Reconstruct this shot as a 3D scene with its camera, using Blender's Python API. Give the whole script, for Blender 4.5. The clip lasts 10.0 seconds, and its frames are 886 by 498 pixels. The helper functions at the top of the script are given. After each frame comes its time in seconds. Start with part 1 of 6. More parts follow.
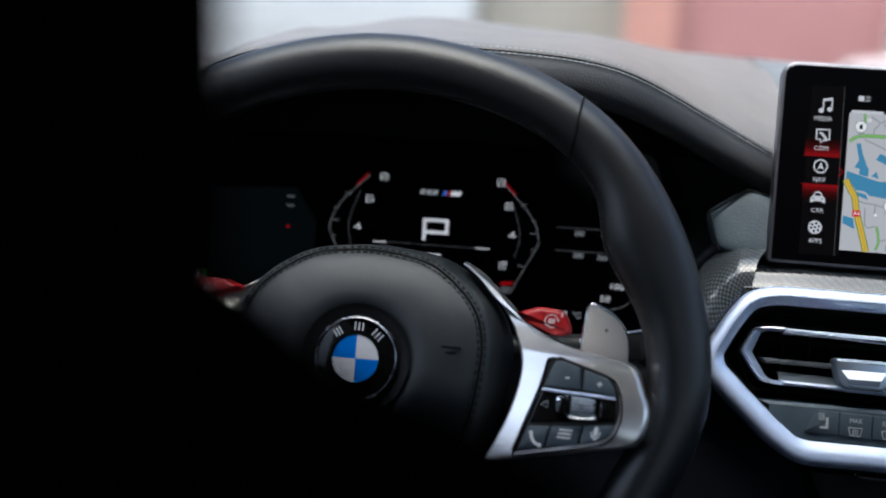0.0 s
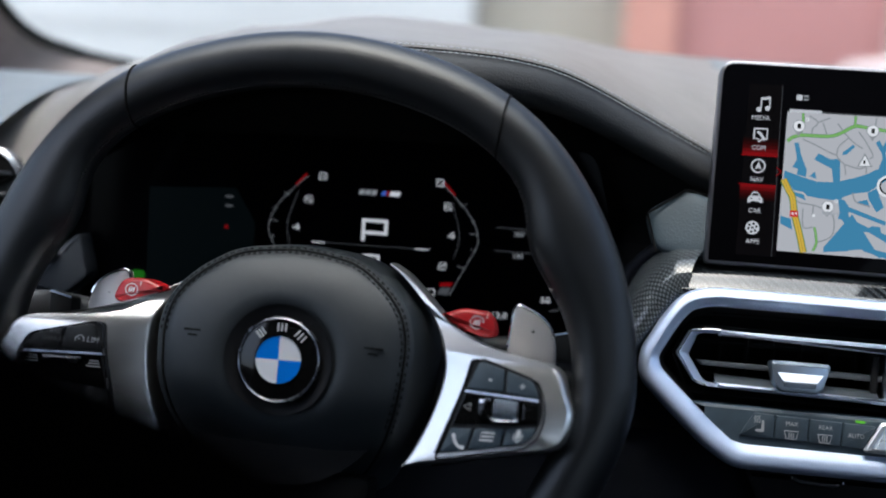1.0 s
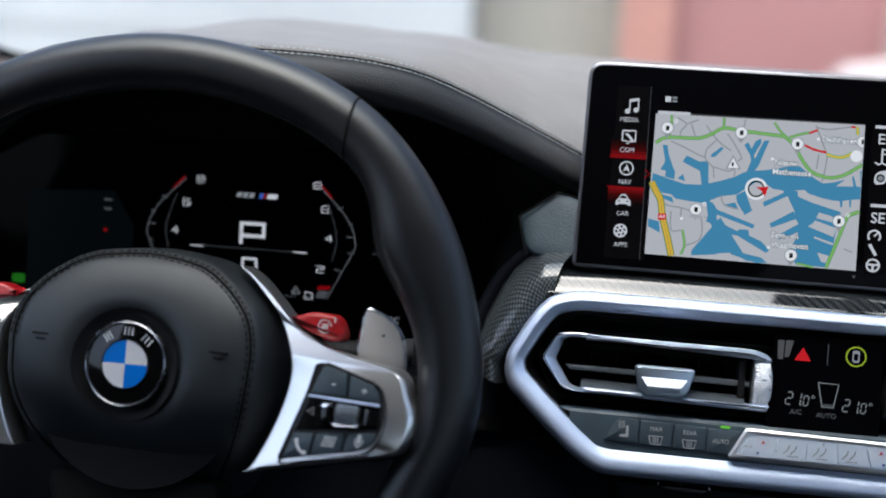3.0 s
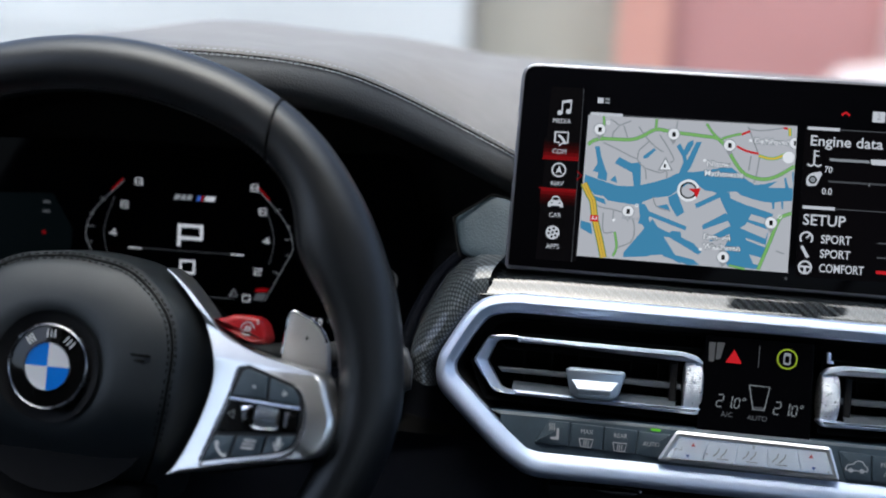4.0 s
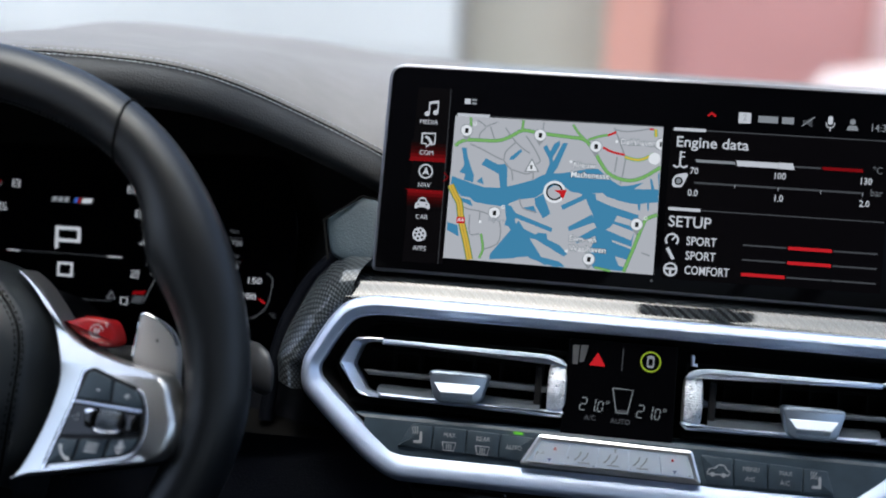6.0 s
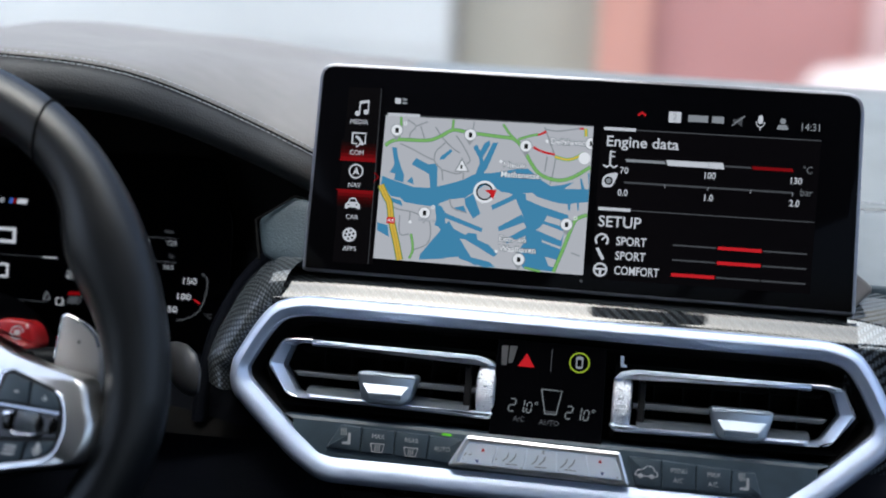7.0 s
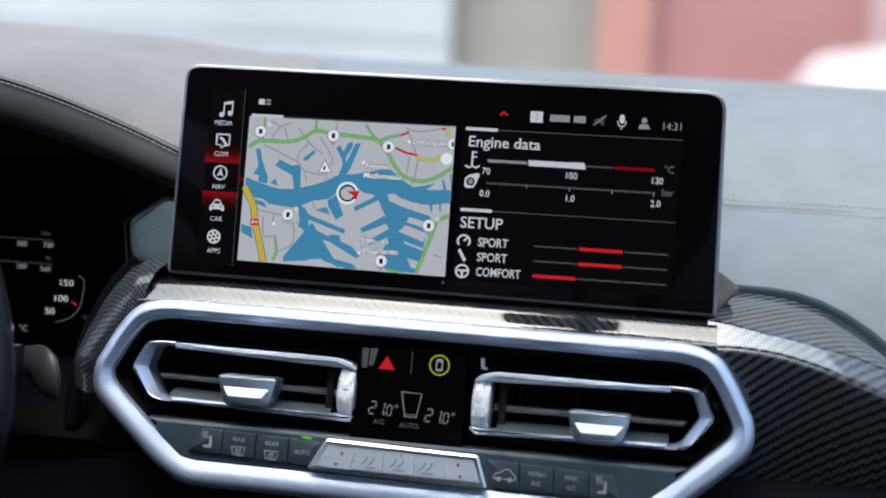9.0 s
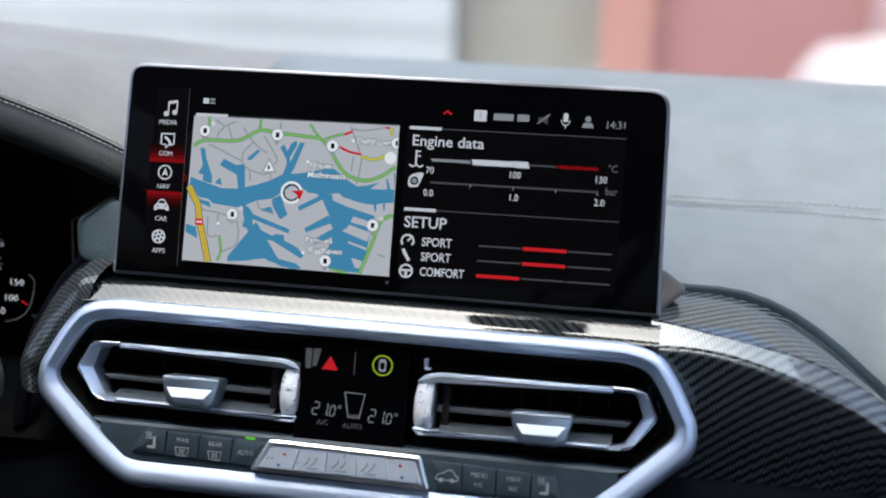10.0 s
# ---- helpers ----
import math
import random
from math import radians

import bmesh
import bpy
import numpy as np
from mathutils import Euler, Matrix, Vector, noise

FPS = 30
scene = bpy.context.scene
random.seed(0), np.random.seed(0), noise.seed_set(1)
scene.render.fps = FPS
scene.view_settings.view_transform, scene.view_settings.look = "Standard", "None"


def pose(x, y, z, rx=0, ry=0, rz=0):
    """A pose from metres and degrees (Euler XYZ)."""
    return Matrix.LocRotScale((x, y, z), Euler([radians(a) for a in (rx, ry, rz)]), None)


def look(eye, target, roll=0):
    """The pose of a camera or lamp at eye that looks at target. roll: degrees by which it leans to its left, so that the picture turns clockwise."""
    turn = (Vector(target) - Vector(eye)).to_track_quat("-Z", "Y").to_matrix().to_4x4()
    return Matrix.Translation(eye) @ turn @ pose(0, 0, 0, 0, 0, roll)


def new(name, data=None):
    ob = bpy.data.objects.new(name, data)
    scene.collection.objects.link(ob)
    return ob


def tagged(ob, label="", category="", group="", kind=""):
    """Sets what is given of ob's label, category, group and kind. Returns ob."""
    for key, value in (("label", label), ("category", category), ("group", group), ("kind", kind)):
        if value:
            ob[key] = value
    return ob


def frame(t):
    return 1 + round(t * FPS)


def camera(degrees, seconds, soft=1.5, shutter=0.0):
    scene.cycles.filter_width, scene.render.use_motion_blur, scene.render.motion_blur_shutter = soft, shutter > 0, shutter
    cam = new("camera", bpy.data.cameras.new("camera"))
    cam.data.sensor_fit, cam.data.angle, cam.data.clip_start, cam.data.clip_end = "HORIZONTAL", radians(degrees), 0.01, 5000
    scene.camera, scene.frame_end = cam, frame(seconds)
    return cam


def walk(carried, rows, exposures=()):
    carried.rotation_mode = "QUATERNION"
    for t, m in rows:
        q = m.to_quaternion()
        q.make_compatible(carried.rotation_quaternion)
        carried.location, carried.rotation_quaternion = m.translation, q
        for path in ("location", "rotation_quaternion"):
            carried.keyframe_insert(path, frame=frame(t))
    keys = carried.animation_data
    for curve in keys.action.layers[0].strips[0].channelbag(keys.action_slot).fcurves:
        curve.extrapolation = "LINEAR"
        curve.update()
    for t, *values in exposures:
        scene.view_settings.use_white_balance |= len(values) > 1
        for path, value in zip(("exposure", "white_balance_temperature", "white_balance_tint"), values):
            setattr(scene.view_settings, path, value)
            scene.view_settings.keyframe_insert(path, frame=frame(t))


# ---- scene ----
# camera: a slider shot across the front of a car's cabin; x to the passenger side, y to the bonnet, z up
EXPOSURE, KELVIN, TINT = 2.06, 6000, 5
cam = camera(36.0, 10.0, soft=1.9)
cam.data.dof.use_dof = True
cam.data.dof.focus_distance = 0.785
cam.data.dof.aperture_fstop = 3.5
PATH = [  # seconds, x, y, z, yaw, pitch, roll
    (0.0, -0.2679, 0.0001, 1.3006, 6.344, -15.015, -2.565),
    (0.5, -0.2466, 0.0064, 1.2999, 6.522, -14.967, -2.526),
    (1.0, -0.2235, 0.0134, 1.2992, 6.725, -14.924, -2.490),
    (1.5, -0.2023, 0.0184, 1.3002, 6.887, -14.943, -2.450),
    (2.0, -0.1789, 0.0236, 1.3016, 7.076, -14.975, -2.400),
    (2.5, -0.1569, 0.0270, 1.3019, 7.281, -14.937, -2.346),
    (4.0, -0.0914, 0.0389, 1.3018, 7.712, -14.704, -2.178),
    (4.5, -0.0712, 0.0427, 1.3012, 7.822, -14.649, -2.143),
    (5.0, -0.0495, 0.0470, 1.3010, 7.904, -14.585, -2.106),
    (5.5, -0.0300, 0.0509, 1.3018, 7.984, -14.560, -2.099),
    (7.0, 0.0307, 0.0655, 1.3049, 8.118, -14.696, -1.983),
    (7.5, 0.0510, 0.0708, 1.3065, 8.220, -14.776, -1.900),
    (8.0, 0.0743, 0.0764, 1.3080, 8.444, -14.907, -1.789),
    (8.5, 0.0966, 0.0815, 1.3105, 8.713, -15.073, -1.645),
    (9.0, 0.1195, 0.0863, 1.3142, 8.984, -15.264, -1.500),
    (9.5, 0.1391, 0.0925, 1.3170, 9.246, -15.482, -1.383),
    (10.0, 0.1560, 0.0976, 1.3195, 9.430, -15.712, -1.272),
]
walk(cam, [(t, pose(x, y, z, 90 + pitch, roll, yaw)) for t, x, y, z, yaw, pitch, roll in PATH], exposures=[(0.0, EXPOSURE, KELVIN, TINT)])

# ---- light: an overcast day through the windscreen, the door windows and the rear window ----
world = bpy.data.worlds.new("overcast_sky")
scene.world = world
world.use_nodes = True
wn, wl = world.node_tree.nodes, world.node_tree.links
sky = wn.new("ShaderNodeTexSky")
sky.sky_type = "NISHITA"
sky.sun_disc = False
sky.sun_elevation, sky.sun_rotation = radians(75), radians(208)
sky.air_density, sky.dust_density, sky.ozone_density = 0.8, 5.5, 0.4
wl.new(sky.outputs[0], wn["Background"].inputs[0])
wn["Background"].inputs[1].default_value = 0.107
sun = new("sun", bpy.data.lights.new("sun", "SUN"))
sun.data.energy, sun.data.angle, sun.data.color = 0.65, radians(72), (0.86, 0.94, 1.0)
sun.matrix_world = look((-0.5, -1.4, 7.0), (0, 0, 0))


# ---- materials ----
def material(name, color=(0.5, 0.5, 0.5), rough=0.5, metal=0.0, coat=0.0, coat_rough=0.03, spec=0.5):
    m = bpy.data.materials.new(name)
    m.use_nodes = True
    b = m.node_tree.nodes["Principled BSDF"]
    b.inputs["Base Color"].default_value = (*color, 1)
    b.inputs["Roughness"].default_value = rough
    b.inputs["Metallic"].default_value = metal
    b.inputs["Coat Weight"].default_value = coat
    b.inputs["Coat Roughness"].default_value = coat_rough
    b.inputs["Specular IOR Level"].default_value = spec
    return m


def bsdf(m):
    return m.node_tree.nodes["Principled BSDF"]


def vary(m, scale, low, high, detail=4, slot="Base Color", coords="Object"):
    """Blend a slot between two values by noise."""
    n, l = m.node_tree.nodes, m.node_tree.links
    co, tex, ramp = n.new("ShaderNodeTexCoord"), n.new("ShaderNodeTexNoise"), n.new("ShaderNodeValToRGB")
    tex.inputs["Scale"].default_value, tex.inputs["Detail"].default_value = scale, detail
    ramp.color_ramp.elements[0].position, ramp.color_ramp.elements[1].position = 0.3, 0.7
    for e, v in zip(ramp.color_ramp.elements, (low, high)):
        e.color = (*v, 1) if isinstance(v, tuple) else (v, v, v, 1)
    l.new(co.outputs[coords], tex.inputs["Vector"])
    l.new(tex.outputs["Fac"], ramp.inputs["Fac"])
    l.new(ramp.outputs["Color"], bsdf(m).inputs[slot])
    return m


def grain(m, scale, strength, distance=0.0004, kind="voronoi"):
    """Fine relief: leather pores or cast plastic."""
    n, l = m.node_tree.nodes, m.node_tree.links
    co, bump = n.new("ShaderNodeTexCoord"), n.new("ShaderNodeBump")
    tex = n.new("ShaderNodeTexVoronoi" if kind == "voronoi" else "ShaderNodeTexNoise")
    tex.inputs["Scale"].default_value = scale
    bump.inputs["Strength"].default_value, bump.inputs["Distance"].default_value = strength, distance
    l.new(co.outputs["Object"], tex.inputs["Vector"])
    l.new(tex.outputs[0], bump.inputs["Height"])
    l.new(bump.outputs["Normal"], bsdf(m).inputs["Normal"])
    return m


def glow(name, color, strength):
    m = material(name, (0.002, 0.002, 0.002), 0.3, spec=0.02)
    bsdf(m).inputs["Emission Color"].default_value = (*color, 1)
    bsdf(m).inputs["Emission Strength"].default_value = strength / 2 ** EXPOSURE
    return m


def carbon_weave(name, tow=0.0018, lacquer=2.1, high=0.04, gloss=0.25, twill=4.0):
    """Twill-woven carbon fibre under clear lacquer, laid along the mesh's UVs in metres."""
    m = material(name, (0.02, 0.02, 0.02), 0.4, 0.0, 1.0, 0.02, gloss)
    bsdf(m).inputs["Coat IOR"].default_value = lacquer
    bsdf(m).inputs["Coat Tint"].default_value = (0.88, 0.95, 1.0, 1)
    n, l = m.node_tree.nodes, m.node_tree.links
    uv, sep = n.new("ShaderNodeUVMap"), n.new("ShaderNodeSeparateXYZ")
    l.new(uv.outputs[0], sep.inputs[0])

    def calc(op, a, b=None):
        k = n.new("ShaderNodeMath")
        k.operation = op
        for i, v in enumerate((a, b)):
            if v is None:
                continue
            if isinstance(v, (int, float)):
                k.inputs[i].default_value = v
            else:
                l.new(v, k.inputs[i])
        return k.outputs[0]

    u, v = calc("DIVIDE", sep.outputs[0], tow), calc("DIVIDE", sep.outputs[1], tow)
    cell = calc("ADD", calc("FLOOR", u), calc("FLOOR", v))
    over = calc("LESS_THAN", calc("FRACT", calc("DIVIDE", cell, twill)), 0.49)
    across = calc("SINE", calc("MULTIPLY", calc("FRACT", u), math.pi))
    along = calc("SINE", calc("MULTIPLY", calc("FRACT", v), math.pi))
    mix = n.new("ShaderNodeMix")
    mix.data_type = "FLOAT"
    l.new(over, mix.inputs[0]), l.new(across, mix.inputs[2]), l.new(along, mix.inputs[3])
    tone = calc("MULTIPLY", calc("POWER", mix.outputs[0], 0.6), calc("ADD", calc("MULTIPLY", over, 0.85), 0.15))
    ramp = n.new("ShaderNodeValToRGB")
    ramp.color_ramp.elements[0].color, ramp.color_ramp.elements[1].color = (0.003, 0.003, 0.0035, 1), (high, high * 1.05, high * 1.08, 1)
    l.new(tone, ramp.inputs["Fac"])
    l.new(ramp.outputs["Color"], bsdf(m).inputs["Base Color"])
    bump = n.new("ShaderNodeBump")
    bump.inputs["Strength"].default_value, bump.inputs["Distance"].default_value = 0.4, 0.0003
    l.new(mix.outputs[0], bump.inputs["Height"])
    l.new(bump.outputs["Normal"], bsdf(m).inputs["Normal"])
    return m


M = {}
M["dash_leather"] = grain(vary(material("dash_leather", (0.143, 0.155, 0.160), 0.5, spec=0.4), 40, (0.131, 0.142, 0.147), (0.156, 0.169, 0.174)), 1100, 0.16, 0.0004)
# dash leather again, tinted warm for the buildings reflected in the hood
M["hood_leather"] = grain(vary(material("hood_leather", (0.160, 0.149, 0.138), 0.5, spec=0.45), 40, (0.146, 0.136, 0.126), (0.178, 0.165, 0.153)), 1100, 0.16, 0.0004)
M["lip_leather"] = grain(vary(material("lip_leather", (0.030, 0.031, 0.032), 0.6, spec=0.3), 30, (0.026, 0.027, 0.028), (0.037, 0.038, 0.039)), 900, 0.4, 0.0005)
M["wheel_leather"] = grain(vary(material("wheel_leather", (0.006, 0.007, 0.0085), 0.37, spec=0.5), 60, (0.005, 0.006, 0.007), (0.0075, 0.0085, 0.0105)), 1400, 0.25, 0.0003)
M["pad_leather"] = grain(vary(material("pad_leather", (0.013, 0.017, 0.020), 0.52, spec=0.5), 50, (0.011, 0.015, 0.018), (0.016, 0.020, 0.023)), 1500, 0.2, 0.0003, "noise")
M["black_plastic"] = grain(vary(material("black_plastic", (0.005, 0.005, 0.0055), 0.6, spec=0.2), 25, (0.004, 0.004, 0.0045), (0.0065, 0.0065, 0.007)), 1500, 0.2, 0.0003, "noise")
M["deep_black"] = vary(material("deep_black", (0.004, 0.004, 0.004), 0.8, spec=0.1), 10, (0.003, 0.003, 0.003), (0.006, 0.006, 0.006))
M["knee_plastic"] = grain(vary(material("knee_plastic", (0.003, 0.004, 0.007), 0.7, spec=0.08), 20, (0.0025, 0.0035, 0.006), (0.004, 0.005, 0.009)), 1200, 0.3, 0.0004)
M["piano_black"] = vary(material("piano_black", (0.004, 0.004, 0.004), 0.08, spec=0.4), 30, 0.06, 0.12, slot="Roughness")
M["screen_glass"] = vary(material("screen_glass", (0.0015, 0.0015, 0.002), 0.06, spec=0.03), 20, 0.05, 0.10, slot="Roughness")
M["satin_silver"] = grain(vary(material("satin_silver", (0.59, 0.68, 0.86), 0.44, 0.85), 200, 0.44, 0.52, slot="Roughness"), 2500, 0.05, 0.0002, "noise")
M["spoke_silver"] = grain(vary(material("spoke_silver", (0.80, 0.79, 0.77), 0.34, 1.0), 150, 0.31, 0.37, slot="Roughness"), 2500, 0.08, 0.0002, "noise")
M["knurled_chrome"] = grain(vary(material("knurled_chrome", (0.82, 0.83, 0.86), 0.3, 1.0), 400, 0.25, 0.38, slot="Roughness"), 1300, 0.9, 0.0006)
M["chrome"] = vary(material("chrome", (0.82, 0.82, 0.84), 0.12, 1.0), 120, 0.09, 0.16, slot="Roughness")
M["housing_silver"] = vary(material("housing_silver", (0.22, 0.22, 0.24), 0.34, 1.0), 120, 0.3, 0.38, slot="Roughness")
M["dark_chrome"] = vary(material("dark_chrome", (0.25, 0.25, 0.26), 0.25, 1.0), 120, 0.2, 0.3, slot="Roughness")
M["tab_metal"] = vary(material("tab_metal", (0.43, 0.50, 0.59), 0.4, 1.0), 120, 0.36, 0.44, slot="Roughness")
M["vent_grey"] = vary(material("vent_grey", (0.035, 0.036, 0.038), 0.4), 60, (0.03, 0.031, 0.033), (0.045, 0.046, 0.048))
M["slat_grey"] = vary(material("slat_grey", (0.095, 0.105, 0.115), 0.38), 60, (0.085, 0.095, 0.105), (0.11, 0.12, 0.13))
M["bar_metal"] = vary(material("bar_metal", (0.69, 0.78, 0.95), 0.38, 0.85), 200, 0.35, 0.42, slot="Roughness")
M["shelf_grey"] = vary(material("shelf_grey", (0.135, 0.155, 0.18), 0.42, 0.8), 120, 0.38, 0.46, slot="Roughness")
M["button_grey"] = grain(vary(material("button_grey", (0.034, 0.051, 0.066), 0.5, spec=0.4), 80, (0.030, 0.045, 0.058), (0.039, 0.058, 0.074)), 2000, 0.15, 0.0002, "noise")
M["sill_slate"] = grain(vary(material("sill_slate", (0.030, 0.047, 0.062), 0.5, spec=0.4), 80, (0.026, 0.041, 0.054), (0.035, 0.054, 0.070)), 2000, 0.15, 0.0002, "noise")
M["switch_black"] = grain(vary(material("switch_black", (0.007, 0.0075, 0.008), 0.5, spec=0.35), 80, (0.006, 0.0065, 0.007), (0.01, 0.0105, 0.011)), 2000, 0.15, 0.0002, "noise")
M["red_paint"] = vary(material("red_paint", (0.3, 0.006, 0.009), 0.4, coat=0.25, coat_rough=0.15, spec=0.3), 60, (0.27, 0.005, 0.008), (0.33, 0.007, 0.01))
M["paddle_metal"] = vary(material("paddle_metal", (0.50, 0.49, 0.48), 0.42, 0.45), 150, 0.36, 0.46, slot="Roughness")
M["stitch"] = vary(material("stitch", (0.34, 0.35, 0.36), 0.8), 300, (0.28, 0.29, 0.3), (0.4, 0.41, 0.42))
M["dark_stitch"] = vary(material("dark_stitch", (0.008, 0.008, 0.009), 0.8), 300, (0.006, 0.006, 0.006), (0.012, 0.012, 0.012))
M["groove"] = material("groove", (0.004, 0.004, 0.004), 0.9, spec=0.1)
M["carbon"] = carbon_weave("carbon", 0.0015, 1.57, 0.032, 0.06)
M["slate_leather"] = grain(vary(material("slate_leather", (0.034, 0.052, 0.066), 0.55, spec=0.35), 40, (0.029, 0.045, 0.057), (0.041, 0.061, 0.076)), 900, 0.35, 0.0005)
# tan stands for light on the wedge, twin of the slate corner pad
M["taupe_leather"] = grain(vary(material("taupe_leather", (0.10, 0.09, 0.08), 0.45, spec=0.4), 40, (0.09, 0.08, 0.072), (0.115, 0.103, 0.093)), 900, 0.3, 0.0004)
M["rocker_silver"] = grain(vary(material("rocker_silver", (0.70, 0.77, 0.86), 0.42, 0.4), 200, 0.38, 0.46, slot="Roughness"), 2500, 0.05, 0.0002, "noise")
M["rocker_face"] = vary(material("rocker_face", (0.60, 0.66, 0.74), 0.32, 0.45, spec=0.6), 160, 0.26, 0.40, slot="Roughness")
# the ledge's carbon with its weave paled to stand for sheen on the wing
M["carbon_wing"] = carbon_weave("carbon_wing", 0.0017, 1.95, 0.12, 0.06)
M["carbon_side"] = carbon_weave("carbon_side", 0.0019, 1.45, 0.085, 0.15, 2.0)
M["emblem_blue"] = material("emblem_blue", (0.01, 0.16, 0.6), 0.2, coat=1.0)
M["emblem_white"] = material("emblem_white", (0.62, 0.63, 0.65), 0.25, coat=1.0)
M["print_white"] = material("print_white", (0.55, 0.56, 0.57), 0.6)
M["print_grey"] = material("print_grey", (0.26, 0.27, 0.275), 0.6)
M["print_soft"] = material("print_soft", (0.33, 0.34, 0.35), 0.6)
M["print_rocker"] = material("print_rocker", (0.17, 0.19, 0.21), 0.6)
M["print_faint"] = material("print_faint", (0.07, 0.072, 0.075), 0.6)
M["lit_white"] = glow("lit_white", (0.95, 0.94, 1.0), 0.54)
M["lit_grey"] = glow("lit_grey", (0.8, 0.82, 0.88), 0.28)
M["lit_segment"] = glow("lit_segment", (0.8, 0.84, 0.88), 0.2)
M["lit_faint"] = glow("lit_faint", (0.8, 0.82, 0.88), 0.15)
M["lit_low"] = glow("lit_low", (0.8, 0.82, 0.9), 0.1)
M["lit_dim"] = glow("lit_dim", (0.8, 0.82, 0.9), 0.07)
M["lit_red"] = glow("lit_red", (0.9, 0.02, 0.03), 0.55)
M["lit_dark_red"] = glow("lit_dark_red", (0.55, 0.006, 0.012), 0.32)
M["lit_red_mid"] = glow("lit_red_mid", (0.5, 0.005, 0.01), 0.2)
M["lit_red_dim"] = glow("lit_red_dim", (0.4, 0.004, 0.008), 0.05)
M["lit_red_faint"] = glow("lit_red_faint", (0.4, 0.006, 0.012), 0.02)
M["lit_red_low"] = glow("lit_red_low", (0.4, 0.004, 0.008), 0.1)
M["lit_panel"] = glow("lit_panel", (0.5, 0.3, 0.55), 0.002)
M["lit_blue"] = glow("lit_blue", (0.1, 0.25, 0.9), 0.4)
M["lit_green"] = glow("lit_green", (0.25, 0.9, 0.05), 0.6)
M["lit_lime"] = glow("lit_lime", (0.5, 0.65, 0.05), 0.5)
M["lit_slate"] = glow("lit_slate", (0.25, 0.5, 0.6), 0.004)
M["lit_green_low"] = glow("lit_green_low", (0.1, 0.8, 0.05), 0.12)
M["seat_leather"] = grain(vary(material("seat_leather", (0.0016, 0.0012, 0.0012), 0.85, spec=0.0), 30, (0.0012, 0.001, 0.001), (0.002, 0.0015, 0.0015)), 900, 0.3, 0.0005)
M["switch_slate"] = grain(vary(material("switch_slate", (0.03, 0.036, 0.043), 0.55, spec=0.3), 40, (0.026, 0.031, 0.038), (0.036, 0.042, 0.05)), 1500, 0.2, 0.0003, "noise")
M["paving"] = grain(vary(material("paving", (0.35, 0.34, 0.33), 0.85), 0.8, (0.28, 0.27, 0.26), (0.42, 0.41, 0.39)), 20, 0.3, 0.004, "noise")
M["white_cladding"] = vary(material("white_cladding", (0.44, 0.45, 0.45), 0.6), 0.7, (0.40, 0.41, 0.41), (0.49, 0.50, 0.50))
M["beige_concrete"] = vary(material("beige_concrete", (0.32, 0.30, 0.255), 0.85), 1.5, (0.285, 0.268, 0.225), (0.355, 0.335, 0.285))
M["red_cladding"] = vary(material("red_cladding", (0.36, 0.165, 0.152), 0.65), 1.0, (0.33, 0.15, 0.137), (0.39, 0.18, 0.167))
M["orange_paint"] = vary(material("orange_paint", (0.42, 0.20, 0.155), 0.6), 1.0, (0.39, 0.185, 0.14), (0.45, 0.215, 0.17))
M["pink_paint"] = vary(material("pink_paint", (0.45, 0.29, 0.275), 0.6), 1.0, (0.42, 0.27, 0.255), (0.48, 0.31, 0.295))
M["pale_stone"] = vary(material("pale_stone", (0.36, 0.34, 0.32), 0.8), 2.0, (0.33, 0.31, 0.29), (0.39, 0.37, 0.345))
M["white_paint"] = vary(material("white_paint", (0.8, 0.8, 0.8), 0.25, coat=1.0), 2.0, (0.78, 0.78, 0.78), (0.82, 0.82, 0.82))
M["clear_glass"] = bpy.data.materials.new("clear_glass")
M["clear_glass"].use_nodes = True
gn, gl = M["clear_glass"].node_tree.nodes, M["clear_glass"].node_tree.links
gn.remove(gn["Principled BSDF"])
see, shine, both = gn.new("ShaderNodeBsdfTransparent"), gn.new("ShaderNodeBsdfGlossy"), gn.new("ShaderNodeMixShader")
see.inputs[0].default_value = (0.94, 0.96, 0.95, 1)
shine.inputs["Roughness"].default_value = 0.0
both.inputs[0].default_value = 0.03
gl.new(see.outputs[0], both.inputs[1]), gl.new(shine.outputs[0], both.inputs[2]), gl.new(both.outputs[0], gn["Material Output"].inputs[0])
M["map_land"] = glow("map_land", (0.60, 0.585, 0.615), 0.72)
M["map_water"] = glow("map_water", (0.085, 0.31, 0.52), 0.68)
M["map_green"] = glow("map_green", (0.27, 0.55, 0.16), 0.72)
M["map_verge"] = glow("map_verge", (0.13, 0.34, 0.10), 0.7)
M["map_halo"] = glow("map_halo", (0.16, 0.17, 0.19), 0.7)
M["map_road"] = glow("map_road", (0.34, 0.34, 0.36), 0.8)
M["map_yellow"] = glow("map_yellow", (0.8, 0.52, 0.07), 0.75)
M["map_ochre"] = glow("map_ochre", (0.45, 0.3, 0.05), 0.8)
M["map_text"] = glow("map_text", (0.45, 0.45, 0.48), 0.8)
M["map_pin"] = glow("map_pin", (0.9, 0.88, 0.9), 0.82)
M["map_black"] = glow("map_black", (0.02, 0.02, 0.02), 0.3)


# ---- building helpers ----
MM = 0.001


def finish(bm, smooth=None):
    bmesh.ops.recalc_face_normals(bm, faces=bm.faces)
    if smooth is not None:
        for f in bm.faces:
            f.smooth = True
        for e in bm.edges:
            if len(e.link_faces) == 2 and e.calc_face_angle(0) > radians(smooth):
                e.smooth = False
    return bm


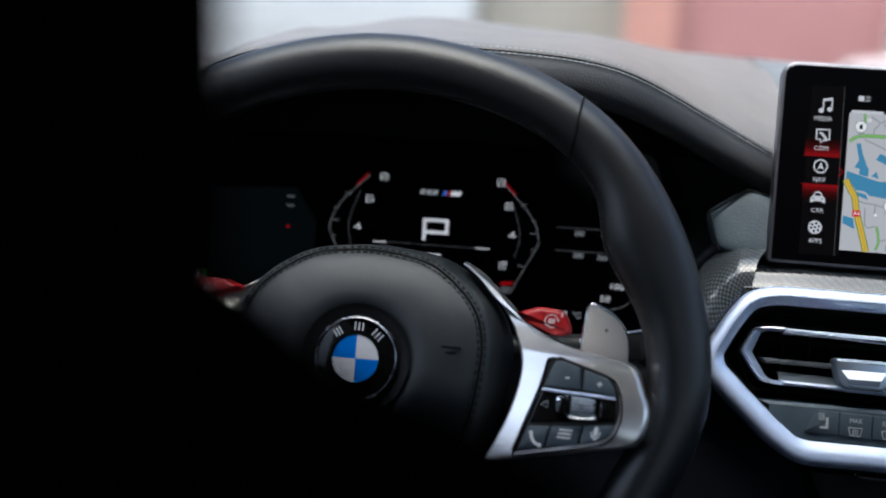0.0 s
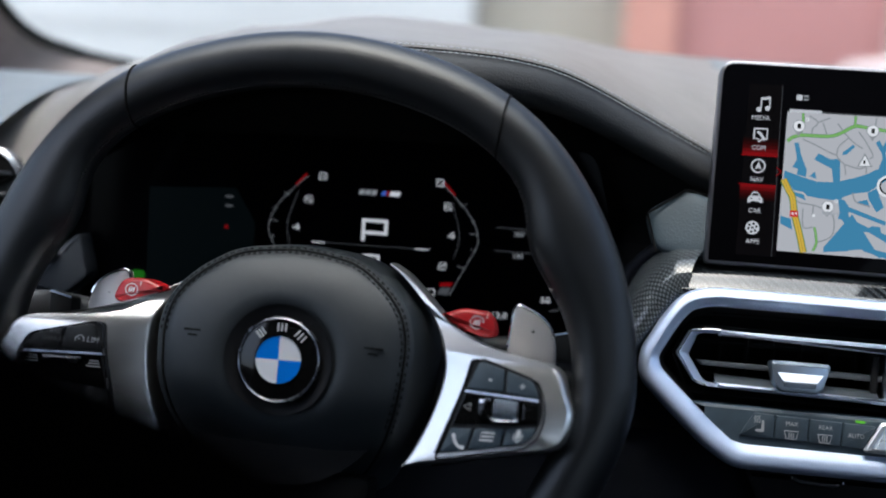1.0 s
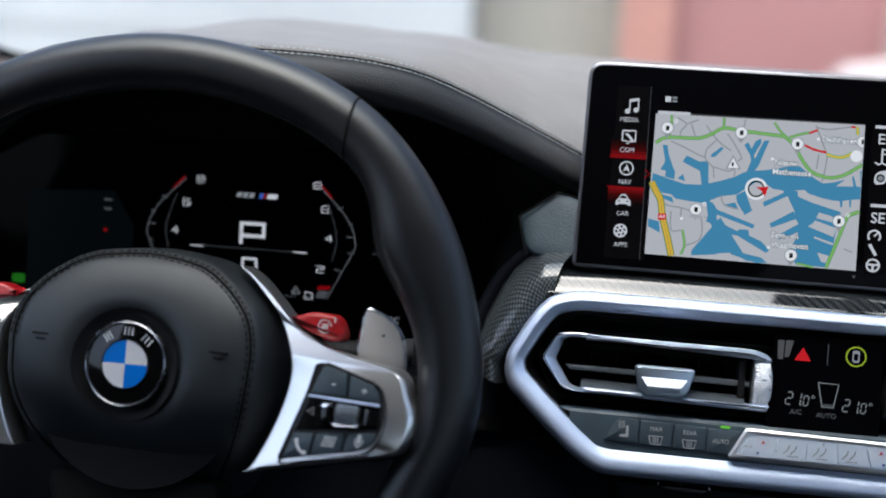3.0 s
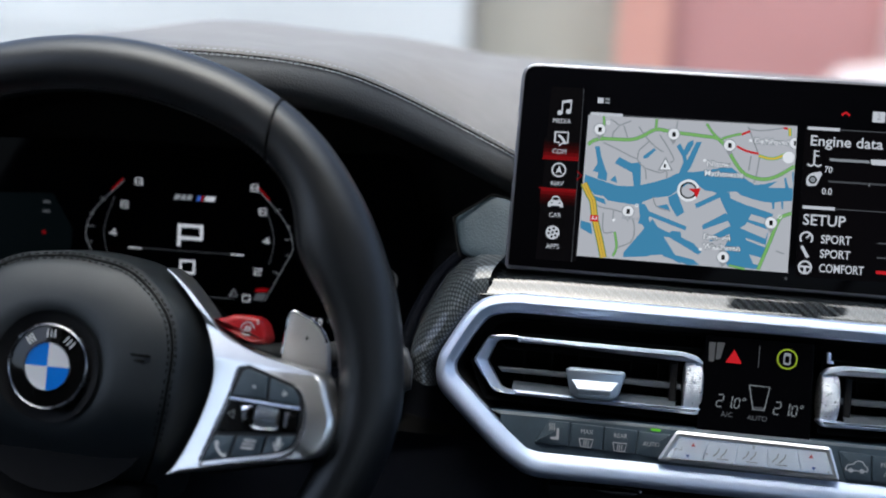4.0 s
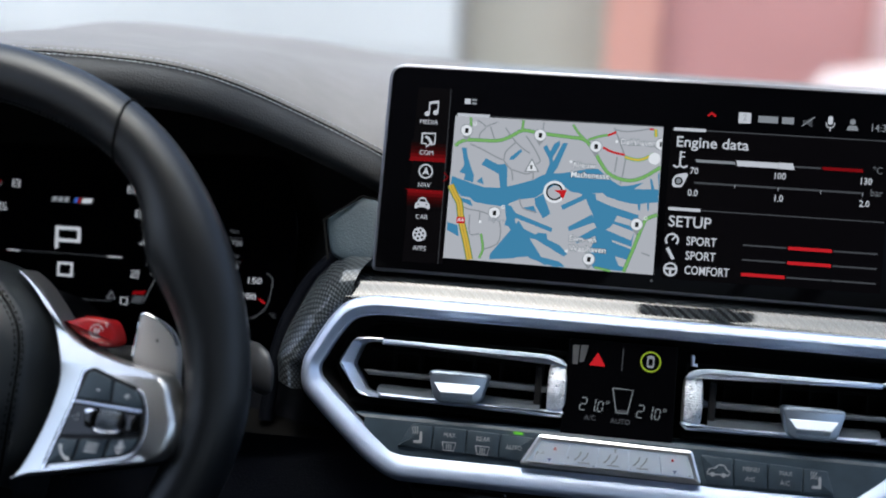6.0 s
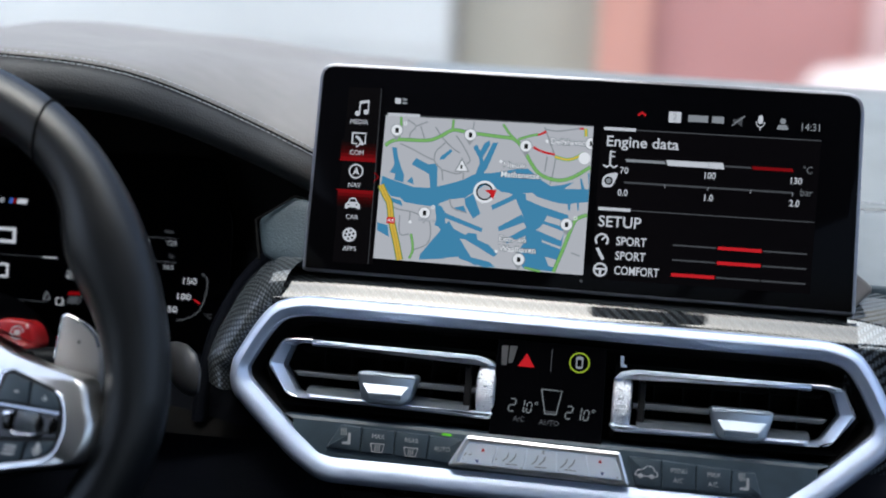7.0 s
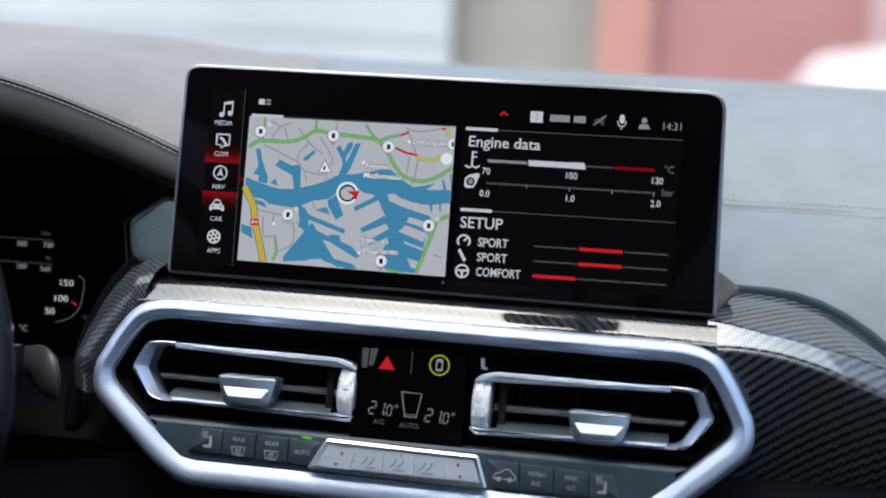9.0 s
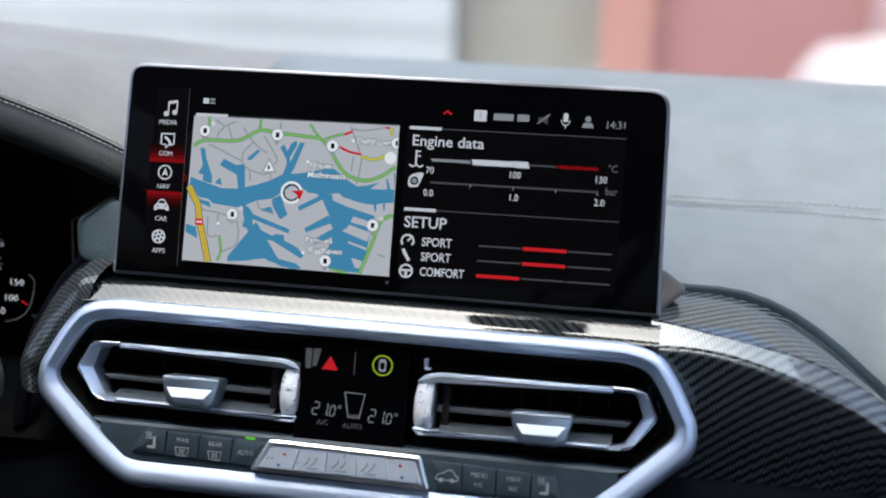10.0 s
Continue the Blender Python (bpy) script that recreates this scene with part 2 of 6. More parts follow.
def part(name, bm, mat, parent=None, label="", smooth=None):
    """Link a bmesh as one mesh object under a thing or a part."""
    finish(bm, smooth)
    me = bpy.data.meshes.new(name)
    bm.to_mesh(me)
    bm.free()
    me.materials.append(mat)
    ob = new(name, me)
    if parent:
        ob.parent = parent
    if label:
        ob["label"] = label
    return ob


def thing(name, m, label, category, group="", kind=""):
    ob = new(name)
    ob.empty_display_size = 0.02
    ob.matrix_world = m
    return tagged(ob, label, category, group, kind)


def panel_frame(x, y, z, lean, spin=0.0):
    """Local x to the right, local y up along a panel that leans back, local z out of it to the cabin."""
    return Matrix.Translation((x, y, z)) @ Euler((radians(90 - lean), 0, 0)).to_matrix().to_4x4() @ Matrix.Rotation(radians(spin), 4, "Z")


def round_poly(pts, radius, steps=5):
    """A closed outline with its corners rounded; radius may be a list, one for each corner."""
    out, n = [], len(pts)
    for i, p in enumerate(pts):
        r = radius[i] if isinstance(radius, (list, tuple)) else radius
        p, a, b = Vector(p), Vector(pts[i - 1]), Vector(pts[(i + 1) % n])
        da, db = (a - p), (b - p)
        r = min(r, 0.45 * da.length, 0.45 * db.length)
        if r <= 0:
            out.append(p)
            continue
        s, e = p + da.normalized() * r, p + db.normalized() * r
        for k in range(steps + 1):
            t = k / steps
            out.append(s * (1 - t) ** 2 + p * 2 * t * (1 - t) + e * t * t)
    return out


def normals_2d(pts):
    """Outward mitred normals of a closed outline."""
    n = len(pts)
    area = sum(pts[i - 1][0] * pts[i][1] - pts[i][0] * pts[i - 1][1] for i in range(n))
    side = 1 if area > 0 else -1
    out = []
    for i in range(n):
        a, p, b = Vector(pts[i - 1]), Vector(pts[i]), Vector(pts[(i + 1) % n])
        e1, e2 = (p - a), (b - p)
        n1 = Vector((e1.y, -e1.x)).normalized() if e1.length > 1e-9 else Vector((0, 0))
        n2 = Vector((e2.y, -e2.x)).normalized() if e2.length > 1e-9 else n1
        m = (n1 + n2)
        m = m.normalized() if m.length > 1e-6 else n1
        out.append(side * m / max(0.5, m.dot(n1) if n1.length else 1))
    return out


def grow(pts, d):
    return [Vector(p) + n * d for p, n in zip(pts, normals_2d(pts))]


def loft(loops, closed=True, caps=(False, False), uv=False, bm=None):
    """Faces between loops of equally many 3D points; UVs in metres along and across."""
    bm = bm or bmesh.new()
    rows = [[bm.verts.new(p) for p in lp] for lp in loops]
    layer = bm.loops.layers.uv.verify() if uv else None
    across = [0.0]
    for a, b in zip(loops, loops[1:]):
        mid = len(a) // 2
        across.append(across[-1] + (Vector(a[mid]) - Vector(b[mid])).length)
    for r, (a, b) in enumerate(zip(rows, rows[1:])):
        n = len(a)
        run = [0.0]
        for i in range(n):
            run.append(run[-1] + (a[i].co - a[(i + 1) % n].co).length)
        for i in range(n if closed else n - 1):
            j = (i + 1) % n
            q = [a[i], a[j], b[j], b[i]]
            try:
                f = bm.faces.new(q)
            except ValueError:
                continue
            if uv:
                for lp, c in zip(f.loops, ((run[i], across[r]), (run[i + 1], across[r]), (run[i + 1], across[r + 1]), (run[i], across[r + 1]))):
                    lp[layer].uv = c
    if caps[0]:
        bm.faces.new(rows[0])
    if caps[1]:
        bm.faces.new(rows[-1])
    return bm


def slab(pts, z0, z1, edge=0.0, bm=None, scale=MM):
    """A plate with the given outline between two heights, its front edge softened; numbers in millimetres."""
    rim = []
    inside = [Vector(p) for p in pts]
    levels = [(0, z0), (0, z1 - edge)] + ([(-0.3 * edge, z1 - 0.3 * edge), (-edge, z1)] if edge else [])
    if not edge:
        levels = [(0, z0), (0, z1)]
    for d, z in levels:
        lp = grow(inside, d) if d else inside
        rim.append([(p[0] * scale, p[1] * scale, z * scale) for p in lp])
    return loft(rim, True, (True, True), bm=bm)


def sweep(path, profile, scale=MM):
    """A profile of (outwards, height) swept round a closed flat path, in millimetres."""
    nrm = normals_2d(path)
    return loft([[((p[0] + n[0] * d) * scale, (p[1] + n[1] * d) * scale, h * scale) for p, n in zip(path, nrm)] for d, h in profile])


def tube(pts, radius, sides=6, closed=False, bm=None):
    """A round cord along 3D points; radius may be a list."""
    pts = [Vector(p) for p in pts]
    loops, n = [], len(pts)
    up = Vector((0.13, 0.31, 0.94))
    for i, p in enumerate(pts):
        a, b = (pts[i - 1], pts[(i + 1) % n]) if closed else (pts[max(i - 1, 0)], pts[min(i + 1, n - 1)])
        t = (b - a).normalized()
        s = t.cross(up)
        s = s.normalized() if s.length > 1e-4 else t.orthogonal().normalized()
        u = s.cross(t)
        r = radius[i] if isinstance(radius, (list, tuple)) else radius
        loops.append([p + (s * math.cos(k * math.tau / sides) + u * math.sin(k * math.tau / sides)) * r for k in range(sides)])
    if closed:
        loops.append(loops[0])
    return loft(loops, True, (not closed, not closed), bm=bm)


def spline(pts, steps=6):
    """Points along a smooth curve through the given ones."""
    pts = [Vector(p) for p in pts]
    out = []
    for i in range(len(pts) - 1):
        p0, p1, p2, p3 = pts[max(i - 1, 0)], pts[i], pts[i + 1], pts[min(i + 2, len(pts) - 1)]
        for k in range(steps):
            t = k / steps
            out.append(0.5 * ((2 * p1) + (p2 - p0) * t + (2 * p0 - 5 * p1 + 4 * p2 - p3) * t * t + (3 * p1 - p0 - 3 * p2 + p3) * t ** 3))
    return out + [pts[-1]]


def circle(cx, cy, r, n=32, a0=0.0):
    return [(cx + r * math.cos(a0 + k * math.tau / n), cy + r * math.sin(a0 + k * math.tau / n)) for k in range(n)]


def plate(name, pts, z, mat, parent, thick=0.25, label=""):
    """A thin printed or lit shape on a panel, in millimetres."""
    return part(name, slab(pts, z - thick, z), mat, parent, label)


def bar(name, x0, y0, x1, y1, z, mat, parent, label=""):
    return plate(name, [(x0, y0), (x1, y0), (x1, y1), (x0, y1)], z, mat, parent, label=label)


def stroke(pts, width, closed=False):
    """The outline of a line of even width along flat points."""
    pts = [Vector(p) for p in pts]
    left, right = [], []
    for i, p in enumerate(pts):
        a, b = pts[max(i - 1, 0)], pts[min(i + 1, len(pts) - 1)]
        d = (b - a).normalized()
        s = Vector((-d.y, d.x)) * width / 2
        left.append(p + s), right.append(p - s)
    return left + right[::-1]


def ribbon(name, pts, width, z, mat, parent, thick=0.12, label=""):
    pts = [Vector(p) for p in pts]
    bm = bmesh.new()
    o = stroke(pts, width)
    n = len(pts)
    loops = []
    for i in range(n):
        l, r = o[i], o[2 * n - 1 - i]
        loops.append([(l.x * MM, l.y * MM, (z - thick) * MM), (l.x * MM, l.y * MM, z * MM), (r.x * MM, r.y * MM, z * MM), (r.x * MM, r.y * MM, (z - thick) * MM)])
    loft(loops, True, (True, True), bm=bm)
    return part(name, bm, mat, parent, label)


def lettering(words, x, y, z, size, mat, parent, name="lettering", align="CENTER", bold=0.0, wide=1.0):
    """Letters of the built-in font lying on a panel, in millimetres; size is the height of the capitals."""
    cu = bpy.data.curves.new("letters", "FONT")
    cu.body, cu.size, cu.align_x, cu.align_y = words, size / 0.7 * MM, align, "CENTER"
    cu.offset, cu.extrude, cu.resolution_u = bold * MM, 0.08 * MM, 3
    tmp = new("letters", cu)
    me = bpy.data.meshes.new_from_object(tmp.evaluated_get(bpy.context.evaluated_depsgraph_get()))
    bpy.data.objects.remove(tmp)
    me.materials.clear()
    me.materials.append(mat)
    me.transform(Matrix.Translation((x * MM, y * MM, z * MM)) @ Matrix.Diagonal((wide, 1, 1, 1)))
    ob = new(name, me)
    ob.parent = parent
    return ob

# ================= the car's shell =================
def blend(x, keys):
    """Smooth piecewise value; keys are (x, value or tuple)."""
    if x <= keys[0][0]:
        return keys[0][1]
    for (a, va), (b, vb) in zip(keys, keys[1:]):
        if x <= b:
            t = (x - a) / (b - a)
            t = t * t * (3 - 2 * t)
            return tuple(p + (q - p) * t for p, q in zip(va, vb))
    return keys[-1][1]


WHEEL_X = -0.380
# front edge of the dash pad, from the driver's door to the passenger's: x, (y, z)
RIM = [(-0.70, (0.88, 1.06)), (-0.60, (0.86, 1.10)), (-0.56, (0.842, 1.137)), (-0.52, (0.812, 1.172)), (-0.48, (0.782, 1.196)), (-0.44, (0.767, 1.2070)), (-0.38, (0.762, 1.2115)),
       (-0.30, (0.768, 1.2100)), (-0.256, (0.786, 1.2040)), (-0.231, (0.803, 1.1940)), (-0.204, (0.832, 1.1755)), (-0.17, (0.848, 1.157)), (-0.13, (0.856, 1.135))]
RIM_R = [(-0.13, (0.858, 1.118)), (0.10, (0.858, 1.104)), (0.15, (0.872, 1.0860)), (0.175, (0.872, 1.0850)), (0.2040, (0.872, 1.0848)), (0.2238, (0.872, 1.0792)), (0.2436, (0.870, 1.0702)),
         (0.264, (0.868, 1.0560)), (0.295, (0.864, 1.0288)), (0.34, (0.832, 0.999)), (0.42, (0.822, 0.967)), (0.72, (0.822, 0.957))]
CREST = [(-0.70, (1.0, 1.108)), (-0.62, (1.0, 1.139)), (-0.55, (0.98, 1.166)), (-0.48, (0.96, 1.192)), (-0.38, (0.95, 1.2055)), (-0.28, (0.97, 1.198)), (-0.18, (1.05, 1.178)), (-0.10, (1.10, 1.169)), (0.30, (1.10, 1.166)), (0.72, (1.10, 1.150))]


def linear(x, keys):
    if x <= keys[0][0]:
        return keys[0][1]
    for (a, va), (b, vb) in zip(keys, keys[1:]):
        if x <= b:
            t = (x - a) / (b - a)
            return tuple(p + (q - p) * t for p, q in zip(va, vb))
    return keys[-1][1]


def smooth_line(x, keys, reach=0.022):
    """Mean of the keyed line round x, so that no key shows as a kink."""
    vals = [linear(x + reach * k / 4, keys) for k in range(-4, 5)]
    return tuple(sum(v[i] for v in vals) / len(vals) for i in range(2))


dashboard = thing("dashboard", pose(0, 0, 0), "dark anthracite leather dashboard with pale stitching under the windscreen", "dashboard", kind="structure")

# upper pad over the instruments
xs = [-0.70 + 0.012 * k for k in range(48)] + [-0.13]
rows = []
for x in xs:
    (ry, rz), (cy, cz) = smooth_line(x, RIM), blend(x, CREST)
    pts = [(ry + 0.075, rz - 0.030), (ry + 0.03, rz - 0.028), (ry + 0.008, rz - 0.025), (ry - 0.004, rz - 0.016), (ry - 0.002, rz - 0.006), (ry + 0.006, rz - 0.0005),
           (ry + 0.02, rz + 0.003 + 0.10 * max(0.0, cz - rz)), (ry + (cy - ry) * 0.45, rz + (cz - rz) * 0.62 + 0.004), (ry + (cy - ry) * 0.75, rz + (cz - rz) * 0.9 + 0.003), (cy, cz), (cy + 0.12, cz - 0.006), (cy + 0.30, cz - 0.045), (1.45, 1.05)]
    pts = spline([(x, y, z) for y, z in pts], 3)
    rows.append(pts)
part("driver_pad", loft([r[15:] for r in rows], closed=False), M["hood_leather"], dashboard, "leather hood over the instruments, tinted warm for the buildings it reflects", smooth=50)
# lip takes a darker leather in place of the shade on its face
part("hood_lip", loft([r[:16] for r in rows], closed=False), M["lip_leather"], dashboard, "rolled leather lip of the hood, its shade put into the colour", smooth=50)

# pad on the passenger's side, with the step of the seam
xs = [-0.135 + 0.015 * k for k in range(58)]
rows = []
for x in xs:
    (ry, rz), (cy, cz) = linear(x, RIM_R), blend(x, CREST)
    sz = 1.1135 - 0.02 * max(0, x - 0.25)
    low = max(0.0, 1.0848 - rz)
    pts = [(ry + 0.02, rz - 0.03), (ry + 0.003, rz - 0.012), (ry, rz), (ry + 0.004, rz + 0.003 + 0.12 * low), (ry + 0.018, rz + 0.006 + 0.30 * low), (0.93, 1.1025 - 0.25 * low), (0.967, sz - 0.0012), (0.970, sz - 0.0022), (0.973, sz + 0.0004),
           (1.0, sz + 0.012), (1.045, sz + 0.033), (cy, cz), (cy + 0.12, cz - 0.006), (cy + 0.28, cz - 0.05), (1.45, 1.04)]
    rows.append(spline([(x, y, z) for y, z in pts], 3))
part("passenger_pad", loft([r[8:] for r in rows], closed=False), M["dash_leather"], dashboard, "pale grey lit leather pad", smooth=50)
# the pad's own edge, split off in slate to stand for its shading
part("passenger_lip", loft([r[:9] for r in rows], closed=False), M["slate_leather"], dashboard, "leather lip above the carbon trim, slate put in for its shade", smooth=50)


def stitches(name, path, spacing, length, radius, mat, parent, lift=(0, 0, 0)):
    """A row of separate thread loops along a line, one mesh."""
    pts = [Vector(p) for p in path]
    bm = bmesh.new()
    dist, k = 0.0, 0
    for a, b in zip(pts, pts[1:]):
        seg = (b - a).length
        while k * spacing < dist + seg:
            s = (k * spacing - dist) / seg
            p, d = a.lerp(b, s) + Vector(lift), (b - a).normalized()
            q = p + d * length
            tube([p, p.lerp(q, 0.5) + Vector((0, -0.25, 0.6)) * radius, q], [radius * 0.7, radius, radius * 0.7], 5, bm=bm)
            k += 1
        dist += seg
    return tagged(part(name, bm, mat, parent), kind="stuff")


def on_rim(x, dy, dz):
    y, z = smooth_line(x, RIM)
    return (x, y + dy, z + dz)


line = [on_rim(-0.66 + 0.01 * k, 0.0055, 0.0005) for k in range(54)]
part("seam", tube(line, 0.0006, 5), M["groove"], dashboard, "dark seam")
stitches("stitching", [on_rim(-0.36 + 0.01 * k, 0.0035, -0.0003) for k in range(24)], 0.0036, 0.0026, 0.00045, M["stitch"], dashboard)
stitches("stitching", [on_rim(-0.36 + 0.01 * k, 0.0085, 0.0022) for k in range(24)], 0.0036, 0.0026, 0.00042, M["stitch"], dashboard)
right_line = [(x, 0.97, 1.1135 - 0.02 * max(0, x - 0.25)) for x in [0.14 + 0.01 * k for k in range(40)]]
part("seam", tube([Vector(p) + Vector((0, 0, -0.0012)) for p in right_line], 0.0007, 5), M["groove"], dashboard, "dark seam")
stitches("stitching", [(x, y - 0.005, z - 0.0012) for x, y, z in right_line], 0.0042, 0.003, 0.00042, M["stitch"], dashboard)
stitches("stitching", [(x, y + 0.0055, z + 0.0024) for x, y, z in right_line], 0.0042, 0.003, 0.00042, M["stitch"], dashboard)

# dark hollow round the instruments
rows = []
for x in [-0.62 + 0.02 * k for k in range(25)]:
    y, z = smooth_line(x, RIM)
    rows.append([(x, y + 0.05, z - 0.0285), (x, 0.885, z - 0.045), (x, 0.885, 1.0), (x, 0.80, 0.985)])
part("instrument_hollow", loft(rows, closed=False), M["deep_black"], dashboard)
part("hollow_side", loft([[(-0.152, 0.862, 1.128), (-0.160, 0.835, 1.09), (-0.165, 0.80, 1.0)], [(-0.215, 0.884, 1.14), (-0.215, 0.884, 1.08), (-0.215, 0.86, 1.0)]], closed=False), M["deep_black"], dashboard)

# padded corner beside the display
corner = [(-0.186, 0.838, 1.1105), (-0.1635, 0.845, 1.1250), (-0.146, 0.847, 1.121), (-0.140, 0.834, 1.088), (-0.166, 0.820, 1.0885), (-0.1795, 0.823, 1.0905)]
centre = sum((Vector(p) for p in corner), Vector()) / len(corner)
flat = [Vector(p) for p in corner]
dense = round_poly([(p.x, p.z) for p in flat], 0.006, 6)
tilt_y = lambda x, z: 0.838 + 0.62 * (z - 1.110) - 0.25 * (x + 0.165)
dense = [Vector((p[0], tilt_y(p[0], p[1]), p[1])) for p in dense]
loops = []
for s, out in ((1.0, -0.012), (1.0, 0.0), (0.97, 0.0012), (0.9, 0.0022), (0.7, 0.0030), (0.35, 0.0034), (0.02, 0.0035)):
    loops.append([centre + (p - centre) * s + Vector((0.1, -0.95, 0.3)) * out for p in dense])
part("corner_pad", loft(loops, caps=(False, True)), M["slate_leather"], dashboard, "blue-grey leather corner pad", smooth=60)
part("corner_seam", tube([Vector(p) + Vector((0, -0.0012, 0.0003)) for p in (corner[5], corner[0], corner[1], corner[2])], 0.0009, 6), M["groove"], dashboard)

# lower left: leather edge beside the carbon trim, knee panel, steering column
edge_l = spline([(-0.142, 0.834, 1.0965), (-0.172, 0.838, 1.0915), (-0.1905, 0.840, 1.0755), (-0.2015, 0.836, 1.058), (-0.2085, 0.828, 1.040), (-0.212, 0.82, 1.02), (-0.214, 0.81, 0.99)], 5)
part("trim_surround", tube(edge_l, [0.0045] * len(edge_l), 10), M["knee_plastic"], dashboard, "dark leather edge beside the carbon trim", smooth=60)
knee = []
for x in [-0.66, -0.5, -0.38, -0.30, -0.24, -0.19, -0.165, -0.150, -0.135]:
    s = max(0.0, (x + 0.24) / 0.105) if x > -0.24 else 0.0
    knee.append([(x, 0.87, 1.03 - 0.01 * s), (x, 0.84 - 0.03 * s, 1.0), (x, 0.80 - 0.02 * s, 0.96), (x, 0.765, 0.90), (x, 0.74, 0.78), (x, 0.76, 0.62), (x, 0.9, 0.55)])
part("knee_panel", loft(knee, closed=False), M["knee_plastic"], dashboard, "navy-black plastic knee panel", smooth=60)
under = []
for x in [-0.136, -0.05, 0.05, 0.16, 0.20, 0.30, 0.45, 0.72]:
    under.append([(x, 0.815, 1.0), (x, 0.80, 0.985), (x, 0.785, 0.96), (x, 0.765, 0.90), (x, 0.74, 0.80), (x, 0.76, 0.62), (x, 0.9, 0.55)])
part("lower_panel", loft(under, closed=False), M["knee_plastic"], dashboard, "black lower dash", smooth=60)
bulk = bmesh.new()
loft([[(x, 0.95, 1.0), (x, 0.95, 0.55), (x, 1.2, 0.55)] for x in (-0.72, 0.74)], closed=False, bm=bulk)
part("bulkhead", bulk, M["deep_black"], dashboard)

# carbon trim that rises from the silver frame to the display and runs on to the passenger's door
trim = thing("carbon_trim", pose(0, 0, 0), "glossy twill carbon-fibre dash trim above the silver frame", "trim")
LEDGE = [(-0.165, (0.7975, 1.0735)), (-0.14, (0.7965, 1.0755)), (0.0, (0.7955, 1.0745)), (0.13, (0.795, 1.0735)), (0.162, (0.794, 1.073))]
# passenger's end: upper lip, top and foot of the pale chamfer, lower edge; x, (y, z)
WING_LIP = [(0.150, (0.868, 1.0840)), (0.175, (0.870, 1.0838)), (0.2040, (0.870, 1.0836)), (0.2238, (0.870, 1.0780)), (0.2436, (0.868, 1.0690)), (0.2640, (0.866, 1.0550)), (0.295, (0.862, 1.0280)), (0.34, (0.83, 0.998)), (0.42, (0.82, 0.965)), (0.72, (0.82, 0.955))]
CHAMFER_TOP = [(0.150, (0.8110, 1.0858)), (0.1784, (0.8105, 1.0826)), (0.2023, (0.8075, 1.0769)), (0.2307, (0.8115, 1.0718)), (0.256, (0.812, 1.0637)), (0.2835, (0.8090, 1.0481)), (0.34, (0.80, 1.003)), (0.42, (0.79, 0.97)), (0.72, (0.79, 0.96))]
CHAMFER_FOOT = [(0.150, (0.797, 1.0742)), (0.176, (0.801, 1.0742)), (0.1907, (0.801, 1.0738)), (0.2006, (0.801, 1.0720)), (0.2117, (0.800, 1.0688)), (0.2369, (0.800, 1.0610)), (0.2591, (0.800, 1.0529)), (0.2827, (0.800, 1.0422)), (0.34, (0.79, 0.992)), (0.42, (0.78, 0.955)), (0.72, (0.78, 0.945))]


top = []
for x in [-0.165 + 0.008 * k for k in range(42)]:
    if x > 0.166:
        break
    y, z = smooth_line(x, LEDGE)
    top.append(spline([(x, y + 0.010, z - 0.016), (x, y + 0.001, z - 0.004), (x, y + 0.0012, z + 0.0008), (x, y + 0.0022, z + 0.0020), (x, y + 0.0042, z + 0.0038), (x, y + 0.0066, z + 0.0057), (x, y + 0.0092, z + 0.0077), (x, y + 0.0104, z + 0.0087), (x, y + 0.0122, z + 0.0092), (x, y + 0.030, z + 0.0102), (x, y + 0.052, z + 0.0108)], 4))
part("display_ledge", loft(top, closed=False, uv=True), M["carbon"], trim, smooth=60)
side = []
SIDE = [((-0.1480, 0.830, 1.0955), (-0.1600, 0.7990, 1.0750)), ((-0.1660, 0.831, 1.0935), (-0.1655, 0.7985, 1.0738)), ((-0.1790, 0.833, 1.0862), (-0.1700, 0.7965, 1.0685)), ((-0.1870, 0.833, 1.0782), (-0.1745, 0.7950, 1.0635)),
        ((-0.1925, 0.829, 1.0697), (-0.1785, 0.793, 1.0585)), ((-0.1975, 0.826, 1.0595), (-0.1830, 0.791, 1.0510)), ((-0.2018, 0.822, 1.0505), (-0.1875, 0.790, 1.0445)), ((-0.2048, 0.816, 1.0405), (-0.1905, 0.788, 1.0390)),
        ((-0.2056, 0.811, 1.0320), (-0.1935, 0.787, 1.0335)), ((-0.2040, 0.808, 1.0180), (-0.192, 0.784, 1.022))]
for a, b in SIDE:
    a, b = Vector(a), Vector(b)
    mid = (a + b) / 2 + Vector((-0.003, -0.006, 0.004))
    side.append(spline([a + Vector((0.002, 0.012, -0.002)), a, mid, b, b + Vector((0.006, 0.012, -0.004))], 4))
fine = []
for i in range(len(side) - 1):
    for k in range(5):
        fine.append([p.lerp(q, k / 5) for p, q in zip(side[i], side[i + 1])])
fine.append(side[-1])
part("side_wing", loft(fine, closed=False, uv=True), M["carbon_side"], trim, smooth=60)
wing = []
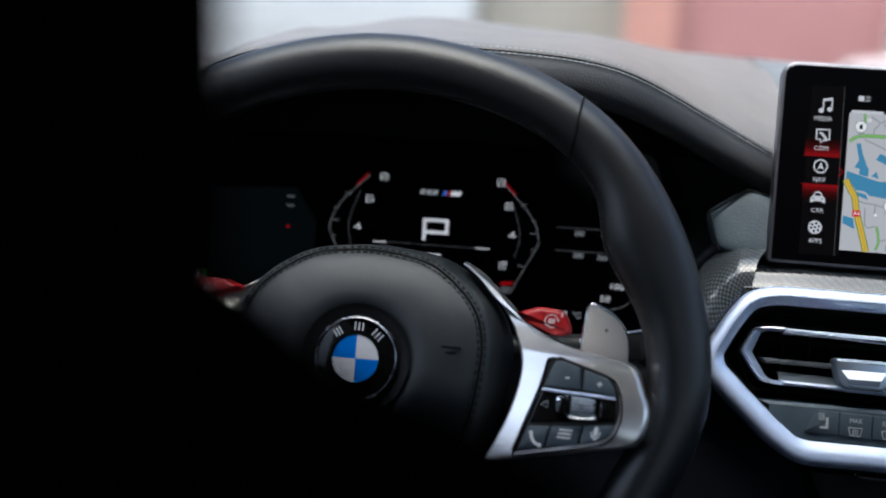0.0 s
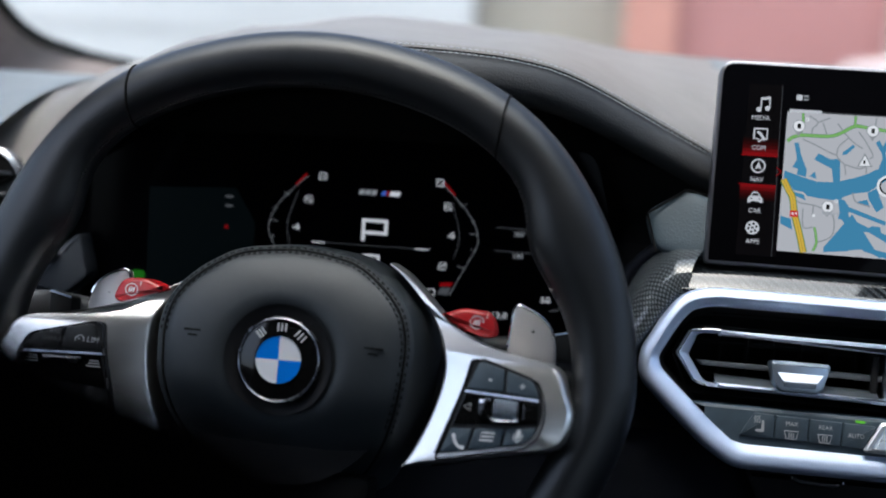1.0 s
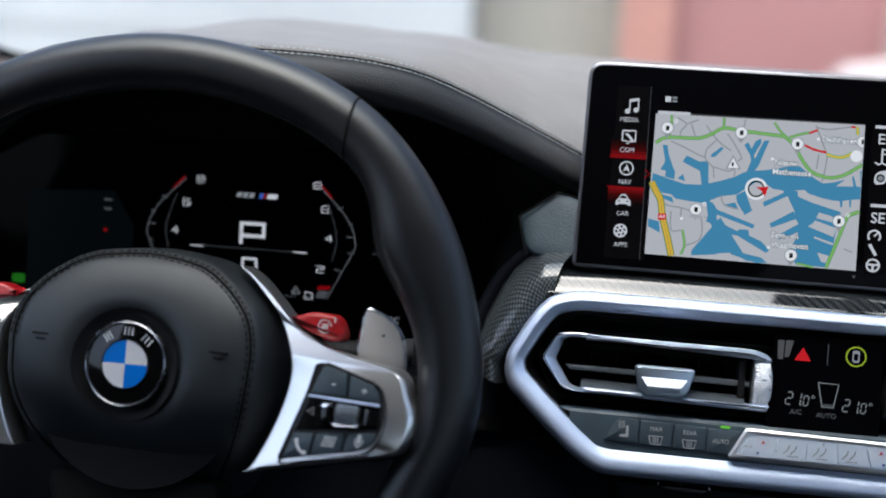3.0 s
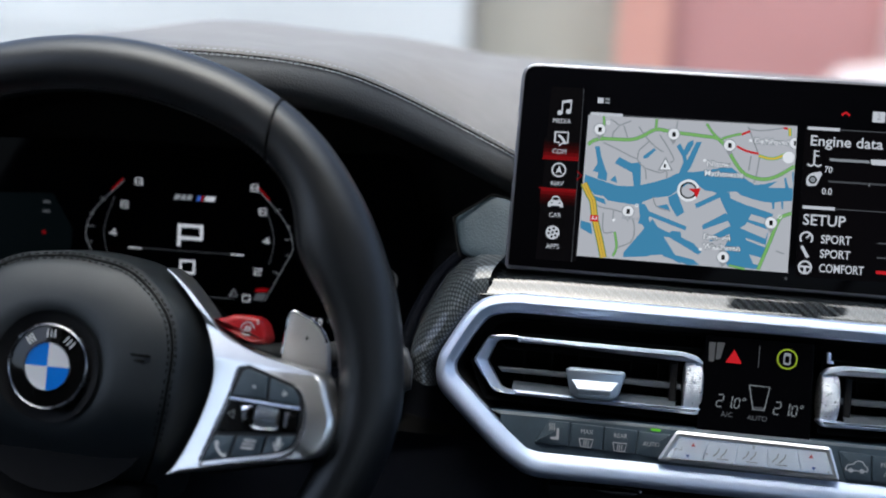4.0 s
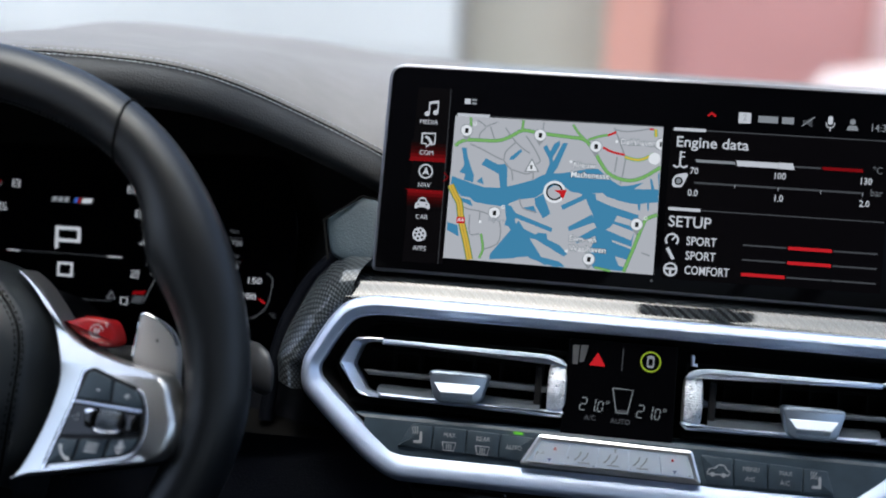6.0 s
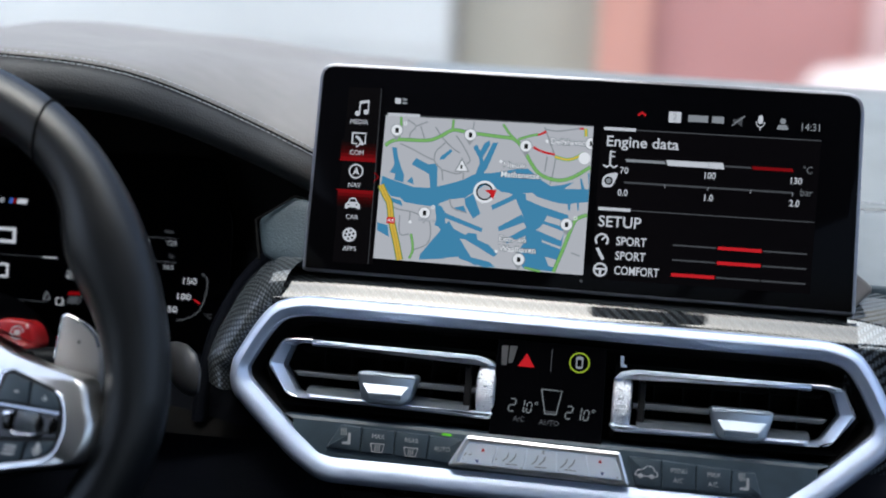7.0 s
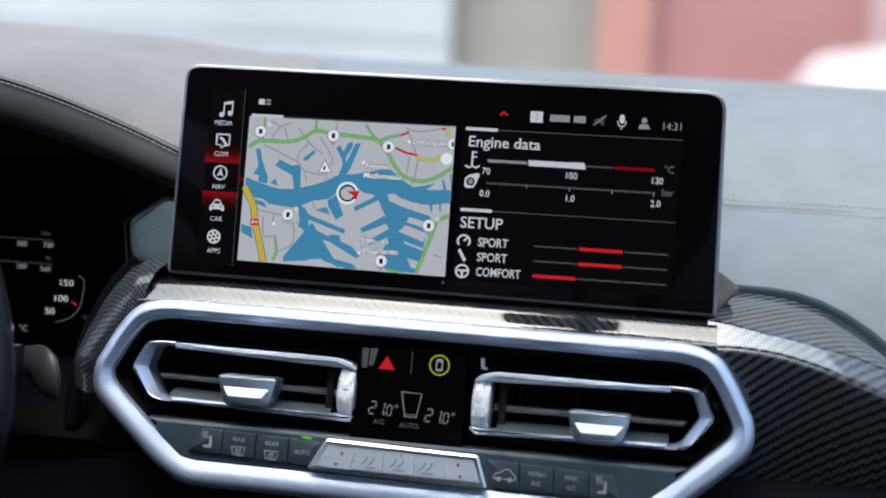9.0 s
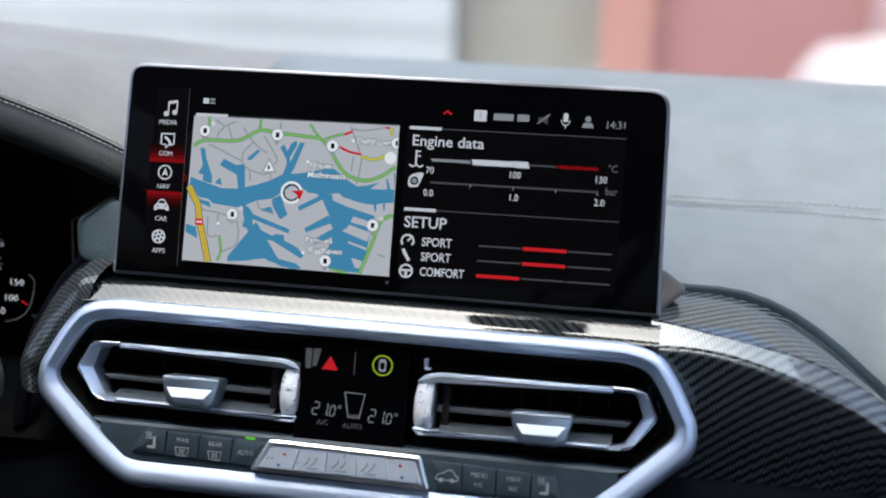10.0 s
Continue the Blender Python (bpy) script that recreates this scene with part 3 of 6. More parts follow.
for x in [0.158 + 0.006 * k for k in range(24)] + [0.306 + 0.03 * k for k in range(14)]:
    lip, ct, cf = smooth_line(x, WING_LIP), smooth_line(x, CHAMFER_TOP), smooth_line(x, CHAMFER_FOOT)
    low = linear(x, [(0.158, (0.812, 0.985)), (0.286, (0.814, 0.984)), (0.40, (0.80, 0.90)), (0.72, (0.80, 0.89))])
    mid = (cf[0] * 0.5 + low[0] * 0.5 - 0.004, cf[1] * 0.5 + low[1] * 0.5)
    wing.append(spline([(x, lip[0] + 0.012, lip[1] - 0.012), (x, lip[0] + 0.001, lip[1] - 0.0012), (x, lip[0] - 0.003, lip[1] - 0.0002), (x, lip[0] * 0.5 + ct[0] * 0.5, lip[1] * 0.5 + ct[1] * 0.5 + 0.0012),
                        (x, ct[0] + 0.0022, ct[1] + 0.0006), (x, ct[0] - 0.0012, ct[1] - 0.0008), (x, cf[0] + 0.001, cf[1] + 0.0010), (x, cf[0] - 0.0006, cf[1] - 0.0012),
                        (x, cf[0] - 0.0016, cf[1] - 0.007), (x, mid[0], mid[1]), (x, low[0], low[1]), (x, low[0] + 0.02, low[1] - 0.006)], 5))
part("passenger_wing", loft(wing, closed=False, uv=True), M["carbon_wing"], trim, smooth=60)
# leather wedge between the display and the passenger's pad
wedge = [(0.150, 0.846, 1.112), (0.1625, 0.842, 1.1045), (0.1755, 0.843, 1.0940), (0.170, 0.836, 1.0885), (0.160, 0.826, 1.0830), (0.146, 0.826, 1.0845)]
mid_w = sum((Vector(p) for p in wedge), Vector()) / len(wedge)
part("wedge_pad", loft([[mid_w + (Vector(p) - mid_w) * k + Vector((0.25, -0.9, 0.35)) * o for p in spline(wedge + [wedge[0]], 3)[:-1]] for k, o in ((1.0, -0.012), (1.0, -0.0005), (0.93, 0.0012), (0.75, 0.0022), (0.4, 0.0028), (0.02, 0.003))], caps=(False, True)), M["taupe_leather"], dashboard, "leather wedge beside the display, tan put in for the light on it", smooth=60)

# ---- cabin shell ----
shell = thing("car_cabin", pose(0, 0, 0), "dark car cabin with large windows", "car body", kind="structure")


def box(x0, y0, z0, x1, y1, z1, bm=None):
    bm = bm or bmesh.new()
    v = [bm.verts.new((x, y, z)) for x in (x0, x1) for y in (y0, y1) for z in (z0, z1)]
    for f in ((0, 1, 3, 2), (4, 6, 7, 5), (0, 4, 5, 1), (2, 3, 7, 6), (0, 2, 6, 4), (1, 5, 7, 3)):
        bm.faces.new([v[i] for i in f])
    return bm


part("cabin_floor", box(-0.74, -1.5, 0.40, 0.76, 1.3, 0.44), M["knee_plastic"], shell)
for sx, nm in ((-0.76, "door_panel"), (0.74, "door_panel")):
    part(nm, box(sx, -1.4, 0.42, sx + 0.04, 1.05, 1.10), M["lip_leather"], shell, "dark leather door panel")
    part("pillar", box(sx, -0.42, 1.10, sx + 0.04, -0.28, 1.60), M["lip_leather"], shell)
    part("roof_rail", box(sx + (0.04 if sx < 0 else -0.04), -1.4, 1.58, sx + (0.10 if sx < 0 else 0.0), 0.50, 1.66), M["lip_leather"], shell)
part("tailgate", box(-0.74, -1.56, 0.42, 0.76, -1.5, 1.115), M["lip_leather"], shell)
# unseen side, roof and rear panels, added and sized to block light
part("rear_side", box(-0.78, -1.5, 1.10, -0.745, 0.17, 1.62), M["lip_leather"], shell)
part("rear_side", box(0.745, -1.5, 1.10, 0.78, -1.30, 1.62), M["lip_leather"], shell)
part("roof_front", box(-0.70, 0.45, 1.60, 0.72, 0.48, 1.64), M["deep_black"], shell)
part("roof_header", box(-0.70, 0.45, 1.558, 0.72, 0.58, 1.598), M["deep_black"], shell, "dark cloth roof header, unseen, added to block light")
part("rear_pillar", box(-0.74, -1.56, 1.12, -0.30, -1.5, 1.565), M["deep_black"], shell)
part("tailgate_top", box(-0.74, -1.56, 1.57, 0.76, -1.5, 1.66), M["deep_black"], shell)
part("roof_rear", box(-0.70, -1.56, 1.60, 0.72, 0.449, 1.64), M["deep_black"], shell)

# dark cover of the sensors and mirror foot, high on the windscreen
cover = thing("sensor_cover", pose(0.06, 0.0, 0.0), "black plastic sensor cover at the top of the windscreen", "sensor cover")
part("cover_body", loft([[(w * math.copysign(abs(math.cos(a)) ** 0.5, math.cos(a)), y, z + h * math.copysign(abs(math.sin(a)) ** 0.5, math.sin(a))) for a in [k * math.tau / 24 for k in range(24)]] for y, z, w, h in ((0.735, 1.472, 0.030, 0.012), (0.745, 1.466, 0.046, 0.020), (0.78, 1.450, 0.048, 0.024), (0.88, 1.405, 0.046, 0.024), (0.92, 1.388, 0.036, 0.016))], caps=(True, True)), M["deep_black"], cover, smooth=50)

# rear-view mirror on its foot under the cover, known by its dark reflection in the trim
mirror_m = thing("rear_view_mirror", pose(0.115, 0.70, 1.432, 0, 0, -4), "black rear-view mirror under the sensor cover", "mirror")
part("mirror_housing", loft([[(w * math.copysign(abs(math.cos(a)) ** 0.45, math.cos(a)), y, h * math.copysign(abs(math.sin(a)) ** 0.6, math.sin(a))) for a in [k * math.tau / 32 for k in range(32)]] for y, w, h in ((-0.014, 0.086, 0.026), (-0.008, 0.092, 0.031), (0.006, 0.088, 0.028), (0.020, 0.06, 0.018), (0.026, 0.03, 0.008))], caps=(True, True)), M["deep_black"], mirror_m, smooth=50)
part("mirror_foot", tube([(-0.03, 0.02, 0.0), (-0.045, 0.045, 0.012), (-0.055, 0.075, 0.026)], 0.009, 10), M["deep_black"], mirror_m, smooth=60)

# windscreen pillar and curved lower corner on the driver's side
pil = spline([(-0.66, 1.42, 1.094), (-0.71, 1.405, 1.102), (-0.765, 1.385, 1.116), (-0.80, 1.33, 1.148), (-0.80, 1.20, 1.24), (-0.77, 0.90, 1.42), (-0.73, 0.50, 1.61)], 6)
part("windscreen_border", tube(pil, 0.006, 8), M["deep_black"], shell, smooth=60)
rows = []
for p in pil:
    rows.append([p + Vector((-0.002, -0.004, 0)), p + Vector((-0.03, -0.03, -0.012)), p + Vector((-0.08, -0.07, -0.03)), p + Vector((-0.20, -0.05, -0.05))])
pillar_mat = grain(vary(material("pillar_cloth", (0.16, 0.13, 0.12), 0.85), 30, (0.14, 0.115, 0.105), (0.19, 0.155, 0.145)), 900, 0.3, 0.0004, "noise")
part("windscreen_pillar", loft(rows, closed=False), pillar_mat, shell, "grey-brown cloth windscreen pillar", smooth=60)
part("windscreen_pillar", loft([[Vector((0.02 - p.x, p.y, p.z)) for p in r] for r in rows], closed=False), pillar_mat, shell, "grey-brown cloth windscreen pillar", smooth=60)
part("windscreen_border", tube([Vector((0.02 - p.x, p.y, p.z)) for p in pil], 0.006, 8), M["deep_black"], shell, smooth=60)

# ================= steering wheel =================
wheel = thing("steering_wheel", panel_frame(WHEEL_X, 0.687, 1.0534, 18.0) @ Matrix.Rotation(radians(-4.0), 4, "Y"), "black leather sports steering wheel with silver spokes and red thumb buttons", "steering wheel")


RIM_Z = -17.5


def rim_point(a, r_extra=0.0, z=0.0):
    d = 90 - abs((math.degrees(a) + 90) % 360 - 180)
    r_extra += 4.5 * math.exp(-((d - 50) / 18) ** 2)          # fuller at the shoulders
    return Vector((((173.9 + r_extra) * math.cos(a) - 1.0) * MM, (-3.6 + (167.0 + r_extra) * math.sin(a)) * MM, z * MM))


def grip(a):
    """Half width, half depth and inward shift of the rim at an angle: thick at the thumb rests, slim at the top, drawn in below."""
    d = 90 - abs((math.degrees(a) + 90) % 360 - 180)          # 0 at three and nine o'clock, 90 at the top, negative below
    swell = 4.8 * math.exp(-((d - 29) / (9 if d > 29 else 13)) ** 2) + 1.4 / (1 + math.exp((d - 36) / 2.5))
    w = 15.5 + swell
    under = max(0.0, min(1.0, -d / 24))
    return w, 15.0 + 0.4 * swell, -0.9 * swell - 7.0 * under * under * (3 - 2 * under)


loops = []
STEPS, SIDES = 120, 20
for k in range(STEPS + 1):
    a = k * math.tau / STEPS
    w, h, shift = grip(a)
    lp = []
    for j in range(SIDES):
        b = j * math.tau / SIDES
        lp.append(rim_point(a, shift + w * math.cos(b), RIM_Z + h * math.sin(b)))
    loops.append(lp)
rim = part("rim", loft(loops), M["wheel_leather"], wheel, "smooth black leather rim", smooth=80)
for ang in (54.5, 121.5, 232.0, 308.0):
    a = radians(ang)
    w, h, shift = grip(a)
    skew = radians(5.5 if ang < 90 else -5.5 if ang < 180 else 0.0)
    ring_pts = [rim_point(a - skew * (1 - math.cos(j * math.tau / 28)) / 2, shift + (w + 0.1) * math.cos(j * math.tau / 28), RIM_Z + (h + 0.1) * math.sin(j * math.tau / 28)) for j in range(28)]
    part("rim_seam", tube(ring_pts, 0.0008, 5, closed=True), M["groove"], rim, "dark leather seam")
bm = bmesh.new()
for k in range(150):
    a = radians(18 + k * 144 / 150)
    w, h, shift = grip(a)
    p = rim_point(a, shift - w * 0.93, RIM_Z + h * 0.42)
    q = rim_point(a + 0.009, shift - w * 0.93, RIM_Z + h * 0.42)
    tube([p, q], 0.0005, 4, bm=bm)
tagged(part("rim_stitching", bm, M["dark_stitch"], rim), kind="stuff")

# airbag pad: a soft dome
def closed_outline(upper, lower):
    """Symmetric outline from its right half: upper from three o'clock to the top, lower from the bottom to three o'clock."""
    return [(-x, y) for x, y in upper] + [(x, y) for x, y in reversed(upper[:-1])] + [(x, y) for x, y in reversed(lower)] + [(-x, y) for x, y in lower[1:]]


PAD = round_poly(closed_outline([(70.5, 12), (66, 29.5), (54, 43), (35.5, 56), (0, 61.5)], [(0, -82), (40, -74), (60, -46), (68.5, -20)]), 16, 4)
FLANK = round_poly(closed_outline([(80, 12), (73.5, 28.5), (58.5, 46), (37, 58.5), (0, 63.5)], [(0, -84), (46, -77), (68, -44), (77, -20)]), 16, 4)
loops = []
for s, z in ((1.11, -36), (1.10, -27), (1.05, -12), (1.018, -3.2), (1.0, -0.4), (0.965, 0.6), (0.955, 0.0), (0.945, 0.8), (0.85, 3.4), (0.7, 5.2), (0.56, 5.6), (0.48, 5.0), (0.42, 2.6), (0.385, 1.0), (0.2, 0.6), (0.02, 0.6)):
    t = max(0.0, min(1.0, (s - 0.38) / 0.3))
    lp = []
    for p, w in zip(PAD, FLANK):
        ang = math.atan2(p[1] + 2, p[0])
        r = 72 * s
        if s > 1:
            q = Vector(p[:2]).lerp(Vector(w[:2]), (s - 1) / 0.1)
        else:
            q = Vector((p[0] * s, p[1] * s)) * t + Vector((r * 0.97 * math.cos(ang), r * 0.97 * math.sin(ang) - 2)) * (1 - t)
        lp.append((q.x * MM, q.y * MM, z * MM))
    loops.append(lp)
pad = part("airbag_pad", loft(loops, caps=(True, True)), M["pad_leather"], wheel, "grey-black leather airbag pad", smooth=60)
for s, z in ((0.982, 0.5), (0.932, 1.75)):
    ringp = [Vector((p[0] * s * MM, p[1] * s * MM, z * MM)) for p in PAD]
    n = len(ringp)
    ringp = ringp[:n // 2 + 11]
    bm = bmesh.new()
    walk_pts = spline(ringp, 4)
    run = 0.0
    for p, q in zip(walk_pts, walk_pts[1:]):
        run += (q - p).length
        if run > 0.0031:
            d = (q - p).normalized()
            tube([q, q + d * 0.0022], 0.00042, 4, bm=bm)
            run = 0.0
    tagged(part("pad_stitching", bm, M["groove"], pad), kind="stuff")
part("pad_groove", tube([Vector((p[0] * 0.955 * MM, p[1] * 0.955 * MM, 0.3 * MM)) for p in PAD], 0.0009, 5, closed=True), M["groove"], pad)

# emblem
emblem = part("emblem", slab(circle(-0.5, -2, 22.2, 48), -1, 3.0, 0.6), M["piano_black"], wheel, "round blue and white enamel emblem", smooth=50)
part("chrome_ring", sweep([Vector(p) for p in circle(-0.5, -2, 22.3, 64)], [(-1.0, 1.4), (-0.9, 3.6), (-0.2, 4.2), (0.7, 3.6), (0.9, 0.6)]), M["dark_chrome"], emblem, smooth=60)
part("inner_ring", sweep([Vector(p) for p in circle(-0.5, -2, 12.9, 48)], [(-0.4, 2.4), (-0.3, 3.8), (0.3, 3.8), (0.4, 2.4)]), M["chrome"], emblem, smooth=60)
for q in range(4):
    arc = [(-0.5, -2)] + [(-0.5 + 12.6 * math.cos(radians(q * 90 + 90 * k / 10)), -2 + 12.6 * math.sin(radians(q * 90 + 90 * k / 10))) for k in range(11)]
    plate("emblem_quarter", arc, 3.5, M["emblem_white" if q % 2 == 0 else "emblem_blue"], emblem, 0.5)
for deg, w in ((128, 3.4), (88, 4.2), (50, 4.6)):
    a = radians(deg)
    c, d = Vector((-0.5 + 17.4 * math.cos(a), -2 + 17.4 * math.sin(a))), Vector((math.sin(a), -math.cos(a)))
    up = Vector((d.y, -d.x)) * -2.2
    for k in (-0.5, 0.0, 0.5):
        plate("emblem_mark", stroke([c + d * w * k - up, c + d * w * k + up], 0.75), 3.3, M["print_white"], emblem, 0.3)
for x in (-49, 51):
    for w, y in ((10.5, 9.3), (5.5, 6.4)):
        part("horn_mark", slab([(x - w / 2, y - 0.5), (x + w / 2, y - 0.5), (x + w / 2, y + 0.5), (x - w / 2, y + 0.5)], 2.0, 5.35), M["groove"], pad)

# black ring stands for the shade in the emblem's recess
part("emblem_well", sweep([Vector(p) for p in circle(-0.5, -2, 25.4, 56)], [(-3.2, 0.6), (-2.2, 1.6), (0.6, 2.4), (3.4, 4.5), (4.4, 5.25)]), M["black_plastic"], pad, "recess round the emblem, its shade put in as black", smooth=60)

# spokes: silver claw round a switch panel, on each side
CLAW_OUT = [(45.4, 55.3), (55.3, 49.6), (67.0, 39.2), (78.4, 28.8), (90.0, 19.0), (100.9, 14.8), (113.7, 11.3), (129.4, 8.0), (141.9, 6.1), (148.3, 2.1), (152.1, -7.9), (156.0, -17.9), (155.3, -28.2), (151.6, -35.9), (144.3, -38.8), (119.1, -43.9), (65.6, -54.5)]
CLAW_IN = [(44.4, 53.4), (53.4, 47.2), (63.0, 38.5), (72.8, 28.2), (80.0, 16.3), (84.2, 4.3), (84.4, -7.9), (80.1, -26.4), (72.6, -45.1), (67.4, -53.6)]
SWITCH = [(98.6, 5.6), (102.6, 6.7), (130.0, -0.8), (135.2, -2.6), (139.4, -10.5), (140.6, -20.8), (137.6, -31.3), (130.5, -36.4), (84.2, -45.6), (90.0, -27.0), (95.6, -9.9)]


def even(pts, n):
    """n points at even steps along a line."""
    pts = [Vector(p) for p in pts]
    run = [0.0]
    for p, q in zip(pts, pts[1:]):
        run.append(run[-1] + (q - p).length)
    out, i = [], 0
    for k in range(n):
        d = run[-1] * k / (n - 1)
        while i < len(pts) - 2 and run[i + 1] < d:
            i += 1
        out.append(pts[i].lerp(pts[i + 1], min(1.0, (d - run[i]) / max(1e-9, run[i + 1] - run[i]))))
    return out


claw_out, claw_in = even(spline(CLAW_OUT, 4), 61), even(spline(CLAW_IN, 4), 61)
switch_outline = round_poly(SWITCH, [1.5, 1.5, 3, 4, 4, 4, 6, 6, 2, 6, 6], 4)


def flip(pts, s):
    return [(p[0] * s, p[1]) for p in pts] if s > 0 else [(-p[0], p[1]) for p in reversed(pts)]


def tilt_out(ob, sunk=0.0086):
    """The spokes lie behind the pad and come forward as they near the rim."""
    for o in (ob, *ob.children_recursive):
        for v in o.data.vertices:
            x, y = abs(v.co.x), v.co.y
            nx, ny = (0.9825 * x + 0.0263 * y + 0.0051, 0.9863 * y + 0.0009) if v.co.x > 0 else (1.06 * x - 0.0807 * y - 0.0043, -0.0108 * x + 1.0088 * y + 0.0015)
            v.co.x, v.co.y = math.copysign(nx, v.co.x), ny
            # right spoke tilts up to reflect light, left tilts down to stay dark
            v.co.z += 0.13 * (nx - 0.095) - (0.14 if v.co.x > 0 else -0.04) * (ny + 0.02) - sunk


def stretch(obs):
    """Fit the keys, drawn for a smaller panel, to the panel's outline."""
    for o in obs:
        for v in o.data.vertices:
            v.co.x += math.copysign(0.0013, v.co.x)
            v.co.y = v.co.y * 1.035 - 0.0007


def spoke(s):
    levels = [(claw_out, 0.0, -14), (claw_out, 0.0, 0.6), (claw_out, 0.7, 2.2), (claw_out, 2.8, 4.5), (claw_out, 3.6, 5.0), (claw_in, 1.4, 5.0), (claw_in, 0.5, 4.3), (claw_in, 0.0, 3.0), (claw_in, 0.0, -14)]
    rows = []
    for line_pts, inset, z in levels:
        other = claw_in if line_pts is claw_out else claw_out
        row = [p.lerp(q, min(0.4, inset / max(4.0, (q - p).length))) for p, q in zip(line_pts, other)]
        tuck = 9.0 if s < 0 and line_pts is claw_in else 0.0          # runs on under the pad
        rows.append([(s * (p.x - tuck * max(0.0, min(1.0, (30 - p.y) / 30))) * MM, p.y * MM, z * MM) for p in row])
    sp = part("spoke", loft(rows, closed=False), M["spoke_silver"], wheel, "brushed silver spoke cover", smooth=40)
    # dark foot of the spoke that runs into the rim
    foot = [(84, 16), (92, 8), (140, 1), (158, 4), (163, -10), (160, -34), (144, -42), (105, -50), (76, -57), (84, -34), (88, 0)]
    ft = part("spoke_foot", slab(flip([tuple(p) for p in round_poly(foot, 4, 3)], s), -46, -29, 4), M["black_plastic"], wheel, "black root of the spoke", smooth=40)
    tilt_out(ft)
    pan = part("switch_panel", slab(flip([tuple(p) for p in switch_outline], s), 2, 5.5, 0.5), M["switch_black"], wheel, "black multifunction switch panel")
    # left border, keys and print are darker: that side's shade put into colour
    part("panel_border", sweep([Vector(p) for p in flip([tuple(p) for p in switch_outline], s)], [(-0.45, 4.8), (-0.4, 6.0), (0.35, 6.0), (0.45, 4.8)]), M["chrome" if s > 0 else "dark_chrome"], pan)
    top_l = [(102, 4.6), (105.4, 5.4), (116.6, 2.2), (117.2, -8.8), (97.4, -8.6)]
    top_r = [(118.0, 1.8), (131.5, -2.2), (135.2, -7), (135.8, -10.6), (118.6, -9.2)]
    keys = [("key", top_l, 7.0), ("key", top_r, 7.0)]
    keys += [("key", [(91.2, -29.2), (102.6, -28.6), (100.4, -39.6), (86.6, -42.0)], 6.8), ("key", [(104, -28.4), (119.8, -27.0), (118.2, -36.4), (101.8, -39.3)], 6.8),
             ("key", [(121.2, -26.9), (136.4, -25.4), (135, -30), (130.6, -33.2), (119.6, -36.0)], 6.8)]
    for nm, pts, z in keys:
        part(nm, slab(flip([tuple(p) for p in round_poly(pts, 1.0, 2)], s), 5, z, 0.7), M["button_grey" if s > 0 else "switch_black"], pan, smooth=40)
    mid = part("rocker", slab(flip([(97.0, -11.2), (136.2, -12.0), (137.3, -23.6), (91.4, -27.4)], s), 5, 6.3, 0.4), M["piano_black"], pan, "gloss black rocker with a knurled roller")
    part("trim_line", slab(flip([(96.6, -9.4), (136.2, -11.2), (136.2, -12.4), (96.4, -10.5)], s), 5, 7.1, 0.2), M["satin_silver"], pan)
    if s > 0:
        rl = bmesh.new()
        loops = []
        for k in range(13):
            x = 112.6 + k * 13.4 / 12
            r = 4.9 if 0 < k < 12 else 4.0
            loops.append([(x * MM, (-17.3 - 0.05 * (x - 112) + r * math.cos(j * math.tau / 20)) * MM, (5.4 + r * math.sin(j * math.tau / 20)) * MM) for j in range(20)])
        loft(loops, caps=(True, True), bm=rl)
        roller = part("roller", rl, M["switch_black"], pan, "knurled volume roller", smooth=40)
        kn = bmesh.new()
        for i in range(9):
            for j in range(7):
                a = radians(24 + j * 20)
                c = Vector(((113.6 + i * 1.36 + (j % 2) * 0.68) * MM, (-17.35 - 0.05 * (i * 1.4) + 5.0 * math.cos(a)) * MM, (5.4 + 5.0 * math.sin(a)) * MM))
                bmesh.ops.create_icosphere(kn, subdivisions=1, radius=0.00048, matrix=Matrix.Translation(c))
        tagged(part("knurl", kn, M["tab_metal"], roller), kind="stuff")
        part("roller_guard", tube(spline([(111.6 * MM, -21.6 * MM, 9 * MM), (113.2 * MM, -23.0 * MM, 9 * MM), (119 * MM, -23.4 * MM, 9.4 * MM), (125 * MM, -23.0 * MM, 9 * MM), (126.6 * MM, -21.6 * MM, 9 * MM)], 5), 0.0006, 8), M["chrome"], pan, smooth=60)
        cap = part("roller_cap", slab(round_poly([(104.2, -13.0), (110.8, -12.2), (112.4, -15.0), (111.2, -22.4), (105.6, -21.8)], 1.6), 6, 9.4, 1.2), M["piano_black"], pan, "gloss black roller cheek", smooth=40)
        part("cap_edge", slab(round_poly([(105.4, -13.0), (110.6, -12.4), (111.4, -14.4), (105.0, -15.6)], 0.9), 8, 9.8, 0.5), M["chrome"], cap, smooth=40)
        part("rocker_end", slab(round_poly([(128.2, -13.6), (134.6, -13.8), (136.4, -15.6), (136.2, -21.8), (128.8, -22.6)], 1.4), 5, 7.0, 0.6), M["piano_black"], pan, "gloss black rocker end", smooth=40)
        part("key_lip", slab(round_poly([(101.0, 6.0), (104.4, 7.4), (131.6, -0.4), (131.8, -2.0), (104.6, 5.6)], 0.4, 2), 5, 6.6, 0.3), M["switch_black"], pan, "raised lip over the keys", smooth=40)
        lettering("-", 109.5, -2.6, 7.15, 6.0, M["print_white"], pan)
        lettering("+", 127.0, -5.6, 7.15, 4.6, M["print_white"], pan)
        ribbon("icon", spline([(93.0, -32.6), (94.0, -35.2), (96.2, -37.8), (98.8, -38.6)], 4), 1.5, 6.95, M["print_white"], pan)
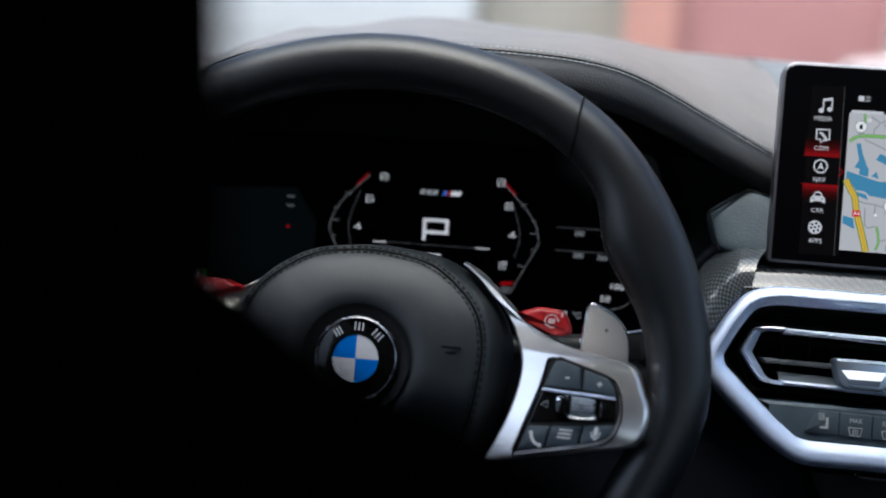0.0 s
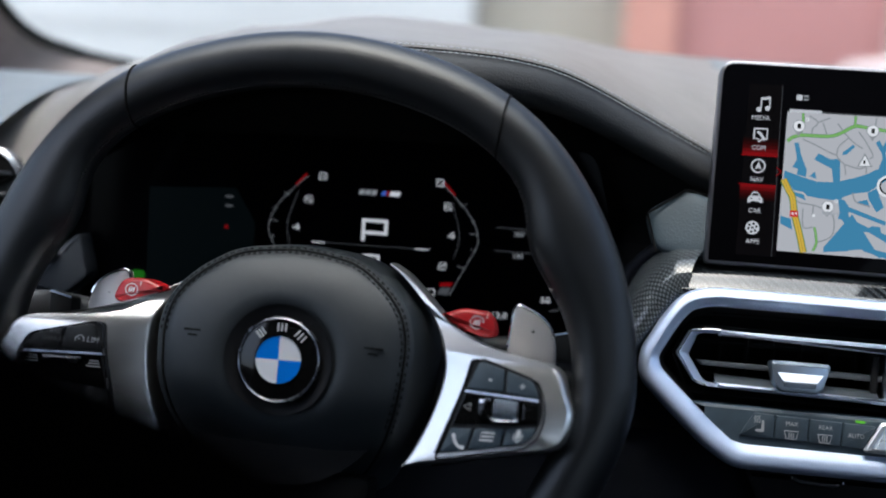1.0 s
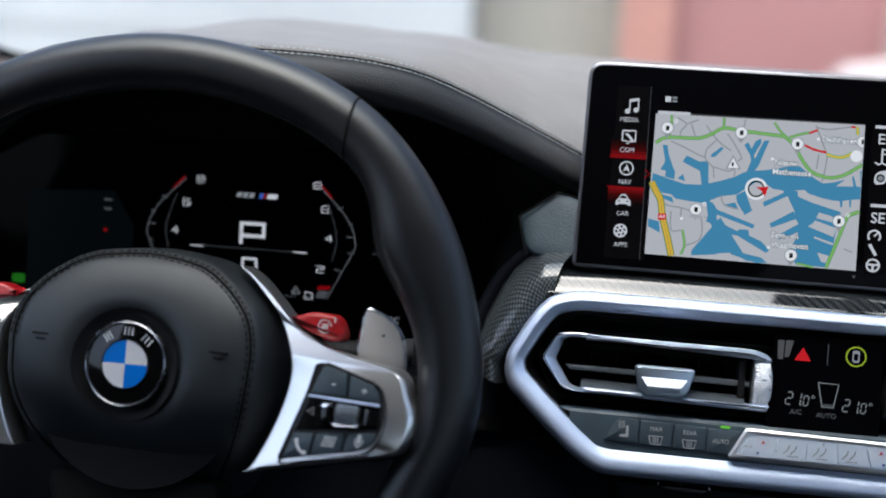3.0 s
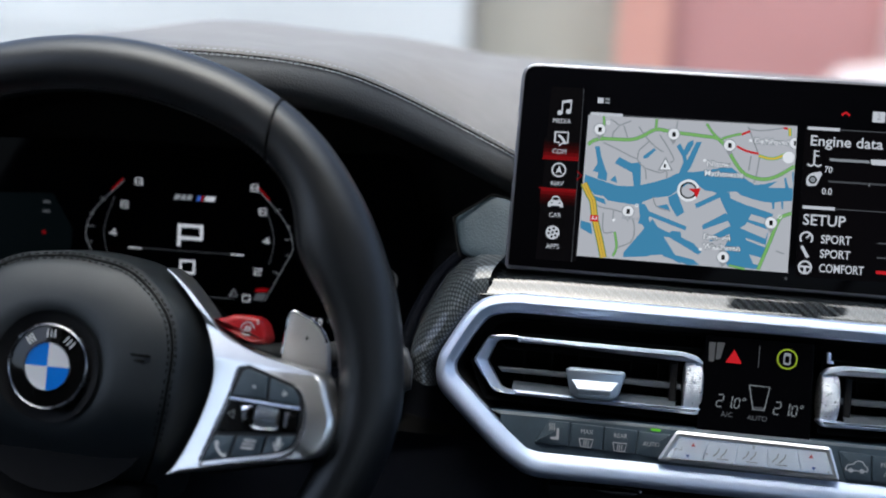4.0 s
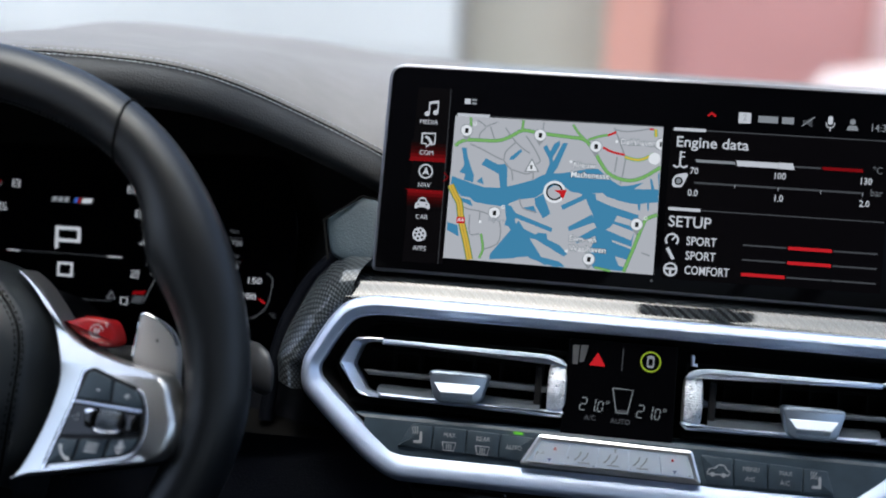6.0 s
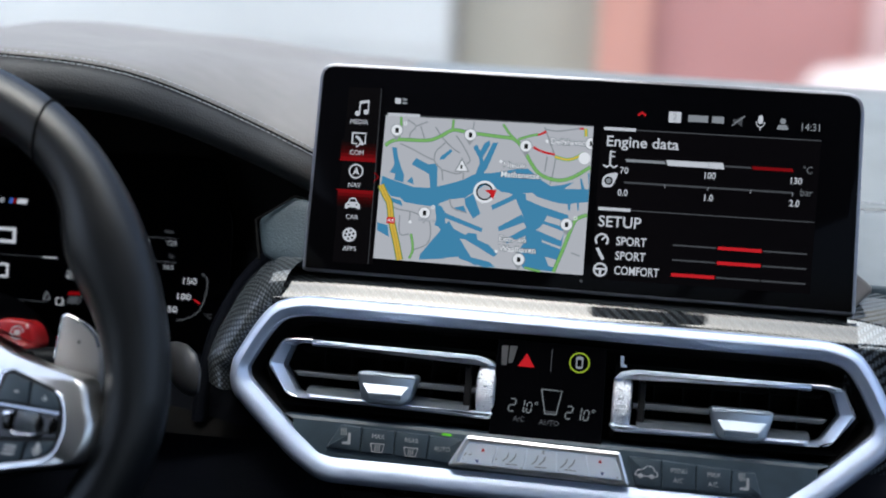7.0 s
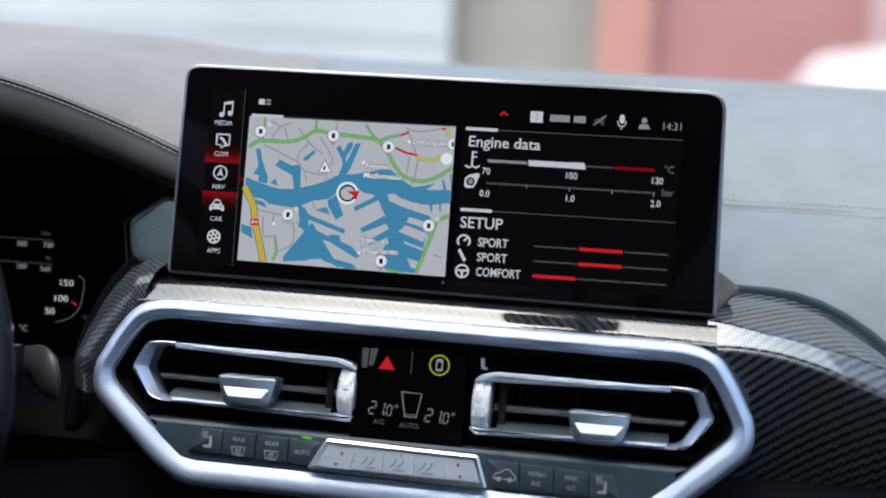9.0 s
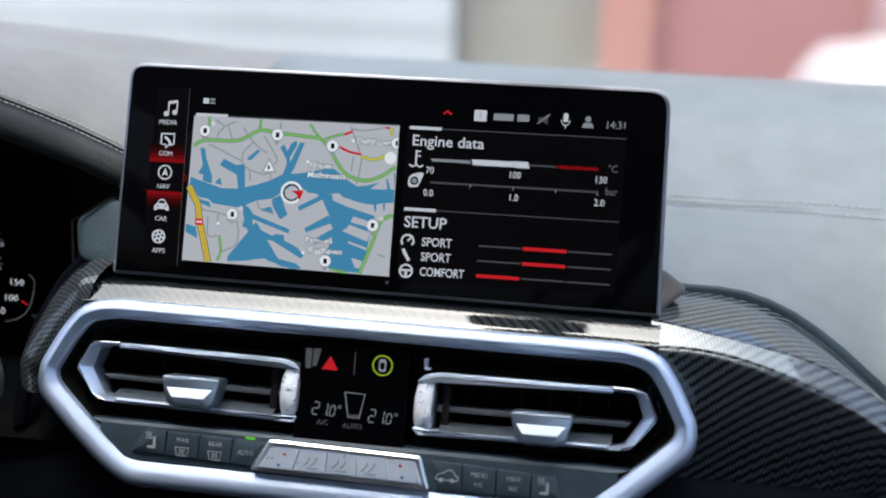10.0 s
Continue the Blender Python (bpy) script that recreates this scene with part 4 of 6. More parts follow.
        for p in ((93.2, -32.8), (98.4, -38.5)):
            plate("icon", circle(*p, 1.2, 10), 6.97, M["print_white"], pan)
        for i in range(3):
            bar("icon", 108.2 - 0.5 * i, -30.2 - 1.9 * i, 115.4 - 0.5 * i, -29.4 - 1.9 * i, 6.95, M["print_white"], pan)
        plate("icon", round_poly([(126.6, -26.8), (128.8, -26.6), (128.6, -31.2), (126.4, -31.4)], 1.0), 6.95, M["print_white"], pan)
        ribbon("icon", spline([(125.2, -29.2), (126.0, -32.2), (128.8, -32.0), (129.9, -29.0)], 4), 0.6, 6.95, M["print_white"], pan)
        bar("icon", 127.1, -34.0, 127.7, -32.2, 6.95, M["print_white"], pan)
        for x, d in ((98.6, -1), (132.6, 1)):
            ribbon("icon", [(x - d * 1.6, -15.8), (x - d * 1.6, -19.6), (x + d * 2.0, -17.8), (x - d * 1.6, -15.8)], 0.45, 6.45, M["print_grey"], pan)
    else:
        lettering("RES", -122.0, -0.6, 7.15, 2.3, M["print_faint"], pan)
        lettering("CANCEL", -122.0, -4.2, 7.15, 2.3, M["print_faint"], pan)
        lettering("LIM", -101.8, -3.2, 7.15, 3.0, M["print_grey"], pan)
        ribbon("icon", [(-108.8 - 2.2 * math.cos(radians(-30 + 26 * k)), -3.4 + 2.2 * math.sin(radians(-30 + 26 * k))) for k in range(10)], 0.5, 7.15, M["print_grey"], pan)
        ribbon("icon", [(-108.8, -3.6), (-110.0, -2.2)], 0.5, 7.15, M["print_grey"], pan)
        lettering("SET", -132, -22, 6.45, 2.4, M["print_faint"], pan)
        lettering("MODE", -96.6, -33.0, 6.95, 2.3, M["print_grey"], pan)
        ribbon("icon", [(-98.6 + 1.8 * math.cos(k * math.tau / 14), -29.2 + 1.8 * math.sin(k * math.tau / 14)) for k in range(15)], 0.5, 6.95, M["print_grey"], pan)
        for x0 in (-131.4, -99.4):
            for i in range(3):
                bar("icon", x0 - 3.6 + 0.6 * i, -17.0 + 1.4 * i, x0 + 3.6 - 0.6 * i, -16.3 + 1.4 * i, 6.45, M["print_grey"], pan)
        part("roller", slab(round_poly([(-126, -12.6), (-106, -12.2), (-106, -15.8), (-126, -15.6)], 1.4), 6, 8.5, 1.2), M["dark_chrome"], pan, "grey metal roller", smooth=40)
        for d in (-1, 1):
            ribbon("icon", [(-112.4 + 4.4 * d, -33.2), (-112.4 + 2.8 * d, -27.0)], 0.6, 6.95, M["print_faint"], pan)
        ribbon("icon", [(-112.4 + 2.0 * math.cos(k * math.tau / 14), -29.8 + 2.0 * math.sin(k * math.tau / 14)) for k in range(15)], 0.6, 6.95, M["print_faint"], pan)
    stretch(pan.children_recursive)
    tilt_out(sp), tilt_out(pan, 0.0081)
    for v in sp.data.vertices:                # the upper horn dives behind the pad
        a, b = max(0.0, min(1.0, (0.112 - abs(v.co.x)) / 0.05)), max(0.0, min(1.0, (v.co.y - 0.006) / 0.032))
        v.co.z -= (0.007 if s > 0 else 0.030) * a * a * (3 - 2 * a) * b * b * (3 - 2 * b)
    # red thumb button behind the claw
    out = 3.4 if s > 0 else -4.0
    red = round_poly([(x + out, y) for x, y in ((77.5, 28.6), (91.0, 33.4), (104.2, 32.2), (108.0, 26.4), (109.6, 20.0), (103.3, 17.7), (91.9, 21.4))], [1.5, 3, 3, 3, 2.5, 3, 3], 3)
    rb = part("thumb_button", slab(flip([tuple(p) for p in red], s), -33, -17.9, 2.6), M["red_paint"], wheel, "glossy red thumb button", smooth=50)
    cx = (98.6 + out) * s
    ribbon("button_ring", [(cx + 3.6 * math.cos(k * math.tau / 20), 26.0 + 3.4 * math.sin(k * math.tau / 20)) for k in range(18 if s > 0 else 21)], 0.5, -17.7, M["print_white"], rb)
    for dx in (-1.6, -0.4, 0.9):
        plate("button_mark", [(cx + dx - 0.3, 24.6), (cx + dx + 0.5, 24.6), (cx + dx + 1.0, 27.4), (cx + dx + 0.2, 27.4)], -17.7, M["print_white"], rb)
    lettering("2" if s > 0 else "1", cx + (5.4 if s > 0 else 5.0), 29.8, -17.7, 2.4, M["print_white"], rb)
    # shift paddle behind the spoke
    out, pz = (3.3, -30) if s > 0 else (-6.5, -50)
    pd = round_poly([(x + out, y) for x, y in ((112, -5), (114.4, 12), (115.8, 27), (116.8, 35.6), (119.6, 37.4), (130.2, 32.8), (137.0, 26.8), (140.4, 17.0), (141.2, -6))], [1, 4, 4, 1.5, 2, 8, 6, 8, 1], 4)
    pad_ob = part("shift_paddle", slab(flip([tuple(p) for p in pd], s), pz - 6, pz, 1.6), M["paddle_metal"], wheel, "grey metal shift paddle", smooth=40)
    part("paddle_edge", tube([Vector((p[0] * s * MM, p[1] * MM, (pz - 0.6) * MM)) for p in list(pd)[8:36]], 0.0009, 6), M["chrome"], pad_ob, smooth=60)
    lettering("+" if s > 0 else "-", (128 + out) * s, 23, pz + 0.15, 3.6, M["groove"], pad_ob)
    return sp


def turn(obs, degrees):
    """Turn parts about the wheel's axle: the wheel stands a little clockwise of straight ahead."""
    c, s = math.cos(radians(degrees)), math.sin(radians(degrees))
    for o in obs:
        for v in o.data.vertices:
            v.co.x, v.co.y = v.co.x * c - v.co.y * s, v.co.x * s + v.co.y * c


for o in (pad, *pad.children_recursive):       # the pad bulges towards the driver from top to bottom
    for v in o.data.vertices:
        v.co.z -= 0.0035 + 0.014 * (v.co.y / 0.06) ** 2 + 0.020 * (max(0.0, -v.co.y - 0.012) / 0.05) ** 2
for o in (emblem, *emblem.children_recursive):
    for v in o.data.vertices:
        v.co.z -= 0.0035
turn([pad, *pad.children_recursive], -1.5)
spoke(1)
before = set(wheel.children)
spoke(-1)
turn([o for c in wheel.children if c not in before for o in (c, *c.children_recursive)], -2.1)
part("lower_spoke", slab(round_poly([(-52, -62), (52, -62), (36, -120), (30, -170), (-30, -170), (-36, -120)], 10), -44, -22, 4), M["deep_black"], wheel, smooth=40)
hub = bmesh.new()
loft([[(r * math.cos(k * math.tau / 32) * MM, (r * math.sin(k * math.tau / 32) - 8) * MM, z * MM) for k in range(32)] for r, z in ((62, -18), (60, -60), (56, -150), (54, -170))], caps=(True, True), bm=hub)
part("steering_column", hub, M["black_plastic"], wheel, smooth=50)

# stalks behind the wheel
column = panel_frame(WHEEL_X, 0.687, 1.0534, 18.0)


def stalk(s):
    st = thing("column_stalk", column, "grey plastic control stalk behind the steering wheel", "stalk", group="column stalks")
    loops = []
    for x, y, z, r, rz in ((50, 6, -106, 7, 7), (90, 10, -107, 7, 7), (135, 13.5, -107, 8, 7), (154, 15.5, -101, 9, 7), (164, 13.5, -89, 12.4, 6.5), (173, 11, -80, 14, 6), (179.5, 8.5, -76, 12.4, 5), (183.5, 5.5, -74, 7.2, 3)):
        loops.append([(s * x * MM, (y + r * math.cos(k * math.tau / 16)) * MM, (z + rz * math.sin(k * math.tau / 16)) * MM) for k in range(16)])
    part("lever", loft(loops, caps=(True, True)), M["stalk_grey"], st, smooth=60)
    part("switch_block", slab(round_poly([(s * a, b) for a, b in ((143, 7), (157, 7), (157, 26), (143, 23))], 2), -84, -70, 1), M["switch_black"], st, smooth=40)
    part("switch_line", slab([(s * a, b) for a, b in ((144, 23.0), (157, 26.0), (157, 24.8), (144, 21.8))], -78, -69.4), M["satin_silver"], st)
    return st


M["stalk_grey"] = grain(vary(material("stalk_grey", (0.034, 0.035, 0.037), 0.42), 60, (0.030, 0.031, 0.033), (0.040, 0.041, 0.043)), 1500, 0.15, 0.0003, "noise")
stalk(1)
stalk(-1)

# ================= centre panel =================
PANEL = panel_frame(0, 0.785, 1.04, math.degrees(math.atan(0.33)), -0.6)
console = thing("centre_panel", PANEL, "black centre panel in a hexagonal satin silver frame", "control panel")
half = [(146, 32.5), (160, 29), (169, 17), (180, -4), (178, -13), (160.5, -29.5), (141, -46.5), (126, -55.5)]
path = round_poly([(-p[0], p[1]) for p in half[::-1]] + half, [6, 10, 10, 5, 7, 8, 8, 8, 8, 8, 8, 7, 5, 10, 10, 6], 4)
path = path[::-1]
frame_profile = [(6.2, -12), (6.2, -1), (5.4, 2.5), (3.2, 4.6), (0.4, 5.2), (-1.2, 4.2), (-2.4, 2.4), (-4.2, 1.6), (-5.0, 0.0), (-5.2, -24)]
frame_rows = []
for d, h in frame_profile:
    row = []
    for p, n in zip(path, normals_2d(path)):
        low = max(0.0, -n[1])                      # the lower limb is wider, its ridge further out
        e = d + (4.2 * low * min(1.0, (d + 2.4) / 2.8) if d > -2.4 else 0.0)
        row.append(((p[0] + n[0] * e) * MM, (p[1] + n[1] * e) * MM, h * MM))
    frame_rows.append(row)
part("silver_frame", loft(frame_rows), M["satin_silver"], console, "satin silver hexagonal frame", smooth=35)
part("backing", slab(grow([Vector(p) for p in path], -4.6), -46, -40), M["deep_black"], console)
walls = sweep([Vector(p) for p in grow([Vector(p) for p in path], -5.4)], [(0, -2), (-0.5, -6), (-3, -14), (-4, -42)])
part("well_wall", walls, M["black_plastic"], console, smooth=40)
# slanted sill under the vents that carries the keys
sill = loft([[(x * MM, y * MM, z * MM) for x, y, z in ((-w, -28.6, -30), (-w, -29.0, -6), (-w, -29.8, -0.6), (-w2, -31.4, 0.6), (-w2, -49.5, 2.0), (-w3, -52.5, 1.0), (-w3, -54, -20))] for w, w2, w3 in ((152, 146, 128), (-152, -146, -128))], closed=False)
part("sill", sill, M["sill_slate"], console, "dark grey key sill", smooth=30)


def key(pts, words=(), icon=False):
    k = part("key", slab(round_poly(pts, 0.8, 2), -2, 3.6, 0.7), M["button_grey"], console, "dark grey climate key", smooth=40)
    cx, cy = sum(p[0] for p in pts) / len(pts), sum(p[1] for p in pts) / len(pts)
    for i, w in enumerate(words):
        lettering(w, cx, cy + (2.6 * (len(words) - 1)) - 5.2 * i + (2.6 if icon and len(words) == 1 else 0), 3.8, 2.6, M["print_soft"], k, wide=0.9)
    if icon == "demist":
        ribbon("icon", [(cx - 4, cy - 1.4), (cx + 4, cy - 1.4), (cx + 2.8, cy - 6), (cx - 2.8, cy - 6), (cx - 4, cy - 1.4)], 0.6, 3.8, M["print_soft"], k)
        for j in (-1.2, 0, 1.2):
            bar("icon", cx + j - 0.25, cy - 5.4, cx + j + 0.25, cy - 2.2, 3.8, M["print_soft"], k)
    if icon == "seat":
        plate("icon", round_poly([(cx + 0.6, cy + 3.0), (cx + 2, cy + 2.8), (cx + 2.2, cy - 2.2), (cx + 2.2, cy - 3.8), (cx - 2.8, cy - 3.8), (cx - 2.6, cy - 2.4), (cx + 0.6, cy - 2.2)], 0.7), 3.8, M["print_soft"], k)
        for j in range(3):
            ribbon("icon", spline([(cx - 3.6 + 1.3 * j, cy + 1.2), (cx - 3.0 + 1.3 * j, cy + 2.6), (cx - 3.7 + 1.3 * j, cy + 4.0), (cx - 3.1 + 1.3 * j, cy + 5.4)], 3), 0.45, 3.8, M["print_soft"], k)
    if icon == "car":
        ribbon("icon", spline([(cx - 6, cy - 2), (cx - 5, cy + 0.6), (cx - 2, cy + 1.4), (cx, cy + 3.2), (cx + 3, cy + 3.0), (cx + 4.6, cy + 0.8), (cx + 6, cy), (cx + 6, cy - 2)], 3), 0.6, 3.8, M["print_soft"], k)
        for j in (-3, 3):
            plate("icon", circle(cx + j, cy - 2.2, 1.3, 12), 3.82, M["print_soft"], k)
        bar("icon", cx - 6, cy - 2.4, cx + 6, cy - 1.8, 3.8, M["print_soft"], k)
    return k


key([(-117.5, -32.4), (-105.8, -32.8), (-106.0, -46.2), (-125.4, -45.8)], icon="seat")
key([(-105.0, -32.8), (-86.6, -33.2), (-86.8, -46.6), (-105.2, -46.2)], ["MAX"], icon="demist")
key([(-85.8, -33.2), (-67.4, -33.6), (-68.0, -47.0), (-86.0, -46.6)], ["REAR"], icon="demist")
key([(-66.6, -33.6), (-48.2, -34.0), (-54.8, -47.8), (-67.2, -47.0)], ["AUTO"])
plate("key_lamp", round_poly([(-60.0, -31.4), (-54.6, -31.6), (-54.6, -33.0), (-60.0, -32.8)], 0.5), 3.3, M["lit_green"], console, label="small green indicator lamp")
key([(44.4, -34.2), (61.6, -34.7), (62.6, -49.4), (48.6, -49.4)], icon="car")
key([(62.4, -34.8), (80.4, -35.5), (81.2, -49.4), (63.4, -49.4)], ["MENU", "A/C"])
key([(81.2, -35.5), (99.6, -36.2), (99.9, -49.2), (82.0, -49.4)], ["MAX", "A/C"])
key([(100.4, -36.2), (112.6, -36.6), (117.0, -48.8), (100.7, -49.2)], icon="seat")

# silver rocker row in the middle
rock = part("rocker_bar", slab(round_poly([(-45.4, -32.0), (38.8, -33.0), (44.8, -50.0), (-54.6, -48.6)], 1.5), -2, 5.4, 1.6), M["rocker_silver"], console, "satin silver climate rocker bar", smooth=40)
part("rocker_edge", sweep([Vector(p) for p in round_poly([(-45.4, -32.0), (38.8, -33.0), (44.8, -50.0), (-54.6, -48.6)], 1.5)], [(0.5, 2.6), (0.6, 5.6), (-0.6, 6.6), (-2.2, 6.2), (-2.4, 4.4)]), M["spoke_silver"], rock, smooth=50)
for i in range(5):
    x0, x1 = -43.6 + i * 16.2, -43.6 + (i + 1) * 16.2 - 0.9
    k0, k1 = 0.125 * (x0 + 3) * 0.9, 0.125 * (x1 + 3) * 0.9
    part("rocker", loft([[(x0 * MM, -35.4 * MM, 4 * MM), (x1 * MM, -35.6 * MM, 4 * MM), ((x1 + k1) * MM, -47.2 * MM, 4 * MM), ((x0 + k0) * MM, -46.8 * MM, 4 * MM)],
                              [(x0 * MM, -35.4 * MM, 6.2 * MM), (x1 * MM, -35.6 * MM, 6.2 * MM), ((x1 + k1) * MM, -46.8 * MM, 7.8 * MM), ((x0 + k0) * MM, -46.4 * MM, 7.8 * MM)]], caps=(False, True)), M["rocker_face"], rock)
    cx = (x0 + x1) / 2
    if i in (0, 4):
        plate("rocker_mark", [(cx - 1.1, -39.2), (cx + 1.1, -39.2), (cx, -37.3)], 7.15, M["lit_red"], rock)
        plate("rocker_mark", [(cx - 1.1 + k0 * 0.6, -44.0), (cx + k0 * 0.6, -45.9), (cx + 1.1 + k0 * 0.6, -44.0)], 8.0, M["lit_blue"], rock)
    else:
        for j in (-1, 1):
            ribbon("rocker_mark", spline([(cx - 3 + 2 * j, -43.6), (cx - 0.5 + 2 * j, -41.0), (cx + 0.2 + 2 * j, -38.6)], 3), 0.6, 7.75, M["print_rocker"], rock)
        bar("rocker_mark", cx - 3, -45.0, cx + 3.4, -44.5, 8.05, M["print_rocker"], rock)

# climate display
disp = part("climate_display", slab([(-33, 24), (27.5, 24), (28.5, -30.5), (-34.5, -30.0)], -14, -1.0, 0.3), M["screen_glass"], console, "gloss black climate display")
plate("hazard_triangle", round_poly([(-21.2, 9.4), (-11.9, 9.4), (-16.6, 17.0)], 0.6), -0.7, M["lit_red"], disp, label="lit red hazard triangle")
bar("divider", -2.9, 8.0, -2.4, 20.4, -0.7, M["lit_dim"], disp)
ribbon("lime_ring", [(13.0 + 5.4 * math.cos(k * math.tau / 28), 14.3 + 5.4 * math.sin(k * math.tau / 28)) for k in range(29)], 0.9, -0.7, M["lit_lime"], disp)
plate("parking_icon", round_poly([(11.0, 10.9), (15.0, 10.9), (15.0, 17.8), (11.0, 17.8)], 1.3), -0.7, M["lit_grey"], disp)
plate("parking_icon", round_poly([(11.8, 12.2), (14.2, 12.2), (14.2, 16.0), (11.8, 16.0)], 0.8), -0.6, M["screen_glass"], disp)
SEGS = {"2": "abged", "1": "bc", "0": "abcdef"}


def digits(text, x, y, h=6.9):
    w, step, foot = h * 0.48, h * 0.72, y - h / 2
    for ch in text:
        if ch == ".":                              # the tenths are set smaller
            plate("digit", circle(x - 1.2, y - h / 2 + 0.2, 0.5, 8), -0.7, M["lit_segment"], disp)
            h, w, y = h * 0.8, w * 0.8, foot + h * 0.4
            continue
        pos = {"a": ((0, h), (w, h)), "b": ((w, h), (w, h / 2)), "c": ((w, h / 2), (w, 0)), "d": ((0, 0), (w, 0)), "e": ((0, h / 2), (0, 0)), "f": ((0, h), (0, h / 2)), "g": ((0, h / 2), (w, h / 2))}
        for sname in SEGS[ch]:
            (ax, ay), (bx, by) = pos[sname]
            lean = 0.12
            a, b = Vector((x + ax + ay * lean, y - h / 2 + ay)), Vector((x + bx + by * lean, y - h / 2 + by))
            d = (b - a).normalized() * 0.35
            ribbon("digit", [a + d, b - d], 0.7, -0.7, M["lit_segment"], disp)
        x += step
    ribbon("degree", [(x + 0.6 + 0.8 * math.cos(k * math.tau / 10), y + h / 2 - 0.2 + 0.8 * math.sin(k * math.tau / 10)) for k in range(11)], 0.4, -0.7, M["lit_segment"], disp)


digits("21.0", -24.6, -12.4)
digits("21.0", 7.4, -13.8)
ribbon("fan_bar", [(-6.8, -2.2), (4.6, -2.4), (2.3, -15.8), (-3.9, -15.8), (-6.8, -2.2)], 0.7, -0.7, M["lit_segment"], disp)
bar("fan_bar", -3.6, -15.6, 2.0, -14.0, -0.7, M["lit_dim"], disp)
lettering("A/C", -18.2, -20.0, -0.8, 2.8, M["lit_low"], disp)
lettering("AUTO", -1.2, -20.6, -0.8, 2.8, M["lit_low"], disp)


# ---- air vents ----
def vent(s, tab_x, tab_y, drop):
    v = thing("air_vent", PANEL @ Matrix.Translation((0, drop * MM, 0)), "black air vent with chrome surround, slats and a knurled thumbwheel", "air vent", group="centre air vents")

    def f(pts):
        return flip([tuple(p) for p in pts], s)
    # chevron at the outer end: a wide inward-facing blade
    edge = [Vector(p) for p in ((140, 14.0), (149.5, 13.8), (154.5, 13.3), (157.8, 11.8), (164.0, -0.6), (164.0, -2.6), (153.6, -17.0), (150.4, -18.9), (146, -19.8), (138, -20.2))]
    inner = [Vector(p) for p in ((140, 10.8), (148.0, 10.4), (149.6, 9.8), (150.8, 8.6), (153.8, -1.2), (153.6, -2.6), (146.2, -14.6), (144.6, -16.0), (142, -16.8), (138, -17.0))]
    inner = [i.lerp(e, 0.3) for e, i in zip(edge, inner)]
    rowsets = [(edge, [-14] * 10), (edge, [-2.0] * 10), ([e.lerp(i, 0.16) for e, i in zip(edge, inner)], [-1.0] * 10), ([e.lerp(i, 0.24) for e, i in zip(edge, inner)], [-1.4] * 10), (inner, [-3.5, -5, -6, -7, -8, -8, -7, -6, -5, -3.5]), (inner, [-22] * 10)]
    part("chevron", loft([[(s * p[0] * MM, p[1] * MM, z * MM) for p, z in zip(ln, zs)] for ln, zs in rowsets], closed=False), M["bar_metal"], v, "satin silver vent end", smooth=28)
    part("chevron_edge", tube([Vector((s * x * MM, y * MM, -1.6 * MM)) for x, y in ((140, 13.8), (149.5, 13.6), (157.2, 11.6), (163.5, -1.5), (153.2, -16.6), (146, -19.4))], 0.0006, 6), M["chrome"], v, smooth=60)
    part("top_bar", slab(f(round_poly([(32.6, 7.4), (36.5, 11.4), (44.5, 13.4), (140, 13.8), (140, 10.4), (46, 9.8), (40, 8.4), (35.2, 5.8)], [1, 2, 3, 0.3, 0.3, 3, 2, 1], 2)), -14, -1.2, 1.2), M["bar_metal"], v, "satin silver upper bar", smooth=40)
    part("lower_bar", slab(f(round_poly([(35.0, -22.0), (31.6, -18.4), (33.6, -16.8), (46, -18.4), (140, -16.8), (140, -20.2)], [1.5, 1, 1, 2, 0.3, 0.3], 2)), -14, -0.6, 1.9), M["bar_metal"], v, "satin silver lower bar", smooth=40)
    part("lower_shelf", loft([[(s * x * MM, (y0 + y) * MM, z * MM) for y, z in ((0, -2.0), (2.2, -5.0), (4.2, -10.0), (4.6, -18))] for x, y0 in ((47, -18.6), (92, -17.8), (141, -17.0))], closed=False), M["shelf_grey"], v, "grey shelf behind the lower bar", smooth=40)
    # dark funnel walls and slats
    fun = f(round_poly([(33, 16), (160, 16), (167, -2), (157, -24), (33, -26)], 2, 2))
    part("funnel", sweep([Vector(p) for p in fun], [(0, -6), (-2, -14), (-3, -40)]), M["deep_black"], v)
    # upper and lower slats blackened to stand for the dark inside the vent
    for y, z, mat in ((7.0, -26, "deep_black"), (-6.4, -9, "slat_grey"), (-13.5, -28, "deep_black")):
        sl = slab(f([(44, y - 2.4), (148, y - 1.2), (151, y + 1.6), (44, y + 1.6)]), z - 22, z, 1.6)
        part("slat", sl, M[mat], v, smooth=40)
    for i in range(6):
        x = 56 + i * 16
        part("blade", slab(f([(x, -20), (x + 1.2, -20), (x + 1.2, 12), (x, 12)]), -40, -24), M["deep_black"], v)
    # sliding tab
    tx = tab_x
    tab = part("slider_tab", slab(round_poly([(tx - 17.2, tab_y + 1.0), (tx - 15.2, tab_y + 2.4), (tx + 15.6, tab_y + 2.4), (tx + 17.2, tab_y + 1.0), (tx + 13.6, tab_y - 12.6), (tx + 9.6, tab_y - 15.6), (tx - 9.8, tab_y - 15.6), (tx - 13.8, tab_y - 12.6)], 1.6, 3), -10, 6.5, 2.0), M["tab_metal"], v, "satin metal slider tab", smooth=35)
